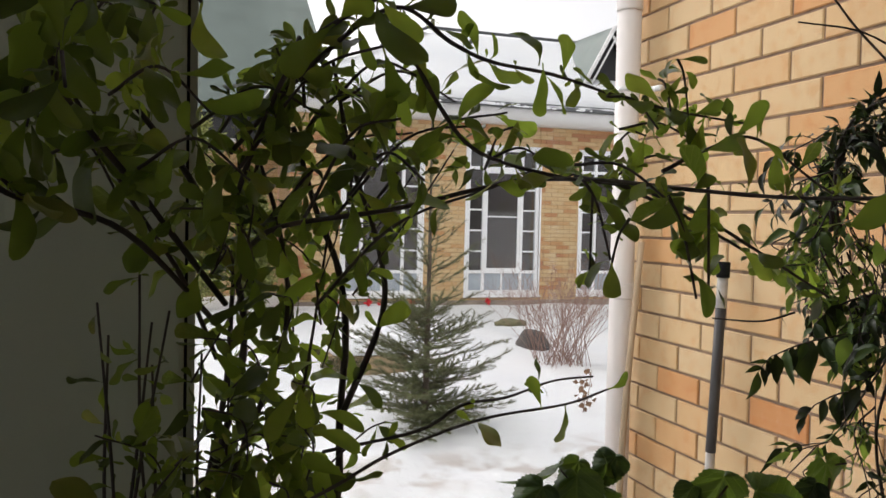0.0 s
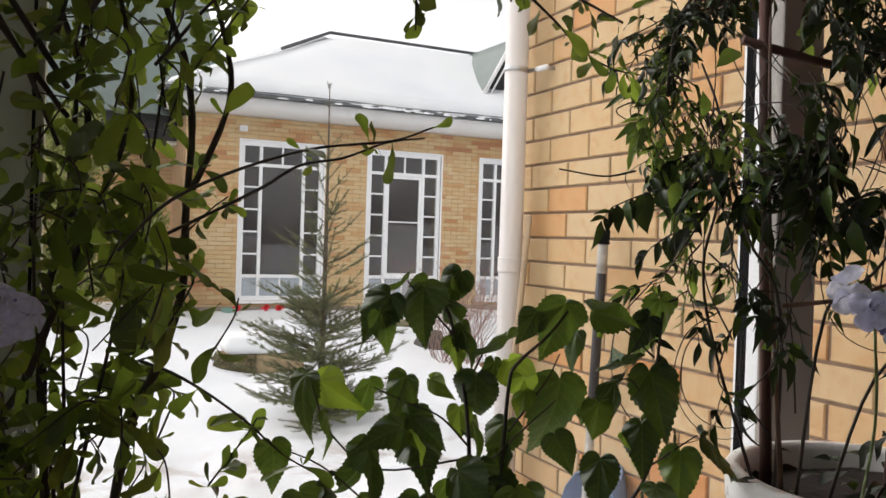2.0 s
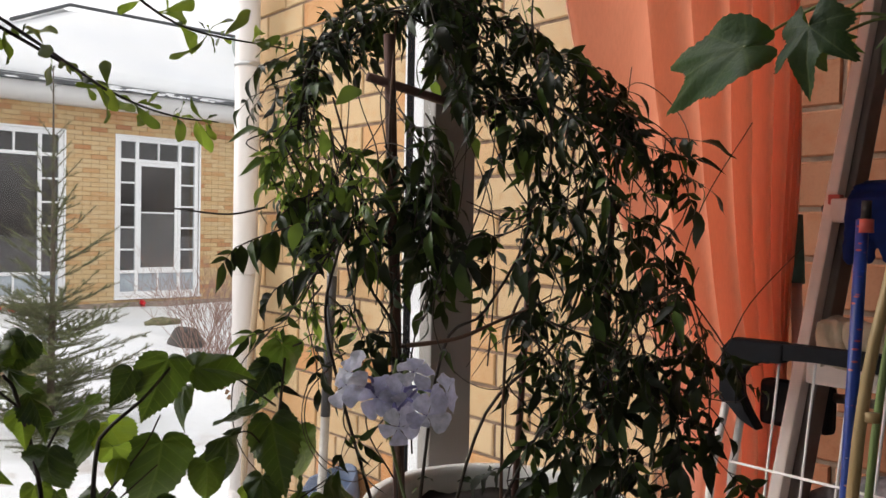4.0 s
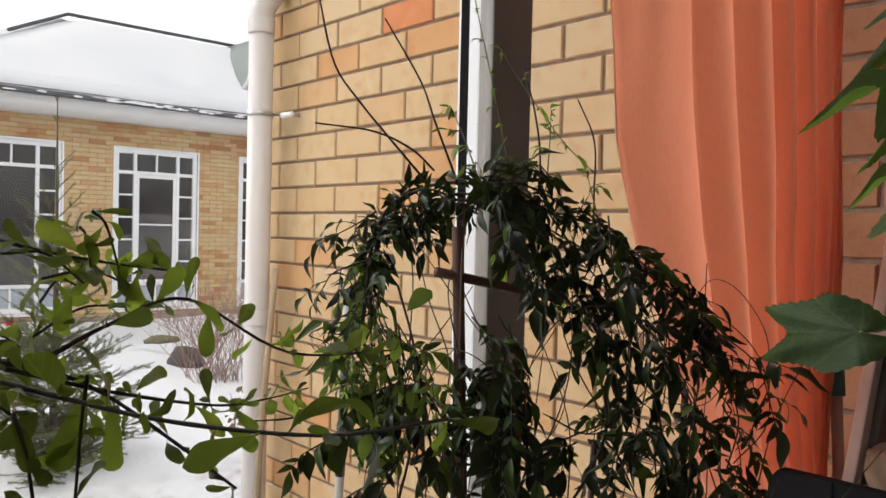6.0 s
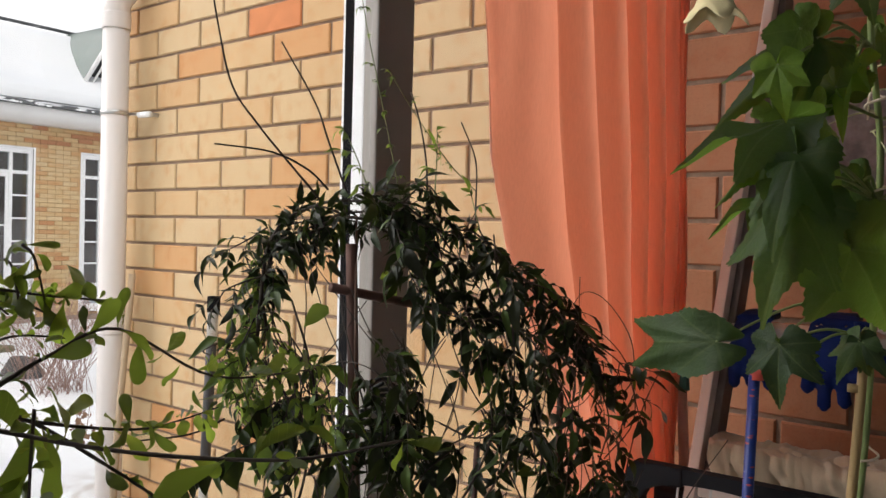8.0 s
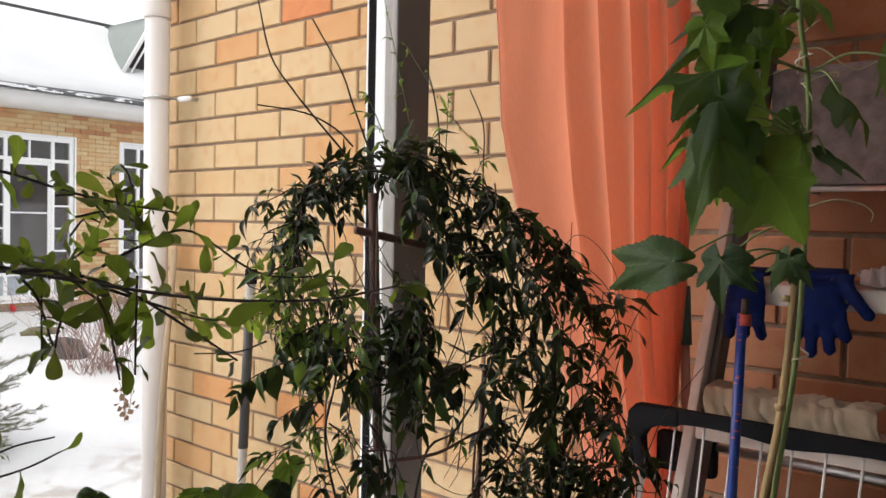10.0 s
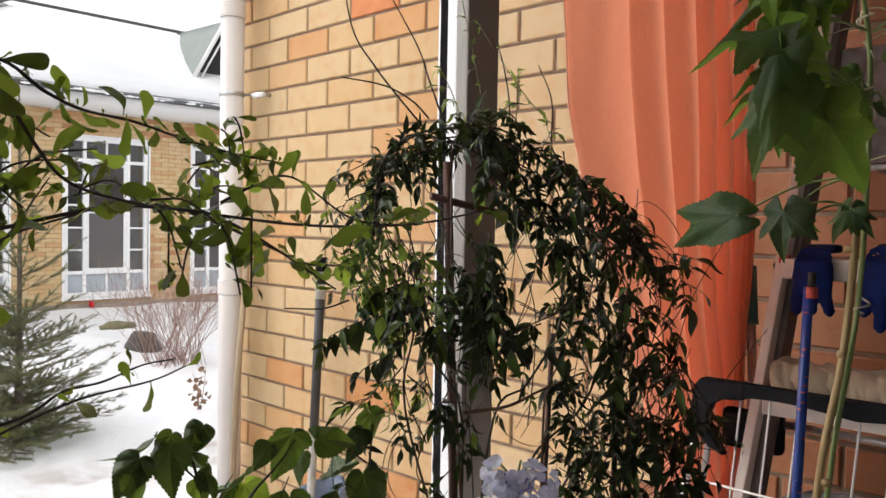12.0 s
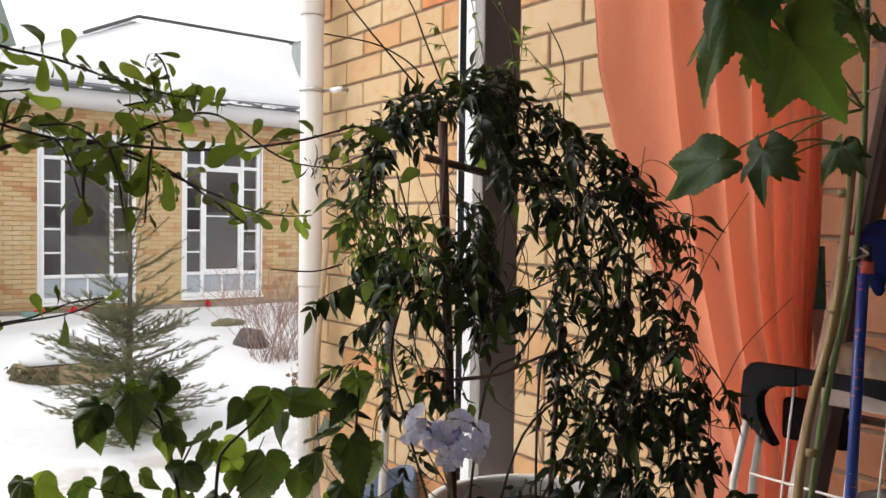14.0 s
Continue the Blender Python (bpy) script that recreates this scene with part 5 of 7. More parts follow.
def palm(name, mat, keys, seed, teeth=0.0, wave=0.05, cup=0.3, fold=0.12, ribs=(0.0,)):
    """A broad leaf whose edge runs through keys (angle, radius), one unit from stalk to tip along y."""
    rng = random.Random(seed)
    half = [(p.x, p.y) for p in smooth_line([(math.sin(a) * r, math.cos(a) * r, 0) for a, r in keys], 4)]
    edge = [(-x, y) for x, y in reversed(half[1:])] + half
    skew = rng.uniform(-0.06, 0.06)
    edge = [(x * (1 + teeth * (k % 2 - 0.5) * 2) + skew * y * abs(x), y * (1 + teeth * (k % 2 - 0.5))) for k, (x, y) in enumerate(edge)]
    verts, faces, rings, n = [(0, 0, 0)], [], 6, len(edge)
    for ring in range(1, rings + 1):
        q = ring / rings
        for k, (x, y) in enumerate(edge):
            x, y = x * q, y * q
            d = math.hypot(x, y)
            a = math.atan2(abs(x), y)
            near = min(abs(a - c) for c in ribs)
            z = -cup * d * d + fold * d * min(1.0, near / 0.45) + wave * q * q * math.sin(2.2 * a * (1 if x > 0 else 1.3) + seed) + 0.32 * wave * q * math.sin(9 * x + 5 * y + seed) * math.sin(8 * y - 4 * x + 2 * seed)
            verts.append((x, y, z))
    for k in range(n - 1):
        faces.append((0, 2 + k, 1 + k))
        for ring in range(rings - 1):
            c = 1 + ring * n + k
            faces.append((c, c + 1, c + n + 1, c + n))
    return mesh_of(name, verts, faces, mat, True)


MAPLE_EDGE = [(0, 1.0), (0.08, 0.86), (0.20, 0.71), (0.38, 0.54), (0.52, 0.48), (0.68, 0.60), (0.84, 0.78), (0.95, 0.70), (1.12, 0.56), (1.36, 0.46), (1.60, 0.54), (1.76, 0.57), (1.92, 0.51), (2.25, 0.44), (2.7, 0.36), (3.0, 0.17), (3.1, 0.05)]
FORK_EDGE = [(0, 0.62), (0.10, 0.66), (0.22, 0.80), (0.34, 0.99), (0.46, 0.84), (0.62, 0.66), (0.85, 0.56), (1.05, 0.54), (1.35, 0.44), (1.8, 0.34), (2.3, 0.26), (2.8, 0.20), (3.1, 0.05)]
BROAD_EDGE = [(0, 1.0), (0.10, 0.85), (0.30, 0.66), (0.50, 0.54), (0.68, 0.60), (0.86, 0.74), (1.0, 0.64), (1.25, 0.48), (1.6, 0.52), (1.8, 0.54), (2.2, 0.44), (2.7, 0.34), (3.1, 0.06)]
HEART_EDGE = [(0, 1.0), (0.06, 0.90), (0.16, 0.78), (0.34, 0.65), (0.60, 0.54), (0.95, 0.45), (1.3, 0.38), (1.7, 0.30), (2.1, 0.21), (2.6, 0.12), (3.1, 0.03)]


class Foliage:
    """Leaves of one plant: the first ones as objects, what is left over as one mesh."""

    def __init__(self, plant, shapes, many_mat, limit=290):
        self.plant, self.shapes, self.many, self.limit = plant, shapes, many_mat, limit
        self.spots = []

    def put(self, at, along, normal, size, shape=None, rng=random):
        self.spots.append((aim(Vector(at) - self.plant.location, along, normal, size), rng.randrange(len(self.shapes)) if shape is None else shape))

    def done(self, rng, name="leaf"):
        order = list(range(len(self.spots)))
        rng.shuffle(order)
        for k in order[: self.limit]:
            m, s = self.spots[k]
            part(name, self.shapes[s], self.plant, m=m)
        if len(order) > self.limit:
            h = Heap()
            for k in order[self.limit:]:
                m, s = self.spots[k]
                me = self.shapes[s]
                h.add([v.co for v in me.vertices], [tuple(p.vertices) for p in me.polygons], m)
            tagged(part("foliage", h.mesh("foliage", self.many, True), self.plant), kind="stuff")


def pot_profile(r, h):
    return [(0.0, 0.0), (r * 0.72, 0.0), (r * 0.78, 0.012), (r * 0.95, h * 0.8), (r * 0.98, h * 0.86), (r * 1.06, h * 0.87), (r * 1.07, h - 0.004), (r * 1.05, h), (r * 0.97, h), (r * 0.95, h - 0.008), (r * 0.94, h * 0.86), (0.0, h * 0.86)]


POT = plain("white_glazed_pot", (0.80, 0.80, 0.77), 0.3, 0, 0.05, 8, 0.05)
POT_DARK = plain("brown_plastic_pot", (0.13, 0.075, 0.05), 0.6, 0, 0.15, 12)
SOIL = plain("dark_potting_soil", (0.018, 0.012, 0.009), 1.0, 0, 0.5, 60, 1.0, 80)
STAKE = plain("dark_painted_stake", (0.10, 0.045, 0.033), 0.7, 0, 0.3, 30, 0.4, 90, (1, 1, 0.1))
CANE = plain("bamboo_cane", (0.36, 0.245, 0.105), 0.5, 0, 0.2, 18, 0.2, 60, (1, 1, 0.15))
STEM_GREEN = plain("green_stem", (0.17, 0.23, 0.07), 0.55, 0, 0.2, 25)
STEM_DARK = plain("dark_woody_stem", (0.045, 0.033, 0.024), 0.7, 0, 0.3, 30, 0.4, 120)
STEM_RED = plain("reddish_stem", (0.12, 0.06, 0.035), 0.6, 0, 0.3, 30)
STEM_PALE = plain("pale_tendril", (0.40, 0.40, 0.22), 0.6, 0, 0.2, 30)
STEM_FINE = plain("fine_green_tendril", (0.16, 0.19, 0.07), 0.6, 0, 0.2, 30)


def potted(plant, r, h, mat, label=""):
    """A pot with soil on the sill, under the plant's base."""
    part("pot", lathe("pot", pot_profile(r, h), mat), plant, label)
    bm = bmesh.new()
    bmesh.ops.create_circle(bm, cap_ends=True, segments=40, radius=r * 0.93)
    bmesh.ops.subdivide_edges(bm, edges=bm.edges[:], cuts=2)
    for v in bm.verts:
        v.co.z = h * 0.90 + 0.012 * noise.noise(v.co * 40)
    part("soil", bm_mesh("soil", bm, SOIL, True), plant)


# -- plumbago: long arching stems with spoon-shaped leaves --
PL_STOPS = [(0.0, (0.012, 0.016, 0.007)), (0.28, (0.026, 0.040, 0.011)), (0.5, (0.052, 0.078, 0.017)), (0.75, (0.10, 0.135, 0.026)), (0.93, (0.20, 0.225, 0.042)), (0.97, (0.22, 0.20, 0.04)), (1.0, (0.13, 0.075, 0.025))]
PL_LEAF = leaf_material("plumbago_leaf", PL_STOPS, False, 0.40, 0.50, (0.34, 0.47, 0.05), 0.35)
PL_MANY = leaf_material("plumbago_leaf_many", PL_STOPS, True, 0.40, 0.50, (0.34, 0.47, 0.05))
PL_SHAPES = [blade(f"plumbago_leaf", PL_LEAF, 0.86 * w, p, t, f, c, 0, 11, 0.06, 0, tw) for w, p, t, f, c, tw in ((0.34, 0.57, 0.52, 0.2, 0.15, 0.03), (0.28, 0.54, 0.56, 0.3, 0.40, 0.07), (0.38, 0.58, 0.50, 0.15, 0.25, -0.04), (0.34, 0.57, 0.46, 0.25, 0.5, 0.12), (0.27, 0.55, 0.5, 0.45, 0.3, -0.10), (0.36, 0.57, 0.46, 0.35, 0.6, 0.14), (0.40, 0.59, 0.48, 0.10, 0.05, 0.02))]
plumbago = thing("plumbago_bush", (-1.70, -1.96, 0.835), "tall plumbago bush with long arching leafy stems", "plant")
potted(plumbago, 0.11, 0.20, POT_DARK)
rng = random.Random(21)
fol = Foliage(plumbago, PL_SHAPES, PL_MANY)


def shoot(points, r0, r1, gap=0.016, size=0.036, start=0.1, droop=0.35, mat=STEM_DARK, forward=0.35, end=1.0, spread_by=1.0):
    line = smooth_line(points, 7)
    v, f = tube_data([p - plumbago.location for p in line], r0, r1, 7, 0.10, len(points))
    part("stem", mesh_of("stem", v, f, mat, True), plumbago)
    if gap:
        tufts(line, gap * 1.9, size, start, droop, end)
    return line


def tufts(line, gap, size, start, droop, end):
    """Leaves stand in tufts: one or two grown leaves hanging from a node and small ones crowding round it."""
    total = sum((b - a).length for a, b in zip(line, line[1:]))
    s, walked, i = (start + 0.5 * gap * rng.random()) * total, 0.0, 0
    while s < total * end and i < len(line) - 1:
        step = (line[i + 1] - line[i]).length
        if walked + step < s:
            walked += step
            i += 1
            continue
        d = (line[i + 1] - line[i]).normalized()
        p = line[i] + d * (s - walked)
        for k in range(rng.choice((1, 1, 2))):
            l = size * rng.uniform(0.6, 1.3)
            to = Vector((rng.gauss(0, 0.6), rng.gauss(0, 0.5), rng.gauss(0.1, 0.5) - 1.6 * droop)) + d * 0.4
            if rng.random() < 0.25:
                to.z = abs(to.z)
            n = Vector((rng.gauss(0, 0.6), rng.gauss(-0.7, 0.5), rng.gauss(0.4, 0.6)))
            fol.put(p, to, n, (l * rng.uniform(0.85, 1.2), l, l), rng=rng)
        for k in range(rng.choice((0, 1, 2, 2, 3))):
            l = size * rng.uniform(0.25, 0.65)
            to = Vector((rng.gauss(0, 1), rng.gauss(0, 0.8), rng.gauss(0.35, 0.8))) + d * 0.3
            fol.put(p + d * rng.uniform(-0.002, 0.002), to, (rng.gauss(0, 1), rng.gauss(-0.5, 0.7), rng.gauss(0.4, 0.7)), (l * rng.uniform(0.8, 1.2), l, l), rng=rng)
        s += gap * rng.uniform(0.5, 1.6)


# upright stems
shoot([(-1.69, -1.955, 1.0), (-1.667, -1.93, 1.15), (-1.644, -1.93, 1.211), (-1.631, -1.93, 1.263), (-1.630, -1.93, 1.319), (-1.628, -1.935, 1.379), (-1.635, -1.94, 1.426), (-1.653, -1.95, 1.467), (-1.672, -1.97, 1.52)], 0.0038, 0.0020, 0.015, 0.034, 0.35)
shoot([(-1.71, -1.95, 1.0), (-1.723, -1.90, 1.218), (-1.712, -1.90, 1.289), (-1.698, -1.90, 1.345), (-1.698, -1.91, 1.397), (-1.713, -1.92, 1.446), (-1.738, -1.95, 1.49), (-1.77, -1.98, 1.53)], 0.0036, 0.0018, 0.011, 0.036, 0.25)
shoot([(-1.72, -1.955, 1.0), (-1.748, -1.88, 1.143), (-1.734, -1.88, 1.19), (-1.721, -1.88, 1.255), (-1.707, -1.88, 1.336), (-1.703, -1.90, 1.42), (-1.69, -1.93, 1.50)], 0.0034, 0.0016, 0.011, 0.036, 0.2)
shoot([(-1.633, -1.945, 1.32), (-1.605, -1.95, 1.395), (-1.612, -1.96, 1.445), (-1.633, -1.97, 1.50), (-1.65, -1.99, 1.56)], 0.0024, 0.0014, 0.015, 0.032, 0.1)
shoot([(-1.715, -1.91, 1.36), (-1.74, -1.92, 1.42), (-1.77, -1.95, 1.47), (-1.81, -2.0, 1.55)], 0.0020, 0.0013, 0.010, 0.034, 0.3)
shoot([(-1.73, -1.93, 1.20), (-1.70, -1.92, 1.29), (-1.67, -1.93, 1.38), (-1.68, -1.96, 1.46), (-1.71, -2.0, 1.53)], 0.0024, 0.0013, 0.011, 0.035, 0.1)
shoot([(-1.71, -1.92, 1.40), (-1.76, -1.98, 1.47), (-1.80, -2.06, 1.53), (-1.78, -2.11, 1.57), (-1.74, -2.15, 1.59)], 0.0022, 0.0012, 0.009, 0.038, 0.1)
shoot([(-1.71, -1.92, 1.38), (-1.77, -1.99, 1.45), (-1.82, -2.06, 1.47), (-1.82, -2.11, 1.49)], 0.0022, 0.0012, 0.010, 0.034, 0.6)
shoot([(-1.72, -1.93, 1.42), (-1.70, -2.0, 1.50), (-1.68, -2.06, 1.55), (-1.645, -2.09, 1.575)], 0.0020, 0.0012, 0.009, 0.036, 0.1)
# long branches reaching across the window
shoot([(-1.712, -1.99, 1.50), (-1.667, -2.03, 1.552), (-1.623, -2.039, 1.585), (-1.591, -2.047, 1.566), (-1.569, -2.056, 1.555), (-1.533, -2.064, 1.549), (-1.496, -2.073, 1.538), (-1.458, -2.081, 1.530), (-1.412, -2.09, 1.524)], 0.0017, 0.0007, 0.0074, 0.027, 0.12, 0.2)
shoot([(-1.70, -1.96, 1.44), (-1.681, -2.0, 1.456), (-1.618, -2.028, 1.468), (-1.556, -2.057, 1.485), (-1.534, -2.115, 1.485), (-1.506, -2.165, 1.479), (-1.484, -2.207, 1.475), (-1.462, -2.250, 1.475), (-1.444, -2.283, 1.478), (-1.422, -2.312, 1.486)], 0.0018, 0.0006, 0.0090, 0.023, 0.1, 0.15)
shoot([(-1.535, -2.098, 1.487), (-1.500, -2.105, 1.482), (-1.474, -2.120, 1.470), (-1.450, -2.145, 1.449), (-1.428, -2.172, 1.427)], 0.0015, 0.0007, 0.0090, 0.025, 0.05, 0.2)
shoot([(-1.515, -2.110, 1.484), (-1.470, -2.105, 1.468), (-1.420, -2.085, 1.452), (-1.376, -2.060, 1.440), (-1.335, -2.040, 1.436), (-1.300, -2.030, 1.437)], 0.0012, 0.0005, 0.0092, 0.025, 0.05, 0.2)
shoot([(-1.68, -2.03, 1.29), (-1.66, -2.07, 1.316), (-1.628, -2.077, 1.335), (-1.582, -2.085, 1.352), (-1.534, -2.093, 1.360), (-1.511, -2.1, 1.369)], 0.0012, 0.0006, 0.038, 0.024, 0.25, 0.12)
shoot([(-1.645, -1.95, 1.30), (-1.598, -2.02, 1.330), (-1.573, -2.03, 1.347), (-1.547, -2.04, 1.353), (-1.521, -2.05, 1.364), (-1.498, -2.06, 1.368)], 0.0013, 0.0006, 0.034, 0.025, 0.3, 0.12)
shoot([(-1.622, -2.04, 1.575), (-1.601, -2.06, 1.526), (-1.581, -2.073, 1.50), (-1.535, -2.087, 1.487), (-1.499, -2.1, 1.484)], 0.0014, 0.0010, 0.009, 0.026, 0.15, 0.4)
shoot([(-1.66, -2.0, 1.407), (-1.617, -2.025, 1.458), (-1.561, -2.05, 1.483)], 0.0013, 0.0008, 0.018, 0.028, 0.1, 0.4)
shoot([(-1.66, -1.94, 1.21), (-1.642, -1.98, 1.207), (-1.616, -1.98, 1.19), (-1.59, -1.98, 1.169), (-1.566, -1.98, 1.146), (-1.54, -1.99, 1.13)], 0.0012, 0.0006, 0.028, 0.026, 0.35, 0.3)
shoot([(-1.50, -2.13, 1.49), (-1.47, -2.125, 1.503), (-1.428, -2.115, 1.512), (-1.37, -2.12, 1.480), (-1.30, -2.125, 1.476)], 0.0012, 0.0006, 0.007, 0.024, 0.05, 0.12)
# crowded shoots at the head of the bush
for _ in range(15):
    p = Vector((rng.uniform(-1.74, -1.60), rng.uniform(-2.03, -1.94), rng.uniform(1.44, 1.54)))
    q = p + Vector((rng.uniform(-0.04, 0.10), rng.uniform(-0.06, 0.0), rng.uniform(0.0, 0.08)))
    shoot([p, (p + q) / 2 + Vector((0, 0, 0.02)), q], 0.0012, 0.0007, 0.0085, 0.032, 0.0, 0.45)
for _ in range(17):
    p = Vector((rng.uniform(-1.88, -1.72), rng.uniform(-2.08, -1.90), rng.uniform(1.44, 1.62)))
    q = p + Vector((rng.uniform(-0.06, 0.06), rng.uniform(-0.10, 0.0), rng.uniform(-0.04, 0.06)))
    shoot([p, (p + q) / 2 + Vector((0, 0, 0.02)), q], 0.0012, 0.0007, 0.009, 0.036, 0.0, 0.5)
for _ in range(9):
    p = Vector((rng.uniform(-1.60, -1.47), rng.uniform(-2.10, -2.04), rng.uniform(1.485, 1.56)))
    q = p + Vector((rng.uniform(-0.02, 0.07), rng.uniform(-0.03, 0.02), rng.uniform(-0.03, 0.03)))
    shoot([p, (p + q) / 2 + Vector((0, 0, 0.008)), q], 0.0009, 0.0006, 0.009, 0.022, 0.0, 0.15)
for _ in range(6):
    p = Vector((rng.uniform(-1.58, -1.44), rng.uniform(-2.19, -2.08), rng.uniform(1.45, 1.49)))
    q = p + Vector((rng.uniform(-0.03, 0.05), rng.uniform(-0.03, 0.03), rng.uniform(-0.06, -0.01)))
    shoot([p, (p + q) / 2 + Vector((0, 0, 0.008)), q], 0.0009, 0.0006, 0.009, 0.021, 0.0, 0.2)
# twiggy filler low in the bush
for _ in range(22):
    p = Vector((rng.uniform(-1.76, -1.62), rng.uniform(-1.99, -1.89), rng.uniform(1.14, 1.46)))
    q = p + Vector((rng.uniform(-0.06, 0.06), rng.uniform(-0.07, 0.01), rng.uniform(0.0, 0.10)))
    shoot([p, (p + q) / 2 + Vector((0.01, 0, 0.012)), q], 0.0008, 0.0005, 0.011, 0.028, 0.0, 0.4)
for _ in range(20):
    p = Vector((rng.uniform(-1.75, -1.61), rng.uniform(-2.02, -1.90), rng.uniform(1.04, 1.48)))
    q = p + Vector((rng.uniform(-0.05, 0.05), rng.uniform(-0.08, 0.01), rng.uniform(-0.05, 0.08)))
    shoot([p, (p + q) / 2 + Vector((0.01, 0, 0.012)), q], 0.0008, 0.0005, 0.011, 0.030, 0.0, 0.45)
for _ in range(12):
    p = Vector((rng.uniform(-1.79, -1.66), rng.uniform(-2.0, -1.90), rng.uniform(1.05, 1.32)))
    q = p + Vector((rng.uniform(-0.05, 0.05), rng.uniform(-0.06, 0.01), rng.uniform(-0.05, 0.06)))
    shoot([p, (p + q) / 2 + Vector((0.01, 0, 0.012)), q], 0.0009, 0.0005, 0.010, 0.032, 0.0, 0.4)
for _ in range(28):
    p = Vector((rng.uniform(-1.80, -1.64), rng.uniform(-2.0, -1.88), rng.uniform(1.08, 1.27)))
    q = p + Vector((rng.uniform(-0.05, 0.05), rng.uniform(-0.07, 0.01), rng.uniform(-0.05, 0.06)))
    shoot([p, (p + q) / 2 + Vector((0.01, 0, 0.012)), q], 0.0009, 0.0005, 0.009, 0.036, 0.0, 0.45)
# thin stems among the leaves
for k in range(9):
    x = rng.uniform(-1.80, -1.70)
    lean, l = rng.gauss(0.05, 0.10), rng.uniform(0.34, 0.50)
    shoot([(x + lean * l * u + 0.010 * math.sin(4 * u + k), -1.93 - 0.04 * rng.random() * u, 1.0 + l * u) for u in (0, 0.35, 0.7, 1.0)], 0.0017, 0.0008, 0.018, 0.026, 0.4)
# a few set leaves that hang by themselves
for at, along_d, l in (((-1.534, -2.093, 1.360), (0.25, 0.05, -1.0), 0.030), ((-1.548, -2.092, 1.358), (-0.2, 0, 1.0), 0.020), ((-1.511, -2.1, 1.369), (0.9, -0.1, 0.5), 0.020), ((-1.475, -2.135, 1.470), (0.1, -0.3, -1.0), 0.036), ((-1.49, -2.155, 1.483), (-0.3, -0.2, -1.0), 0.042), ((-1.545, -2.075, 1.553), (0.1, 0, -1.0), 0.032), ((-1.53, -2.07, 1.547), (0.3, 0, 1.0), 0.030), ((-1.545, -2.07, 1.552), (-0.3, 0, 1.0), 0.030), ((-1.575, -2.05, 1.557), (-0.3, 0, 1.0), 0.032)):
    fol.put(at, along_d, (0.2, -1, 0.2), (l * 1.05, l, l), rng=rng)
fol.done(rng)

# -- pale blue blossoms --
PETAL = leaf_material("pale_blue_petal", [(0.0, (0.66, 0.67, 0.88)), (0.6, (0.78, 0.79, 0.93)), (1.0, (0.86, 0.86, 0.95))], False, 0.6, 0.35, (0.70, 0.69, 0.90))
PETAL_SHAPES = [blade("petal", PETAL, w * 1.05, 0.46, 0.34, f, c, 0, 9, 0.08, 0, tw) for w, f, c, tw in ((0.70, 0.15, 0.25, 0.04), (0.62, 0.3, 0.45, 0.08), (0.66, 0.2, 0.10, -0.08), (0.58, 0.45, 0.6, 0.06))]
BUD = plain("violet_flower_tube", (0.22, 0.20, 0.45), 0.6, 0, 0.2, 30)


def blossom(at, parts_n, radius, seed, label, look_to=(-0.6, -0.7, 0.35)):
    rng = random.Random(seed)
    ob = thing("plumbago_blossom", at, label, "flower", "pale blue blossoms")
    for k in range(parts_n):
        a = 2 * math.pi * k / parts_n + rng.uniform(-0.3, 0.3)
        across = Vector(look_to).orthogonal().normalized()
        up = Vector(look_to).cross(across).normalized()
        d = (Vector(look_to).normalized() * rng.uniform(0.3, 1.0) + (across * math.cos(a) + up * math.sin(a)) * rng.uniform(0.5, 1.1)).normalized()
        c = Vector((d.x * 1.1, d.y * 1.1, d.z * 0.45)) * radius * (rng.uniform(0.75, 1.2) if k % 3 else rng.uniform(0.1, 0.5))
        v, f = tube_data([Vector((0, 0, -0.014)), c * 0.5 + Vector((0, 0, 0.003)), c], 0.0009, 0.0010, 5)
        part("flower_tube", mesh_of("flower_tube", v, f, BUD, True), ob)
        face = (d + Vector(look_to).normalized() * 0.9 + Vector((rng.gauss(0, 0.25), rng.gauss(0, 0.25), rng.gauss(0, 0.25)))).normalized()
        side = face.orthogonal().normalized()
        for p in range(5):
            o = Matrix.Rotation(2 * math.pi * p / 5 + k, 3, face) @ side
            l = rng.uniform(0.0105, 0.0140)
            part("petal", PETAL_SHAPES[rng.randrange(4)], ob, m=aim(c, o + face * rng.uniform(-0.15, 0.3), face, (l, l, l)))
    for k in range(5):
        # unopened buds and sticky green calyces in the middle
        d = (Vector(look_to) + Vector((rng.gauss(0, 0.8), rng.gauss(0, 0.8), rng.gauss(0.2, 0.6)))).normalized()
        v, f = tube_data([Vector((0, 0, -0.012)), d * 0.010, d * 0.020], 0.0016, 0.0008, 6)
        part("bud", mesh_of("bud", v, f, STEM_GREEN if k < 3 else BUD, True), ob)
    return ob


blossom((-1.302, -2.245, 1.272), 10, 0.032, 3, "cluster of pale blue plumbago flowers")
tube("flower_stem", [(-1.305, -2.243, 1.262), (-1.27, -2.22, 1.20), (-1.20, -2.16, 1.12), (-1.12, -2.10, 1.07), (-1.07, -2.06, 1.045)], 0.0009, 0.0012, STEM_GREEN, None, 6)
tagged(bpy.data.objects["flower_stem"], "thin green stem carrying a pale blossom cluster", "stem")
blossom((-1.738, -2.10, 1.262), 6, 0.018, 9, "pale plumbago flowers close by in shade", (0.2, -0.9, 0.2))
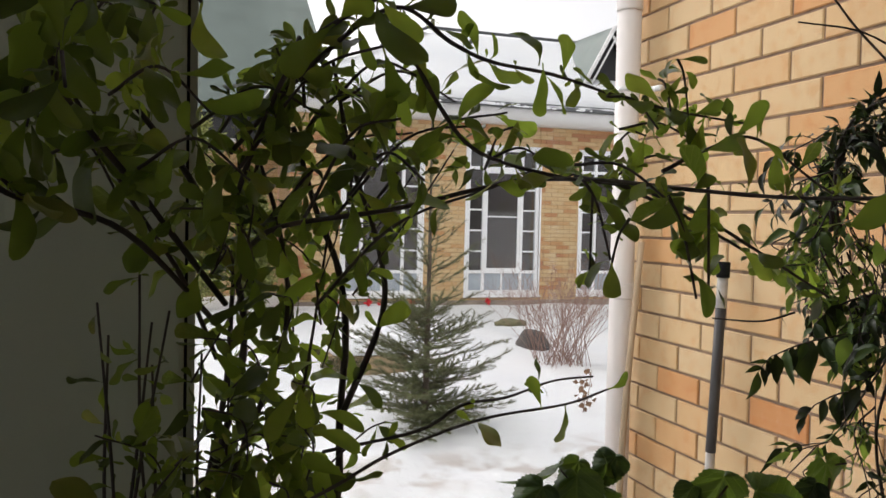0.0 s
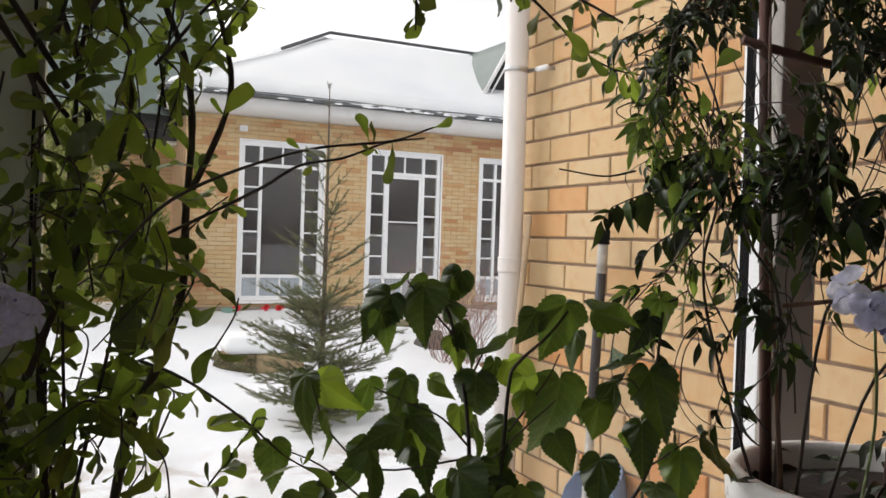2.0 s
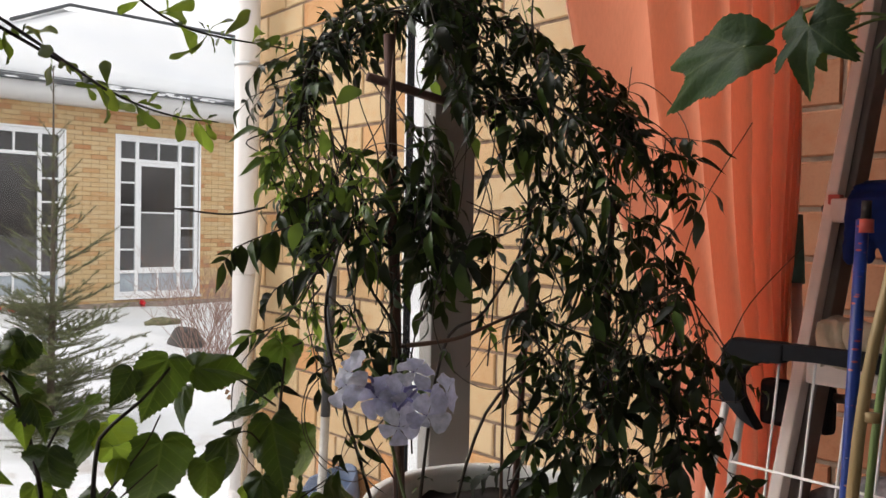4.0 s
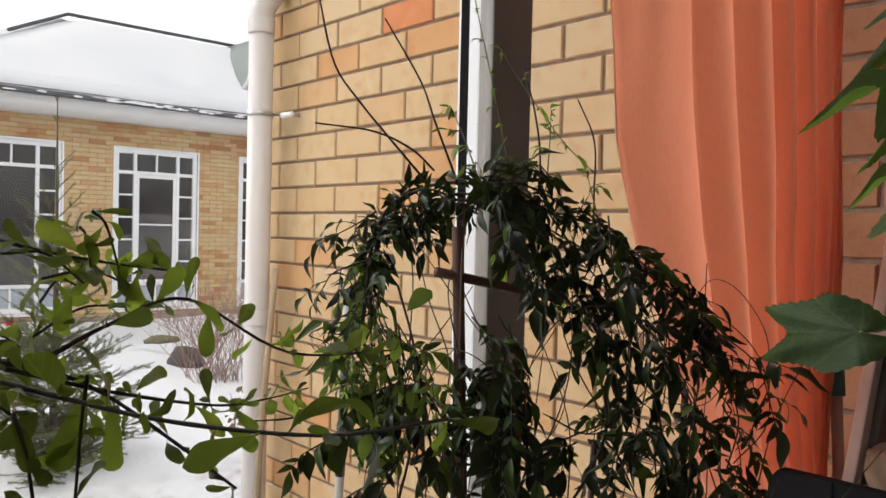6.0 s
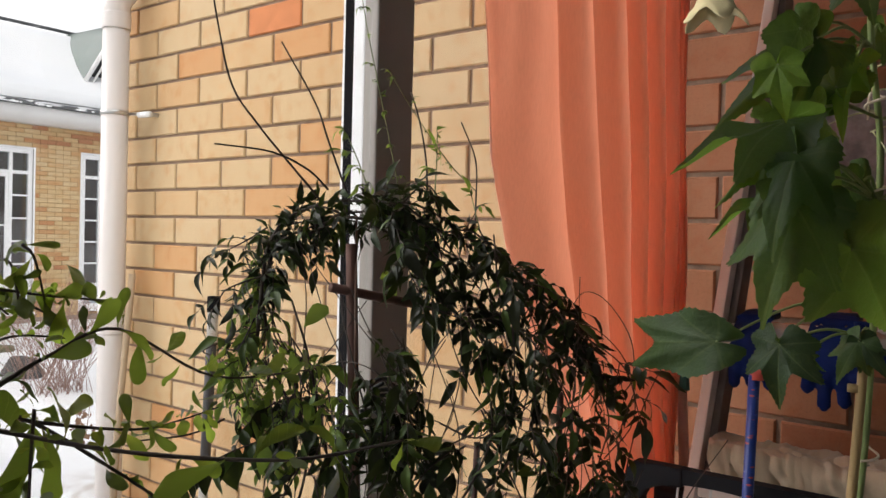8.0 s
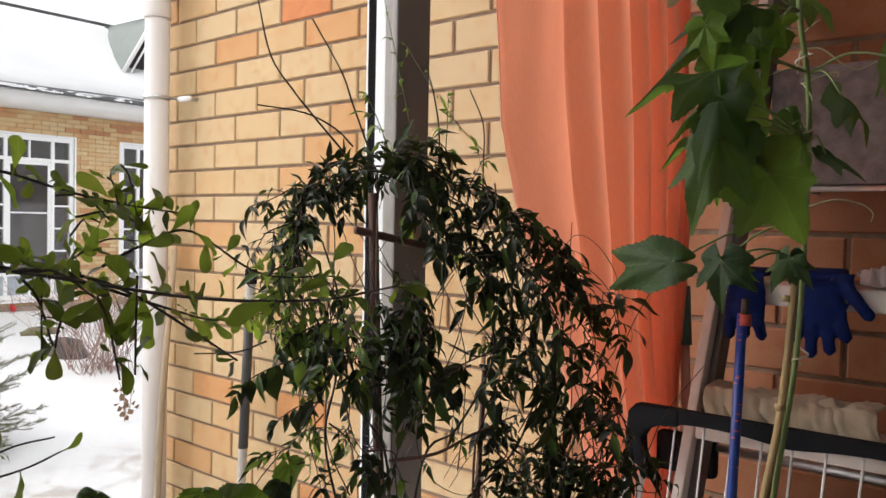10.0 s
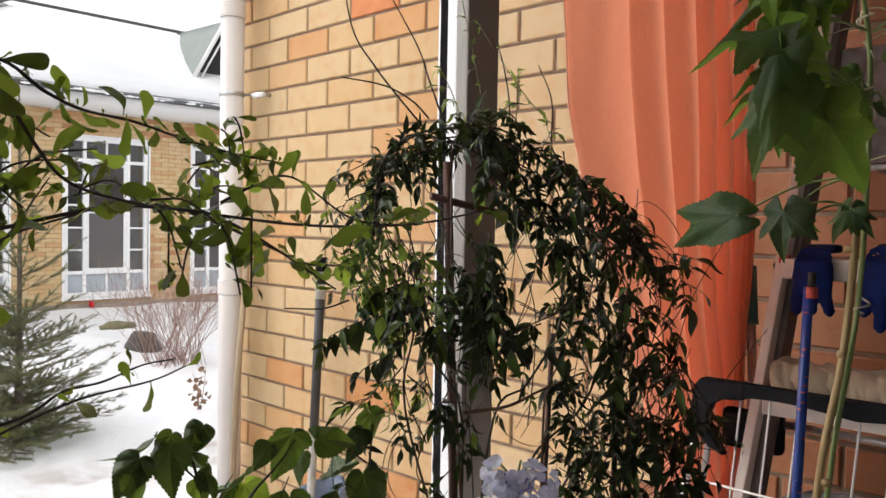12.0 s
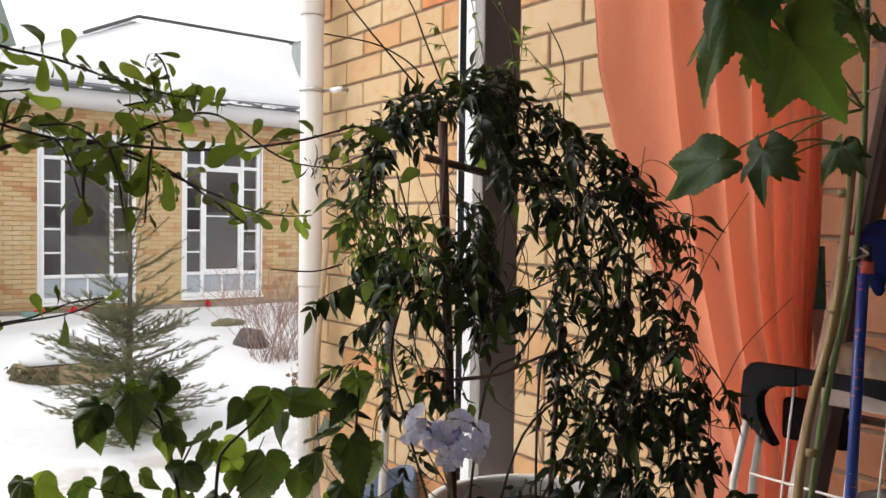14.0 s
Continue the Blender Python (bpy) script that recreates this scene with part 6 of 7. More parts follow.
tube("shaded_flower_stem", [(-1.738, -2.10, 1.250), (-1.76, -2.09, 1.18), (-1.77, -2.05, 1.08), (-1.74, -2.0, 1.01)], 0.0014, 0.0016, STEM_GREEN, None, 6)
tagged(bpy.data.objects["shaded_flower_stem"], "thin shaded stem carrying pale flowers", "stem")

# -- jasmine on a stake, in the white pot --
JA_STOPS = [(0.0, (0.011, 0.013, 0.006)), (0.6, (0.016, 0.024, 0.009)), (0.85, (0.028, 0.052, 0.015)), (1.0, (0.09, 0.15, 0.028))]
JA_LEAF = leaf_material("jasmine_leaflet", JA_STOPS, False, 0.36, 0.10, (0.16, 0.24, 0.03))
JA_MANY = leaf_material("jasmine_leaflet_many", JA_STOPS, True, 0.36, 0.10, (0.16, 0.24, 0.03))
for m in (JA_LEAF, JA_MANY):
    m.node_tree.nodes["Principled BSDF"].inputs["Specular IOR Level"].default_value = 0.28
MID_STOPS = [(0.0, (0.014, 0.028, 0.010)), (0.5, (0.028, 0.056, 0.014)), (1.0, (0.07, 0.125, 0.025))]
MID = leaf_material("green_jasmine_leaflet", MID_STOPS, False, 0.4, 0.25, (0.24, 0.36, 0.05))
MID_MANY = leaf_material("green_jasmine_many", MID_STOPS, True, 0.4, 0.25, (0.24, 0.36, 0.05))
YOUNG_STOPS = [(0.0, (0.05, 0.10, 0.02)), (0.6, (0.10, 0.17, 0.03)), (1.0, (0.20, 0.30, 0.05))]
YOUNG = leaf_material("young_jasmine_leaflet", YOUNG_STOPS, False, 0.45, 0.42, (0.36, 0.50, 0.07))
YOUNG_MANY = leaf_material("young_jasmine_many", YOUNG_STOPS, True, 0.45, 0.42, (0.36, 0.50, 0.07))


def ja_shapes(mat):
    return [blade("jasmine_leaflet", mat, w, p, t, f, c, 0, 7, 0.04, 0, tw) for w, p, t, f, c, tw in ((0.32, 0.36, 1.25, 0.25, 0.22, 0.04), (0.27, 0.34, 1.35, 0.4, 0.50, -0.05), (0.38, 0.38, 1.2, 0.2, 0.3, 0.04), (0.24, 0.32, 1.5, 0.5, 0.6, 0.06), (0.29, 0.35, 1.3, 0.5, 0.3, -0.06))]


jasmine = thing("jasmine", (-0.985, -2.02, 0.815), "dark green jasmine trained over stakes in a white pot", "plant")
potted(jasmine, 0.133, 0.268, POT, "white glazed round pot")
rng = random.Random(33)
jf = Foliage(jasmine, ja_shapes(JA_LEAF), JA_MANY)
yf = Foliage(jasmine, ja_shapes(YOUNG), YOUNG_MANY, 120)
gf = Foliage(jasmine, ja_shapes(MID), MID_MANY, 150)
STEMS = Heap()
# The plant is trained flat: s runs along its width, off leads from it towards the room.
FAN_FOOT, SPAN, ROOMWARD = Vector((-1.06, -2.02, 0.0)), Vector((0.768, -0.640, 0.0)), Vector((-0.640, -0.768, 0.0))


def trained(s, z, off=0.0):
    """A point of the trained plant; its head, and the limb over the sill most of all, lean to the window."""
    back = 0.05 * max(0.0, min(1.0, (z - 1.45) / 0.12)) + 0.065 * max(0.0, min(1.0, (-s - 0.03) / 0.10)) * max(0.0, min(1.0, (z - 1.32) / 0.09))
    return FAN_FOOT + SPAN * s + ROOMWARD * (off - back) + Vector((0, 0, z))


def feather(fol, p, d, size):
    """A compound leaf: a short arching stalk, hanging leaflets in pairs and a long one at its end."""
    d = Vector(d).normalized()
    length = size * rng.uniform(0.65, 1.15)
    sag = rng.uniform(-0.05, 0.5) * length
    line = [p, p + d * length * 0.5 + Vector((0, 0, -0.12 * sag)), p + d * length * 0.9 + Vector((0, 0, -sag))]
    STEMS.add(*tube_data([q - jasmine.location for q in line], 0.0007, 0.0004, 3))
    end = (line[2] - line[1]).normalized()
    nrm = Vector((rng.gauss(-0.3, 0.5), rng.gauss(-0.35, 0.5), 0.75 + rng.gauss(0, 0.3)))
    side = end.cross(nrm)
    if side.length < 0.05:
        side = end.orthogonal()
    side.normalize()
    nrm = side.cross(end)
    pairs = rng.choice((1, 2, 2, 2, 3))
    for k in range(pairs):
        t = (k + 0.55) / (pairs + 0.35)
        q = line[0].lerp(line[1], t * 2) if t < 0.5 else line[1].lerp(line[2], t * 2 - 1)
        for s in (-1, 1):
            if rng.random() < 0.07:
                continue
            l = size * (0.62 + 0.30 * t) * rng.uniform(0.75, 1.15)
            to = side * s * rng.uniform(0.55, 1.0) + end * rng.uniform(0.4, 0.9) + Vector((rng.gauss(0, 0.15), rng.gauss(0, 0.15), rng.uniform(-0.6, 0.25)))
            fol.put(q, to, nrm + Vector((rng.gauss(0, 0.2), rng.gauss(0, 0.2), rng.gauss(0, 0.2))), (l, l, l), rng=rng)
    l = size * rng.uniform(1.0, 1.5)
    fol.put(line[2], end + Vector((rng.gauss(0, 0.12), rng.gauss(0, 0.12), rng.uniform(-0.6, 0.15))), nrm, (l * 0.92, l, l), rng=rng)


def runner(points, r0, r1, fol=None, gap=0.03, size=0.024, start=0.0, droop=0.3, mat=None, steps=5, both=0.55):
    line = smooth_line(points, steps)
    v, f = tube_data([p - jasmine.location for p in line], r0, r1, 5, 0.08, 1)
    if mat is None:
        STEMS.add(v, f)
    else:
        part("stem", mesh_of("stem", v, f, mat, True), jasmine)
    if fol is not None:
        total = sum((b - a).length for a, b in zip(line, line[1:]))
        s, walked, i, ang = start * total + gap * rng.random() * 0.5, 0.0, 0, rng.uniform(0, 6.28)
        while i < len(line) - 1:
            step = (line[i + 1] - line[i]).length
            if walked + step < s:
                walked += step
                i += 1
                continue
            d = (line[i + 1] - line[i]).normalized()
            p = line[i] + d * (s - walked)
            u = d.orthogonal().normalized()
            w = d.cross(u)
            for k in range(2 if rng.random() < both else 1):
                out = u * math.cos(ang + math.pi * k) + w * math.sin(ang + math.pi * k)
                feather(fol, p, out * 0.8 + d * 0.5 + Vector((0, 0, -droop)), size * rng.uniform(0.7, 1.2))
            ang += 1.57 + rng.uniform(-0.4, 0.4)
            s += gap * rng.uniform(0.6, 1.4)
        feather(fol, line[-1], (line[-1] - line[-2]).normalized(), size)
    return line


def hanging_row(path, gap, size):
    """An arching stem with pointed leaves hanging from it in a row, as they do on a shoot that reaches out."""
    pts = [trained(s, z, rng.uniform(-0.008, 0.008)) for s, z in path]
    line = runner(pts, 0.0012, 0.0007)
    run = 0.0
    for a, b in zip(line, line[1:]):
        run += (b - a).length
        if run < gap * 0.5:
            continue
        run -= gap * 0.5 * rng.uniform(0.7, 1.3)
        l = size * rng.uniform(0.75, 1.2)
        out = Vector((rng.gauss(-0.15, 0.28), rng.gauss(-0.2, 0.3), -1.0 + rng.uniform(0, 0.25)))
        jf.put(b, out, (rng.gauss(-0.5, 0.5), rng.gauss(-0.6, 0.4), rng.uniform(0.1, 0.6)), (l * 1.15, l, l), rng=rng)
    feather(jf, line[-1], (line[-1] - line[-2]) + Vector((0, 0, -0.004)), size * 0.8)


def bundle(paths, copies, loose, r, fol, gap, size, droop, off=0.0, deep=0.03, both=0.5, start=0.0):
    """Several runners along each path, scattered across the plant's depth."""
    for path in paths:
        for k in range(copies):
            o = off + rng.uniform(-deep, deep)
            pts = [trained(s + rng.gauss(0, loose), z + rng.gauss(0, loose), o + rng.gauss(0, loose)) for s, z in path]
            runner(pts, r, r * 0.55, fol, gap, size, start, droop, both=both)


for a, b, r in (((-1.050, -1.943, 1.02), (-1.077, -1.943, 1.556), 0.0062), ((-0.932, -1.99, 1.02), (-0.912, -1.99, 1.33), 0.0040), ((-0.93, -2.10, 1.02), (-0.90, -2.09, 1.40), 0.0040)):
    tube("stake", [a, b], r, r * 0.92, STAKE, jasmine, 8, curved=False)
tube("cross_stake", [(-1.098, -1.936, 1.512), (-1.02, -1.958, 1.496), (-0.965, -1.98, 1.486)], 0.0050, 0.0048, STAKE, jasmine, 8, curved=False)
ARCH = [(-0.154, 1.475), (-0.147, 1.540), (-0.131, 1.572), (-0.094, 1.587), (-0.053, 1.591), (-0.012, 1.589), (0.030, 1.573), (0.065, 1.560), (0.101, 1.537), (0.137, 1.500), (0.166, 1.459), (0.190, 1.420)]
INNER = [(-0.147, 1.500), (-0.138, 1.552), (-0.108, 1.573), (-0.060, 1.581), (-0.011, 1.568), (0.024, 1.538), (0.053, 1.491), (0.075, 1.445)]
CROWN = [
    [(-0.138, 1.573), (-0.172, 1.555), (-0.188, 1.545)], [(-0.154, 1.535), (-0.188, 1.518), (-0.208, 1.500)],
    [(-0.131, 1.573), (-0.107, 1.560), (-0.097, 1.545)], [(-0.087, 1.591), (-0.080, 1.580), (-0.087, 1.565)],
    [(-0.053, 1.590), (-0.026, 1.604), (-0.013, 1.615)], [(-0.009, 1.594), (0.015, 1.608), (0.035, 1.591)],
    [(-0.025, 1.586), (-0.004, 1.540), (0.003, 1.510)], [(-0.011, 1.559), (0.024, 1.519), (0.049, 1.489)],
    [(-0.005, 1.504), (0.015, 1.484), (0.049, 1.484)],
]
FALL = [
    [(0.042, 1.570), (0.064, 1.520), (0.078, 1.465), (0.088, 1.416)], [(0.058, 1.568), (0.094, 1.514), (0.110, 1.452), (0.118, 1.396)],
    [(0.095, 1.538), (0.120, 1.524), (0.138, 1.512)], [(0.102, 1.500), (0.138, 1.452), (0.154, 1.383), (0.149, 1.313)],
    [(0.130, 1.495), (0.160, 1.460), (0.182, 1.440), (0.200, 1.408)], [(0.150, 1.445), (0.178, 1.398), (0.198, 1.352), (0.212, 1.328)],
    [(0.116, 1.480), (0.132, 1.417), (0.126, 1.354), (0.114, 1.298)], [(0.087, 1.520), (0.080, 1.451), (0.092, 1.396), (0.105, 1.354)],
]
SKIRT = [
    [(0.093, 1.370), (0.115, 1.302), (0.123, 1.247), (0.118, 1.178)], [(0.142, 1.343), (0.164, 1.274), (0.173, 1.205), (0.168, 1.129)],
    [(0.184, 1.343), (0.209, 1.282), (0.222, 1.219), (0.240, 1.135)], [(0.208, 1.316), (0.233, 1.289), (0.248, 1.233), (0.255, 1.177)],
    [(0.063, 1.315), (0.076, 1.260), (0.090, 1.191), (0.105, 1.129)], [(0.065, 1.369), (0.044, 1.356), (0.030, 1.335)],
    [(0.193, 1.247), (0.202, 1.177), (0.189, 1.122)], [(0.122, 1.315), (0.144, 1.233), (0.140, 1.150), (0.155, 1.087)],
    [(0.088, 1.288), (0.103, 1.219), (0.085, 1.143), (0.075, 1.088)], [(0.198, 1.316), (0.193, 1.254), (0.219, 1.177), (0.225, 1.087)],
]
AIRY = [
    [(-0.148, 1.542), (-0.155, 1.488), (-0.153, 1.433), (-0.148, 1.379)], [(-0.154, 1.502), (-0.133, 1.461), (-0.119, 1.420), (-0.114, 1.366)],
    [(-0.160, 1.470), (-0.172, 1.455), (-0.178, 1.435), (-0.172, 1.415)], [(-0.116, 1.456), (-0.103, 1.428), (-0.090, 1.395), (-0.080, 1.352)],
    [(-0.148, 1.433), (-0.134, 1.393), (-0.136, 1.351)],
]
SPRAY = [
    [(-0.100, 1.360), (-0.130, 1.310), (-0.158, 1.278), (-0.170, 1.258)], [(-0.104, 1.338), (-0.096, 1.290), (-0.078, 1.265)],
    [(-0.120, 1.310), (-0.138, 1.280), (-0.130, 1.256)], [(-0.088, 1.228), (-0.094, 1.193), (-0.080, 1.158)], [(-0.140, 1.248), (-0.158, 1.243), (-0.168, 1.228)],
]
CLUMP = [[(-0.064, 1.425), (-0.043, 1.415), (-0.022, 1.392)], [(-0.056, 1.401), (-0.035, 1.390), (-0.042, 1.370)], [(-0.077, 1.394), (-0.056, 1.384), (-0.062, 1.362)], [(-0.029, 1.412), (-0.015, 1.396), (-0.021, 1.372)],
         [(-0.150, 1.430), (-0.130, 1.412), (-0.122, 1.385)], [(-0.100, 1.420), (-0.085, 1.402), (-0.080, 1.372)], [(-0.155, 1.402), (-0.158, 1.378), (-0.150, 1.352)],
         [(-0.125, 1.375), (-0.102, 1.362), (-0.086, 1.342)], [(-0.060, 1.362), (-0.042, 1.342), (-0.050, 1.312)], [(-0.030, 1.470), (-0.012, 1.445), (0.0, 1.412)],
         [(-0.118, 1.300), (-0.100, 1.280), (-0.082, 1.257)], [(-0.062, 1.278), (-0.046, 1.252), (-0.050, 1.222)], [(-0.010, 1.355), (0.004, 1.335), (0.0, 1.310)]]
CLIMBING = [
    [(-0.045, 1.04), (-0.045, 1.242), (-0.076, 1.311), (-0.090, 1.380), (-0.105, 1.448), (-0.120, 1.495)], [(-0.037, 1.04), (-0.055, 1.311), (-0.059, 1.449), (-0.056, 1.585)],
    [(-0.043, 1.249), (0.009, 1.259), (0.054, 1.277), (0.106, 1.298)], [(0.054, 1.04), (0.055, 1.221), (0.064, 1.284), (0.098, 1.340)],
    [(-0.051, 1.04), (-0.101, 1.200), (-0.116, 1.283), (-0.104, 1.352), (-0.118, 1.414)], [(-0.002, 1.04), (0.038, 1.186), (0.107, 1.256), (0.134, 1.341), (0.118, 1.417)],
    [(0.033, 1.04), (0.095, 1.172), (0.158, 1.242), (0.184, 1.313)], [(-0.030, 1.04), (-0.005, 1.242), (0.036, 1.284), (0.077, 1.368), (0.061, 1.451)],
]
# woody stems from the pot, some with a few leaves
for k, path in enumerate(CLIMBING):
    pts = [trained(s, z, rng.uniform(-0.012, 0.012)) for s, z in path]
    runner(pts, 0.0026 if k in (1, 2) else 0.0018, 0.0012, gf if k > 3 else None, 0.055, 0.022, 0.45, 0.3, STEM_RED if k in (1, 2, 3) else STEM_DARK, both=0.2)
# the arched head, wound from several stems
for k in range(5):
    path = ARCH if k % 2 == 0 else INNER
    pts = [trained(s, z, rng.uniform(-0.014, 0.014)) + Vector((0, 0, rng.gauss(0, 0.006))) for s, z in path]
    runner(pts, 0.0022 if k < 2 else 0.0014, 0.0010, jf, 0.020, 0.022, 0.02, 0.0, STEM_DARK if k < 2 else None, both=0.7)
bundle(CROWN, 1, 0.007, 0.0011, jf, 0.017, 0.027, 0.1, 0.0, 0.02, 0.6)
bundle(FALL, 2, 0.013, 0.0010, jf, 0.052, 0.029, 0.2, 0.005, 0.038, 0.5)
bundle(SKIRT, 2, 0.017, 0.0010, jf, 0.035, 0.029, 0.15, 0.015, 0.045, 0.5)
bundle(AIRY, 1, 0.009, 0.0010, gf, 0.036, 0.028, 0.1, 0.0, 0.018, 0.45)
bundle(AIRY, 3, 0.012, 0.0009, None, 0.05, 0.02, 0.1, 0.0, 0.022)
bundle(AIRY, 1, 0.011, 0.0008, yf, 0.015, 0.022, 0.1, 0.0, 0.015, 0.5)
hanging_row([(-0.085, 1.372), (-0.115, 1.368), (-0.150, 1.362), (-0.180, 1.352), (-0.205, 1.340)], 0.014, 0.036)
hanging_row([(-0.100, 1.400), (-0.128, 1.398), (-0.152, 1.385), (-0.166, 1.372)], 0.020, 0.032)
hanging_row([(-0.118, 1.318), (-0.145, 1.314), (-0.166, 1.300)], 0.020, 0.030)
bundle(SPRAY, 1, 0.006, 0.0010, jf, 0.048, 0.028, 0.5, 0.0, 0.012, 0.5)
bundle(SPRAY[:3], 1, 0.010, 0.0008, yf, 0.035, 0.017, 0.2, 0.0, 0.015, 0.4)
bundle(CLUMP, 1, 0.008, 0.0010, jf, 0.038, 0.027, 0.3, 0.0, 0.012, 0.8)
# the dense knot of leaves before the window post
KNOT = [[(-0.045, 1.470), (-0.030, 1.440), (-0.022, 1.405)], [(-0.020, 1.455), (-0.004, 1.425), (0.002, 1.390)], [(-0.055, 1.430), (-0.038, 1.400), (-0.034, 1.362)], [(-0.030, 1.400), (-0.010, 1.372), (-0.006, 1.338)], [(-0.050, 1.372), (-0.028, 1.345), (-0.024, 1.305)]]
bundle(KNOT, 1, 0.007, 0.0010, jf, 0.019, 0.030, 0.4, 0.012, 0.018, 0.6)
# looping tendrils
for k in range(22):
    s0, z0 = rng.uniform(-0.17, 0.20), rng.uniform(1.16, 1.46)
    r, a0, o = rng.uniform(0.02, 0.07), rng.uniform(0, 6.28), rng.uniform(-0.02, 0.02)
    runner([trained(s0 + r * math.cos(a0 + t), z0 + 1.4 * r * math.sin(a0 + t), o + 0.012 * math.sin(2 * t)) for t in (0, 0.8, 1.6, 2.4, 3.2, 4.0)], 0.0007, 0.0004)
# long thin stalks crossing the tangle
for k in range(28):
    s0, z0 = rng.uniform(-0.15, 0.20), rng.uniform(1.06, 1.40)
    l, lean = rng.uniform(0.10, 0.26), rng.gauss(0, 0.35)
    runner([trained(s0 + lean * l * u + 0.012 * math.sin(5 * u + k), z0 + l * u, 0.02 * math.sin(k + 3 * u)) for u in (0, 0.33, 0.66, 1.0)], 0.0009, 0.0005)
# single pale new leaves
for at, to, l in (((-1.115, -1.95, 1.495), (-0.9, -0.2, -0.35), 0.036), ((-1.03, -1.95, 1.515), (0.6, -0.2, -0.5), 0.034), ((-1.045, -1.955, 1.520), (0.7, -0.1, 0.3), 0.028), ((-0.935, -1.97, 1.505), (0.5, -0.3, -0.5), 0.024), ((-0.95, -1.97, 1.49), (0.1, -0.2, -1.0), 0.026), ((-1.055, -1.96, 1.205), (-0.8, -0.2, 0.1), 0.030), ((-1.045, -1.965, 1.21), (0.2, -0.2, -1.0), 0.028), ((-1.15, -1.94, 1.43), (-0.2, -0.3, 0.8), 0.026), ((-1.135, -1.94, 1.40), (0.5, -0.3, -0.7), 0.032), ((-1.17, -1.93, 1.365), (-0.3, -0.2, -0.8), 0.030), ((-0.985, -1.97, 1.46), (0.4, -0.2, -0.7), 0.028)):
    yf.put(at, to, (-0.3, -0.7, 0.5), (l * 1.25, l, l), 2, rng)
# dark low leaves over the soil of the pot, thickest on the side towards the room
for k in range(150):
    a, r = rng.uniform(0, 6.28), 0.125 * rng.random() ** 0.6
    if k > 40:
        a = rng.uniform(-2.3, 0.2)
    p = Vector((-0.985 + r * math.cos(a), -2.02 + r * math.sin(a), 1.052 + 0.03 * rng.random()))
    l = rng.uniform(0.020, 0.042)
    jf.put(p, (rng.gauss(0, 0.8) + 0.5 * math.cos(a), rng.gauss(0, 0.8) + 0.5 * math.sin(a), rng.uniform(0.0, 1.0)), (rng.gauss(0, 0.5), rng.gauss(0, 0.5), 1), (l * 1.15, l, l), rng=rng)
# bare shoots feeling their way up
for pts in ([(-1.10, -1.92, 1.60), (-1.137, -1.90, 1.646), (-1.164, -1.90, 1.669), (-1.195, -1.90, 1.701), (-1.212, -1.90, 1.754), (-1.222, -1.90, 1.80)],
            [(-1.089, -1.92, 1.611), (-1.117, -1.92, 1.629), (-1.163, -1.92, 1.642), (-1.228, -1.92, 1.643)],
            [(-1.057, -1.92, 1.60), (-1.09, -1.92, 1.66), (-1.109, -1.92, 1.696), (-1.154, -1.92, 1.748)],
            [(-0.885, -1.96, 1.55), (-0.885, -1.96, 1.60), (-0.887, -1.96, 1.656), (-0.918, -1.96, 1.699)],
            [(-0.965, -1.95, 1.60), (-0.968, -1.95, 1.647), (-0.981, -1.95, 1.691), (-0.997, -1.95, 1.722)],
            [(-1.17, -1.865, 1.380), (-1.21, -1.865, 1.372), (-1.265, -1.865, 1.376)]):
    runner(pts, 0.0013, 0.0008, mat=STEM_DARK)
for pts in ([(-1.0, -1.95, 1.57), (-1.01, -1.94, 1.64), (-1.022, -1.93, 1.71), (-1.048, -1.93, 1.785), (-1.06, -1.93, 1.83)], [(-0.90, -1.97, 1.62), (-0.94, -1.96, 1.65), (-0.99, -1.95, 1.70), (-1.02, -1.94, 1.74)], [(-1.20, -1.94, 1.275), (-1.17, -1.94, 1.29), (-1.13, -1.94, 1.285)]):
    runner(pts, 0.0007, 0.0005, yf, 0.026, 0.008, 0.2, 0.0, STEM_FINE)
for pts in ([(-0.99, -1.98, 1.60), (-0.975, -1.97, 1.64), (-0.962, -1.96, 1.675)], [(-1.055, -1.95, 1.60), (-1.066, -1.94, 1.64), (-1.075, -1.93, 1.67)], [(-0.93, -2.0, 1.57), (-0.935, -1.99, 1.61)]):
    runner(pts, 0.0009, 0.0005, yf, 0.022, 0.016, 0.1, 0.0, STEM_FINE)
tagged(part("tangle", STEMS.mesh("tangle", STEM_DARK, True), jasmine, "tangle of thin dark stems"), kind="stuff")
TIE = plain("black_plant_tie", (0.012, 0.012, 0.014), 0.5)
for k in range(5):
    c = Vector((-1.050 + 0.004 * k, -1.945 - 0.003 * k, 1.36 + 0.012 * k))
    pts = [c + Vector((0.02 * math.cos(t), 0.018 * math.sin(t), 0.006 * math.sin(2 * t))) for t in (k, k + 1.2, k + 2.4, k + 3.6, k + 4.8, k + 6.0)]
    tube("tie", pts, 0.0024, 0.0024, TIE, jasmine, 6)
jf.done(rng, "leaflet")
yf.done(rng, "young_leaflet")
gf.done(rng, "leaflet")

# -- mallow with toothed heart-shaped leaves, low in front of the window --
MA_STOPS = [(0.0, (0.016, 0.038, 0.010)), (0.6, (0.030, 0.066, 0.015)), (0.85, (0.055, 0.11, 0.02)), (1.0, (0.12, 0.18, 0.03))]
MA_LEAF = leaf_material("mallow_leaf", MA_STOPS, False, 0.45, 0.15, (0.26, 0.40, 0.04), 0.3)
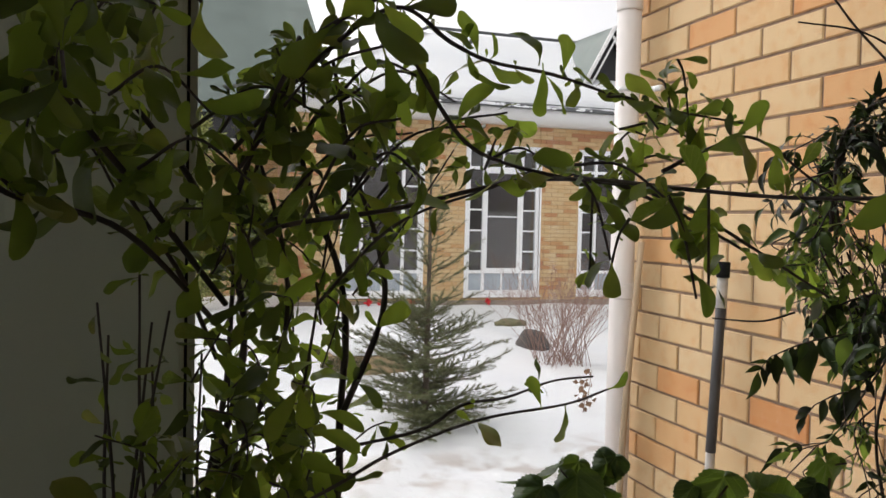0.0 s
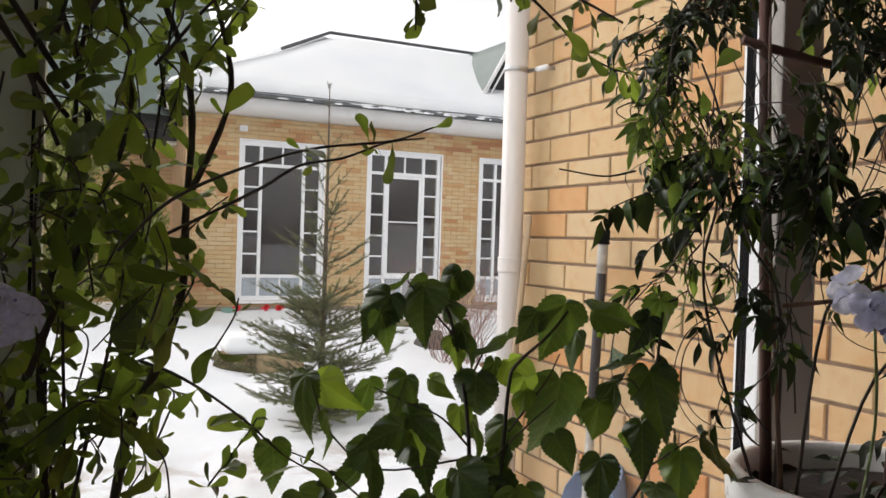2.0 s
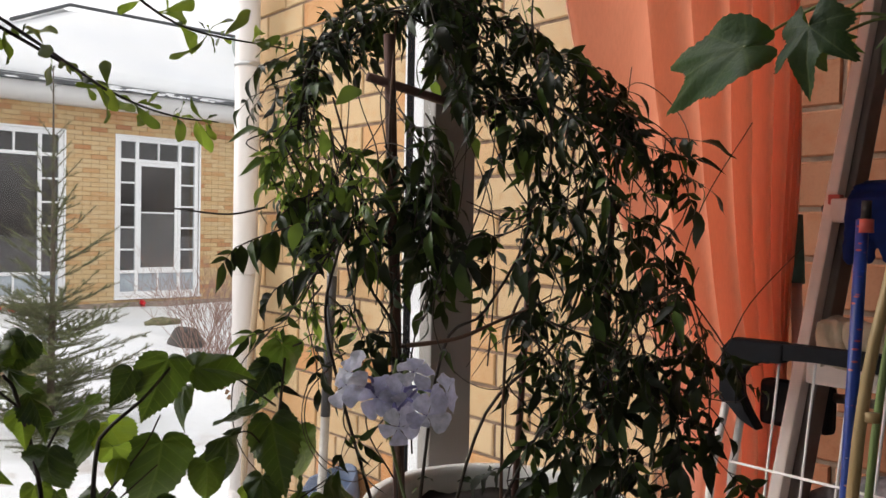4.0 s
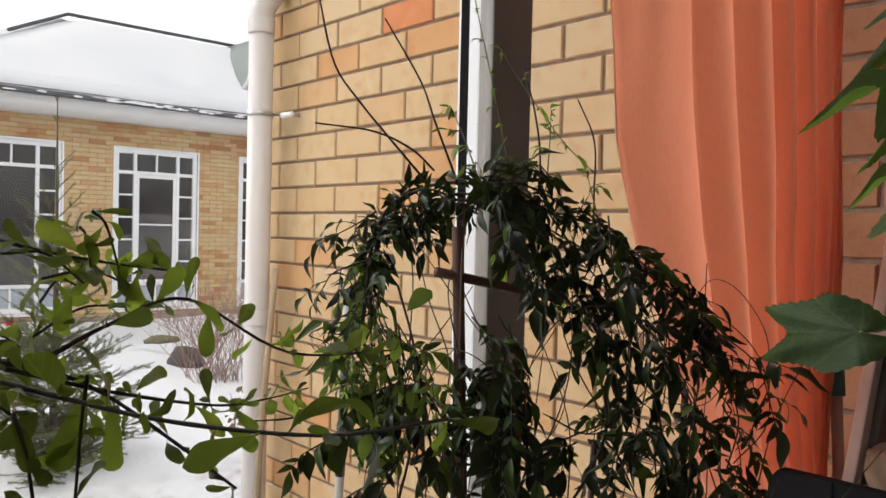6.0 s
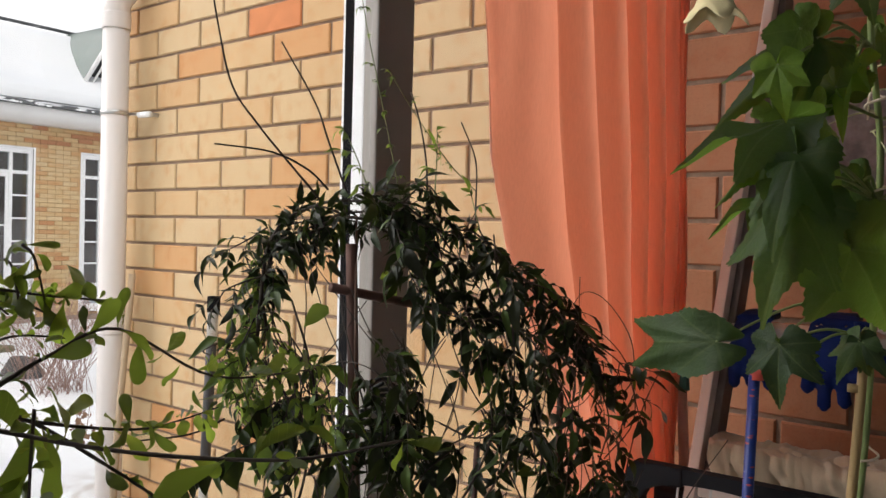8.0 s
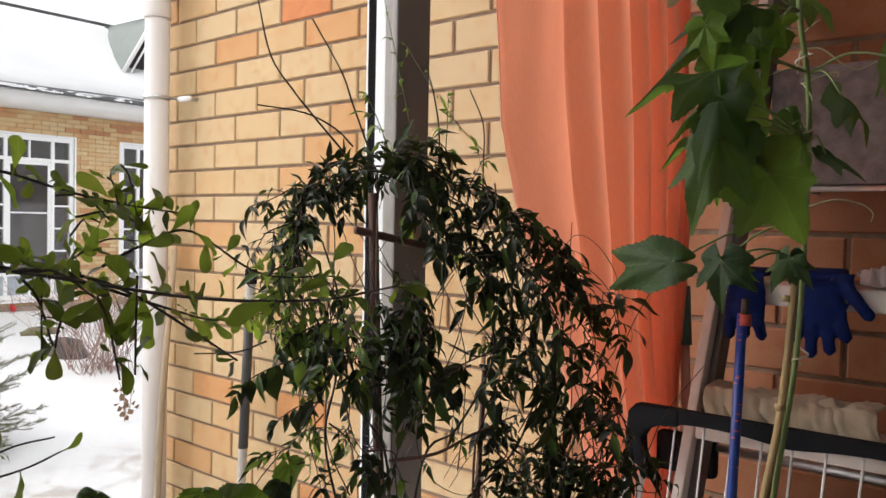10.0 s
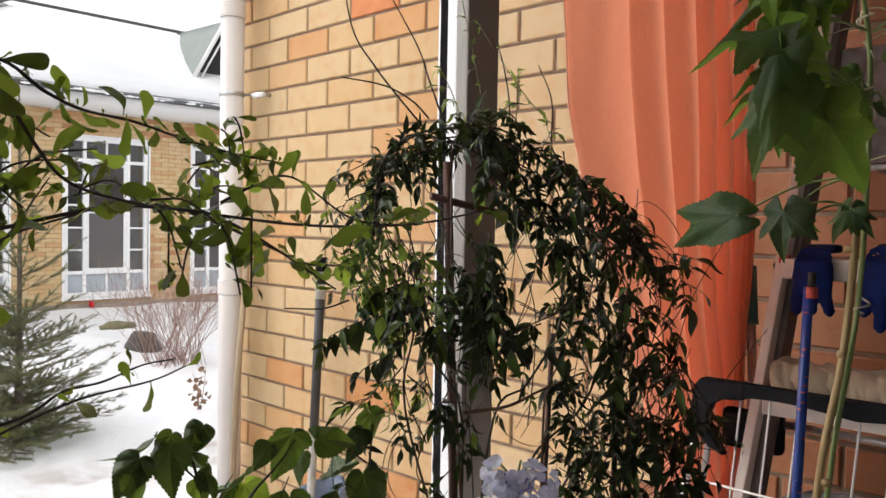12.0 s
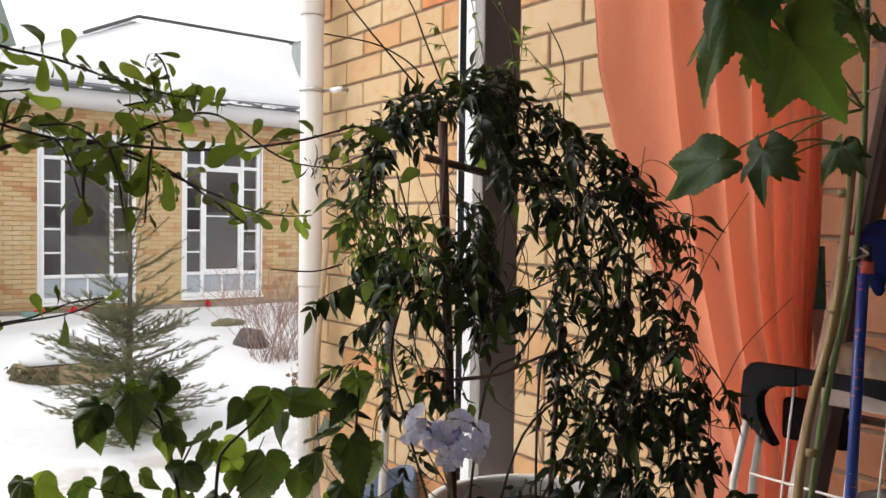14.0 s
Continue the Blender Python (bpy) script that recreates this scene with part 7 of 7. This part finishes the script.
MA_SHAPES = [palm("mallow_leaf", MA_LEAF, HEART_EDGE, k, 0.045, w, c, f, (0.0, 0.85, 1.7)) for k, w, c, f in ((1, 0.06, 0.35, 0.10), (2, 0.10, 0.6, 0.2), (3, 0.08, 0.25, 0.3), (4, 0.05, 0.8, 0.15))]
PALE = leaf_material("pale_mallow_leaf", [(0.0, (0.09, 0.16, 0.02)), (1.0, (0.17, 0.24, 0.03))], False, 0.5, 0.45, (0.36, 0.50, 0.05), 0.3)
PALE_SHAPES = [palm("mallow_leaf", PALE, HEART_EDGE, 7, 0.035, 0.08, 0.3, 0.15, (0.0, 0.85, 1.7))]
mallow = thing("mallow_plant", (-1.40, -1.96, 0.835), "mallow plant with toothed heart-shaped green leaves", "plant")
potted(mallow, 0.085, 0.15, POT_DARK)
rng = random.Random(5)
mf = Foliage(mallow, MA_SHAPES, MA_LEAF)
pf = Foliage(mallow, PALE_SHAPES, PALE)
MALLOW_STEMS = [
    [(-1.40, 0.95), (-1.391, 1.129), (-1.410, 1.227), (-1.420, 1.247)], [(-1.39, 0.95), (-1.359, 1.095), (-1.353, 1.174), (-1.345, 1.194), (-1.315, 1.217), (-1.293, 1.240)],
    [(-1.352, 1.134), (-1.315, 1.176), (-1.301, 1.201)], [(-1.391, 1.124), (-1.418, 1.151), (-1.446, 1.164), (-1.482, 1.181)], [(-1.393, 1.114), (-1.472, 1.112), (-1.515, 1.145), (-1.532, 1.186)],
    [(-1.37, 0.95), (-1.202, 1.071), (-1.191, 1.160), (-1.183, 1.238)], [(-1.191, 1.137), (-1.218, 1.173), (-1.243, 1.170)], [(-1.196, 1.087), (-1.155, 1.105), (-1.134, 1.114)],
    [(-1.394, 1.178), (-1.379, 1.206), (-1.369, 1.218)], [(-1.405, 1.217), (-1.434, 1.247), (-1.453, 1.267)], [(-1.192, 1.194), (-1.232, 1.224), (-1.263, 1.241)],
    [(-1.382, 1.098), (-1.346, 1.128), (-1.303, 1.159)], [(-1.40, 1.00), (-1.507, 1.108), (-1.562, 1.140)],
]
for k, pts in enumerate(MALLOW_STEMS):
    r = 0.0022 if pts[0][1] < 1.0 else 0.0011
    tube("stem", [(x, -1.955 if z < 1.0 else -1.93, z) for x, z in pts], r, r * 0.55, STEM_DARK, mallow, 6)


def heart(x, z, tx, tz, pale=False, y=-1.928):
    """One leaf hanging from its stalk's end towards its tip."""
    d = Vector((tx - x, rng.gauss(-0.004, 0.014), tz - z))
    l = max(0.026, d.length) * rng.uniform(1.0, 1.2)
    n = Vector((rng.gauss(-0.35, 0.55), -0.65, 0.55 + rng.gauss(0, 0.4)))
    (pf if pale else mf).put((x, y + rng.gauss(0, 0.012), z), d, n, (l * rng.uniform(0.9, 1.15), l, l), 0 if pale else None, rng)


# (stalk end, tip) of the leaves, upper tiers first
UPPER = [
    (-1.440, 1.262, -1.452, 1.225), (-1.415, 1.250, -1.402, 1.215), (-1.480, 1.243, -1.468, 1.212), (-1.412, 1.270, -1.382, 1.262),
    (-1.470, 1.256, -1.492, 1.227), (-1.453, 1.271, -1.470, 1.235), (-1.427, 1.266, -1.445, 1.234), (-1.406, 1.275, -1.420, 1.242), (-1.369, 1.222, -1.374, 1.172), (-1.400, 1.227, -1.385, 1.200),
    (-1.293, 1.246, -1.309, 1.198), (-1.280, 1.241, -1.226, 1.237), (-1.322, 1.238, -1.337, 1.210), (-1.183, 1.250, -1.178, 1.184), (-1.200, 1.233, -1.219, 1.203), (-1.275, 1.220, -1.292, 1.190),
]
MIDDLE = [
    (-1.300, 1.178, -1.308, 1.118), (-1.243, 1.174, -1.229, 1.119), (-1.392, 1.187, -1.391, 1.137), (-1.451, 1.188, -1.464, 1.160), (-1.484, 1.186, -1.488, 1.153), (-1.532, 1.190, -1.549, 1.156),
    (-1.520, 1.161, -1.515, 1.132), (-1.442, 1.152, -1.422, 1.132), (-1.456, 1.147, -1.486, 1.150), (-1.231, 1.191, -1.198, 1.162), (-1.191, 1.137, -1.149, 1.133), (-1.345, 1.190, -1.348, 1.155),
]
LOWER = [
    (-1.344, 1.138, -1.362, 1.106), (-1.352, 1.124, -1.335, 1.100), (-1.305, 1.128, -1.296, 1.100), (-1.134, 1.114, -1.092, 1.060), (-1.155, 1.099, -1.168, 1.048), (-1.383, 1.113, -1.372, 1.082),
    (-1.403, 1.106, -1.397, 1.080), (-1.562, 1.142, -1.560, 1.115), (-1.484, 1.132, -1.477, 1.102), (-1.250, 1.100, -1.262, 1.060), (-1.430, 1.080, -1.445, 1.040), (-1.330, 1.080, -1.320, 1.035),
    (-1.150, 1.150, -1.112, 1.095), (-1.196, 1.180, -1.201, 1.130), (-1.205, 1.130, -1.213, 1.085),
]
for leaf in UPPER + MIDDLE + LOWER:
    heart(*leaf)
for leaf in ((-1.264, 1.156, -1.260, 1.118), (-1.342, 1.183, -1.336, 1.158), (-1.520, 1.185, -1.501, 1.168), (-1.451, 1.144, -1.441, 1.121), (-1.216, 1.118, -1.209, 1.100), (-1.433, 1.186, -1.426, 1.176), (-1.257, 1.220, -1.263, 1.241)):
    heart(*leaf, True)
# smaller leaves behind and below
for _ in range(30):
    x, z = rng.uniform(-1.55, -1.16), rng.uniform(0.99, 1.12)
    heart(x, z, x + rng.uniform(-0.025, 0.025), z - rng.uniform(0.02, 0.05), rng.random() < 0.15, -1.93)
for _ in range(10):
    x, z = rng.uniform(-1.46, -1.24), rng.uniform(1.13, 1.22)
    heart(x, z, x + rng.uniform(-0.02, 0.02), z - rng.uniform(0.015, 0.03), rng.random() < 0.3, -1.91)
mf.done(rng)
pf.done(rng)

# -- vine with maple-shaped leaves climbing canes --
VI_STOPS = [(0.0, (0.020, 0.040, 0.018)), (0.35, (0.038, 0.074, 0.024)), (0.65, (0.082, 0.145, 0.034)), (1.0, (0.15, 0.235, 0.045))]
VI_LEAF = leaf_material("maple_shaped_leaf", VI_STOPS, False, 0.5, 0.36, (0.24, 0.42, 0.05), 0.28, (0.84, 1.76))
VI_DARK = leaf_material("dark_maple_shaped_leaf", [(0.0, (0.022, 0.045, 0.018)), (1.0, (0.038, 0.074, 0.024))], False, 0.55, 0.25, (0.20, 0.36, 0.05), 0.28, (0.84, 1.76))
VI_SHAPES = [palm("maple_shaped_leaf", VI_DARK if e is FORK_EDGE else VI_LEAF, e, k, 0.03, w, c, f, (0.0, 0.9, 1.85)) for e, k, w, c, f in ((MAPLE_EDGE, 1, 0.12, 0.35, 0.015), (BROAD_EDGE, 2, 0.13, 0.55, 0.012), (MAPLE_EDGE, 3, 0.16, 0.6, 0.02), (FORK_EDGE, 4, 0.10, 0.25, 0.02), (BROAD_EDGE, 6, 0.18, 0.30, 0.01))]
VI_FRESH = leaf_material("fresh_maple_leaf", [(0.0, (0.10, 0.20, 0.02)), (1.0, (0.16, 0.27, 0.03))], False, 0.5, 0.4, (0.34, 0.55, 0.05), 0.3, (0.84,))
VI_FRESH_SHAPE = palm("maple_shaped_leaf", VI_FRESH, BROAD_EDGE, 5, 0.012, 0.06, 0.3, 0.16, (0.0, 0.9))
vine = thing("passion_vine", (-1.04, -2.40, 0.835), "climbing vine with maple-shaped leaves on bamboo canes", "plant")
potted(vine, 0.09, 0.16, POT_DARK)
rng = random.Random(8)
tube("cane", [(-1.075, -2.385, 0.95), (-1.047, -2.388, 1.234), (-1.011, -2.395, 1.363), (-0.998, -2.40, 1.49)], 0.0038, 0.0035, CANE, vine, 9)
for z, x in ((1.363, -1.011), (1.25, -1.043), (1.46, -1.001)):
    tube("cane_node", [(x, -2.394, z - 0.003), (x + 0.0005, -2.394, z + 0.003)], 0.0047, 0.0047, CANE, vine, 9, curved=False)
tube("main_stem", [(-1.06, -2.39, 0.95), (-1.035, -2.393, 1.232), (-0.995, -2.40, 1.391), (-0.987, -2.403, 1.501), (-0.998, -2.406, 1.634), (-1.017, -2.401, 1.711), (-1.026, -2.399, 1.80), (-1.02, -2.39, 1.95)], 0.0027, 0.0022, STEM_GREEN, vine, 8)
vf = Foliage(vine, VI_SHAPES, VI_LEAF)


def maple(base, tip, shape, root, wide=1.0, tilt=(-0.85, -0.25, 0.45)):
    """A leaf with its stalk from the main stem; tip gives direction and size."""
    b, t = Vector(base) + Vector((-0.008, 0.010, 0)), Vector(tip) + Vector((-0.008, 0.012, 0))
    d = t - b
    tube("stalk", [root, (Vector(root) + b) / 2 + Vector((0, 0, 0.010)), b], 0.0012, 0.0010, STEM_GREEN, vine, 5)
    n = Vector(tilt) + Vector((rng.gauss(0, 0.2), rng.gauss(0, 0.4), rng.gauss(0, 0.32)))
    l = d.length * 0.82
    if shape is None:
        part("leaf", VI_FRESH_SHAPE, vine, m=aim(b - vine.location, d, n, (l * wide, l, l)))
    else:
        vf.put(b, d, n, (l * wide * 0.84, l * 0.97, l), shape, rng)


S1, S2, S3, S4, S5 = (-1.017, -2.401, 1.711), (-0.999, -2.406, 1.66), (-0.996, -2.405, 1.60), (-0.988, -2.403, 1.53), (-0.987, -2.403, 1.495)
maple((-1.130, -2.386, 1.643), (-1.165, -2.302, 1.621), 0, S2, 0.8)
maple((-1.149, -2.385, 1.674), (-1.156, -2.394, 1.634), None, S1, 0.85)
maple((-1.100, -2.395, 1.699), (-1.169, -2.354, 1.651), 2, S1, 0.72)
maple((-1.118, -2.389, 1.702), (-1.094, -2.401, 1.651), 1, S1, 0.95)
maple((-1.060, -2.410, 1.685), (-1.102, -2.401, 1.635), None, S1, 0.55)
maple((-1.095, -2.373, 1.629), (-1.114, -2.317, 1.600), 2, S3, 0.52)
maple((-1.148, -2.397, 1.619), (-1.196, -2.386, 1.560), 1, S3, 0.85)
maple((-1.097, -2.372, 1.601), (-1.115, -2.317, 1.571), 0, S3, 0.52)
maple((-1.148, -2.398, 1.589), (-1.197, -2.387, 1.516), 1, S3, 0.95)
maple((-1.142, -2.396, 1.603), (-1.094, -2.444, 1.561), 4, S3, 0.7)
maple((-1.085, -2.384, 1.647), (-1.050, -2.426, 1.582), 1, S2, 1.0)
maple((-1.109, -2.421, 1.564), (-1.066, -2.464, 1.490), 1, S4, 1.05)
maple((-1.011, -2.409, 1.614), (-0.994, -2.440, 1.562), 1, S3, 0.75)
maple((-1.004, -2.446, 1.636), (-1.050, -2.503, 1.604), 1, S2, 0.28)
maple((-0.997, -2.433, 1.588), (-1.000, -2.476, 1.564), 1, S3, 0.3)
maple((-1.000, -2.416, 1.722), (-0.990, -2.448, 1.689), 0, S1, 0.9)
maple((-1.021, -2.486, 1.661), (-1.052, -2.490, 1.611), 1, S2, 0.7)
maple((-1.084, -2.374, 1.560), (-1.097, -2.377, 1.538), None, S4, 0.8)
maple((-1.087, -2.366, 1.658), (-1.072, -2.384, 1.626), 2, S2, 1.0)
maple((-1.069, -2.401, 1.672), (-1.074, -2.374, 1.728), 0, S1, 0.9)
maple((-1.04, -2.316, 1.490), (-1.022, -2.190, 1.476), 3, S4, 0.66, (-0.9, -0.35, 0.1))
maple((-1.05, -2.365, 1.494), (-1.06, -2.366, 1.436), 0, S5, 1.15)
maple((-1.01, -2.409, 1.497), (-1.03, -2.395, 1.465), 1, S5)
maple((-1.01, -2.412, 1.496), (-1.02, -2.438, 1.471), 1, S5, 0.9)
maple((-1.04, -2.377, 1.487), (-1.04, -2.399, 1.473), 1, S5, 0.7)
maple((-1.022, -2.352, 1.489), (-1.022, -2.392, 1.484), 1, S4, 0.8)
maple((-1.06, -2.41, 1.755), (-1.07, -2.43, 1.710), 1, (-1.024, -2.40, 1.77), 1.1)
vf.done(rng)
# pale curling tendrils
for pts in ([(-0.998, -2.398, 1.682), (-0.995, -2.414, 1.681), (-0.987, -2.429, 1.668), (-0.983, -2.441, 1.662), (-0.977, -2.453, 1.668), (-0.973, -2.463, 1.672)],
            [(-0.999, -2.399, 1.651), (-0.994, -2.417, 1.658), (-0.991, -2.426, 1.660), (-0.995, -2.428, 1.655), (-1.003, -2.424, 1.656)],
            [(-0.998, -2.400, 1.652), (-1.002, -2.408, 1.641), (-1.005, -2.411, 1.634)],
            [(-0.999, -2.400, 1.624), (-1.012, -2.398, 1.626), (-1.020, -2.394, 1.624)],
            [(-0.998, -2.402, 1.587), (-1.003, -2.409, 1.591), (-1.005, -2.413, 1.586), (-1.009, -2.415, 1.579)],
            [(-1.001, -2.395, 1.694), (-1.018, -2.388, 1.687), (-1.033, -2.377, 1.680)],
            [(-0.997, -2.398, 1.696), (-0.999, -2.408, 1.703), (-0.999, -2.414, 1.706)],
            [(-1.001, -2.394, 1.700), (-1.019, -2.385, 1.699), (-1.028, -2.381, 1.704)],
            [(-0.998, -2.398, 1.666), (-1.016, -2.390, 1.662), (-1.033, -2.378, 1.654)],
            [(-0.995, -2.408, 1.543), (-0.988, -2.428, 1.549), (-0.978, -2.445, 1.546), (-0.976, -2.455, 1.538), (-0.981, -2.455, 1.530)]):
    tube("tendril", pts, 0.0008, 0.0004, STEM_PALE, vine, 5)
TWINE = plain("pale_twine", (0.55, 0.48, 0.36), 0.9, 0, 0.2, 60)
for x, z in ((-1.000, 1.60), (-1.006, 1.665), (-0.99, 1.40)):
    pts = [Vector((x + 0.007 * math.cos(t), -2.403 + 0.007 * math.sin(t), z + 0.002 * t)) for t in (0, 1.2, 2.4, 3.6, 4.8, 6.0, 7.0)]
    tube("twine", pts + [pts[-1] + Vector((-0.006, 0.0, -0.02))], 0.0011, 0.0009, TWINE, vine, 5)

# cream trumpet flower hanging into view from above
CREAM = leaf_material("cream_petal", [(0.0, (0.66, 0.58, 0.30)), (1.0, (0.74, 0.68, 0.42))], False, 0.6, 0.35, (0.72, 0.66, 0.36))
trumpet = thing("trumpet_flower", (-0.80, -2.21, 1.887), "cream trumpet flower hanging downwards", "flower")
cols, prof_t = 30, [(0.008, 0.0), (0.010, -0.03), (0.015, -0.052), (0.022, -0.070), (0.031, -0.080)]
verts, faces = [], []
for j, (r, z) in enumerate(prof_t):
    for k in range(cols):
        a = 2 * math.pi * k / cols
        flare = 1 + (0.16 * math.cos(5 * a) * (j / 4) ** 2) + 0.04 * math.sin(11 * a) * (j / 4)
        verts.append((r * flare * math.cos(a), r * flare * math.sin(a), z - 0.008 * math.cos(5 * a) * (j / 4) ** 2))
for j in range(len(prof_t) - 1):
    for k in range(cols):
        a, b = j * cols + k, j * cols + (k + 1) % cols
        faces.append((a, b, b + cols, a + cols))
bell = part("bell", mesh_of("bell", verts, faces, CREAM, True), trumpet)
bell.modifiers.new("thick", "SOLIDIFY").thickness = 0.001
tube("calyx", [(-0.80, -2.21, 1.95), (-0.80, -2.21, 1.92), (-0.80, -2.21, 1.885)], 0.007, 0.011, STEM_GREEN, trumpet, 10)
tube("flower_stalk", [(-0.80, -2.21, 1.95), (-0.85, -2.26, 2.0), (-0.95, -2.34, 2.0), (-1.02, -2.39, 1.95)], 0.0025, 0.003, STEM_GREEN, trumpet, 6)


# ---- bricks last ----
full = brick_mesh("brick", LONG - 0.010, COURSE - 0.010, 0.05, BRICK)
half = brick_mesh("half_brick", LONG / 2 - 0.010, COURSE - 0.010, 0.05, BRICK)
burnt = brick_mesh("burnt_brick", LONG - 0.010, COURSE - 0.010, 0.05, RED_BRICK)
rng = random.Random(11)
rest, rest_in = Heap(), Heap()
inner = brick_mesh("inner_brick", LONG - 0.010, COURSE - 0.010, 0.05, SHADED_BRICK)
singles = 0
for y, z, is_half, r, k in brick_rows():
    m = Matrix.Translation((rng.uniform(-0.0012, 0.0012), y, z)) @ Euler((rng.uniform(-0.004, 0.004), 0, 0)).to_matrix().to_4x4()
    me = half if is_half else full
    if abs(z - (TOP - COURSE * -0.5)) < 0.01 and abs(y + 0.52) < 0.02:
        me = burnt
    # room-side bricks carry the dim orange light in a redder, darker tone
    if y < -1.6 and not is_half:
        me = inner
    if -2.5 < y and 0.42 < z < 2.42 and singles < 300:
        singles += 1
        part("brick", me, wall_east, m=m)
    else:
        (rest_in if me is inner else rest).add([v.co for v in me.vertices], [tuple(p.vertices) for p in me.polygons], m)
tagged(part("brickwork", rest.mesh("brickwork", BRICK_MANY), wall_east), kind="stuff")
tagged(part("inner_brickwork", rest_in.mesh("inner_brickwork", SHADED_BRICK_MANY), wall_east, "bricks inside the room, toned red-brown for its dim light"), kind="stuff")

far = Heap()
made = 0
for x0, x1, z in facade_bricks():
    y = FRONT + rng.uniform(-0.0015, 0.0015)
    v, f = small_brick(x0, x1, z - FINE / 2 + 0.004, z + FINE / 2 - 0.004, y)
    if x0 > 2.2 and x1 < 5.5 and 0.9 < z < 2.9 and made < 290:
        made += 1
        part("brick", mesh_of("brick", v, f, FACADE_ONE), house)
    else:
        far.add(v, f)
tagged(part("brickwork", far.mesh("brickwork", FACADE), house), kind="stuff")
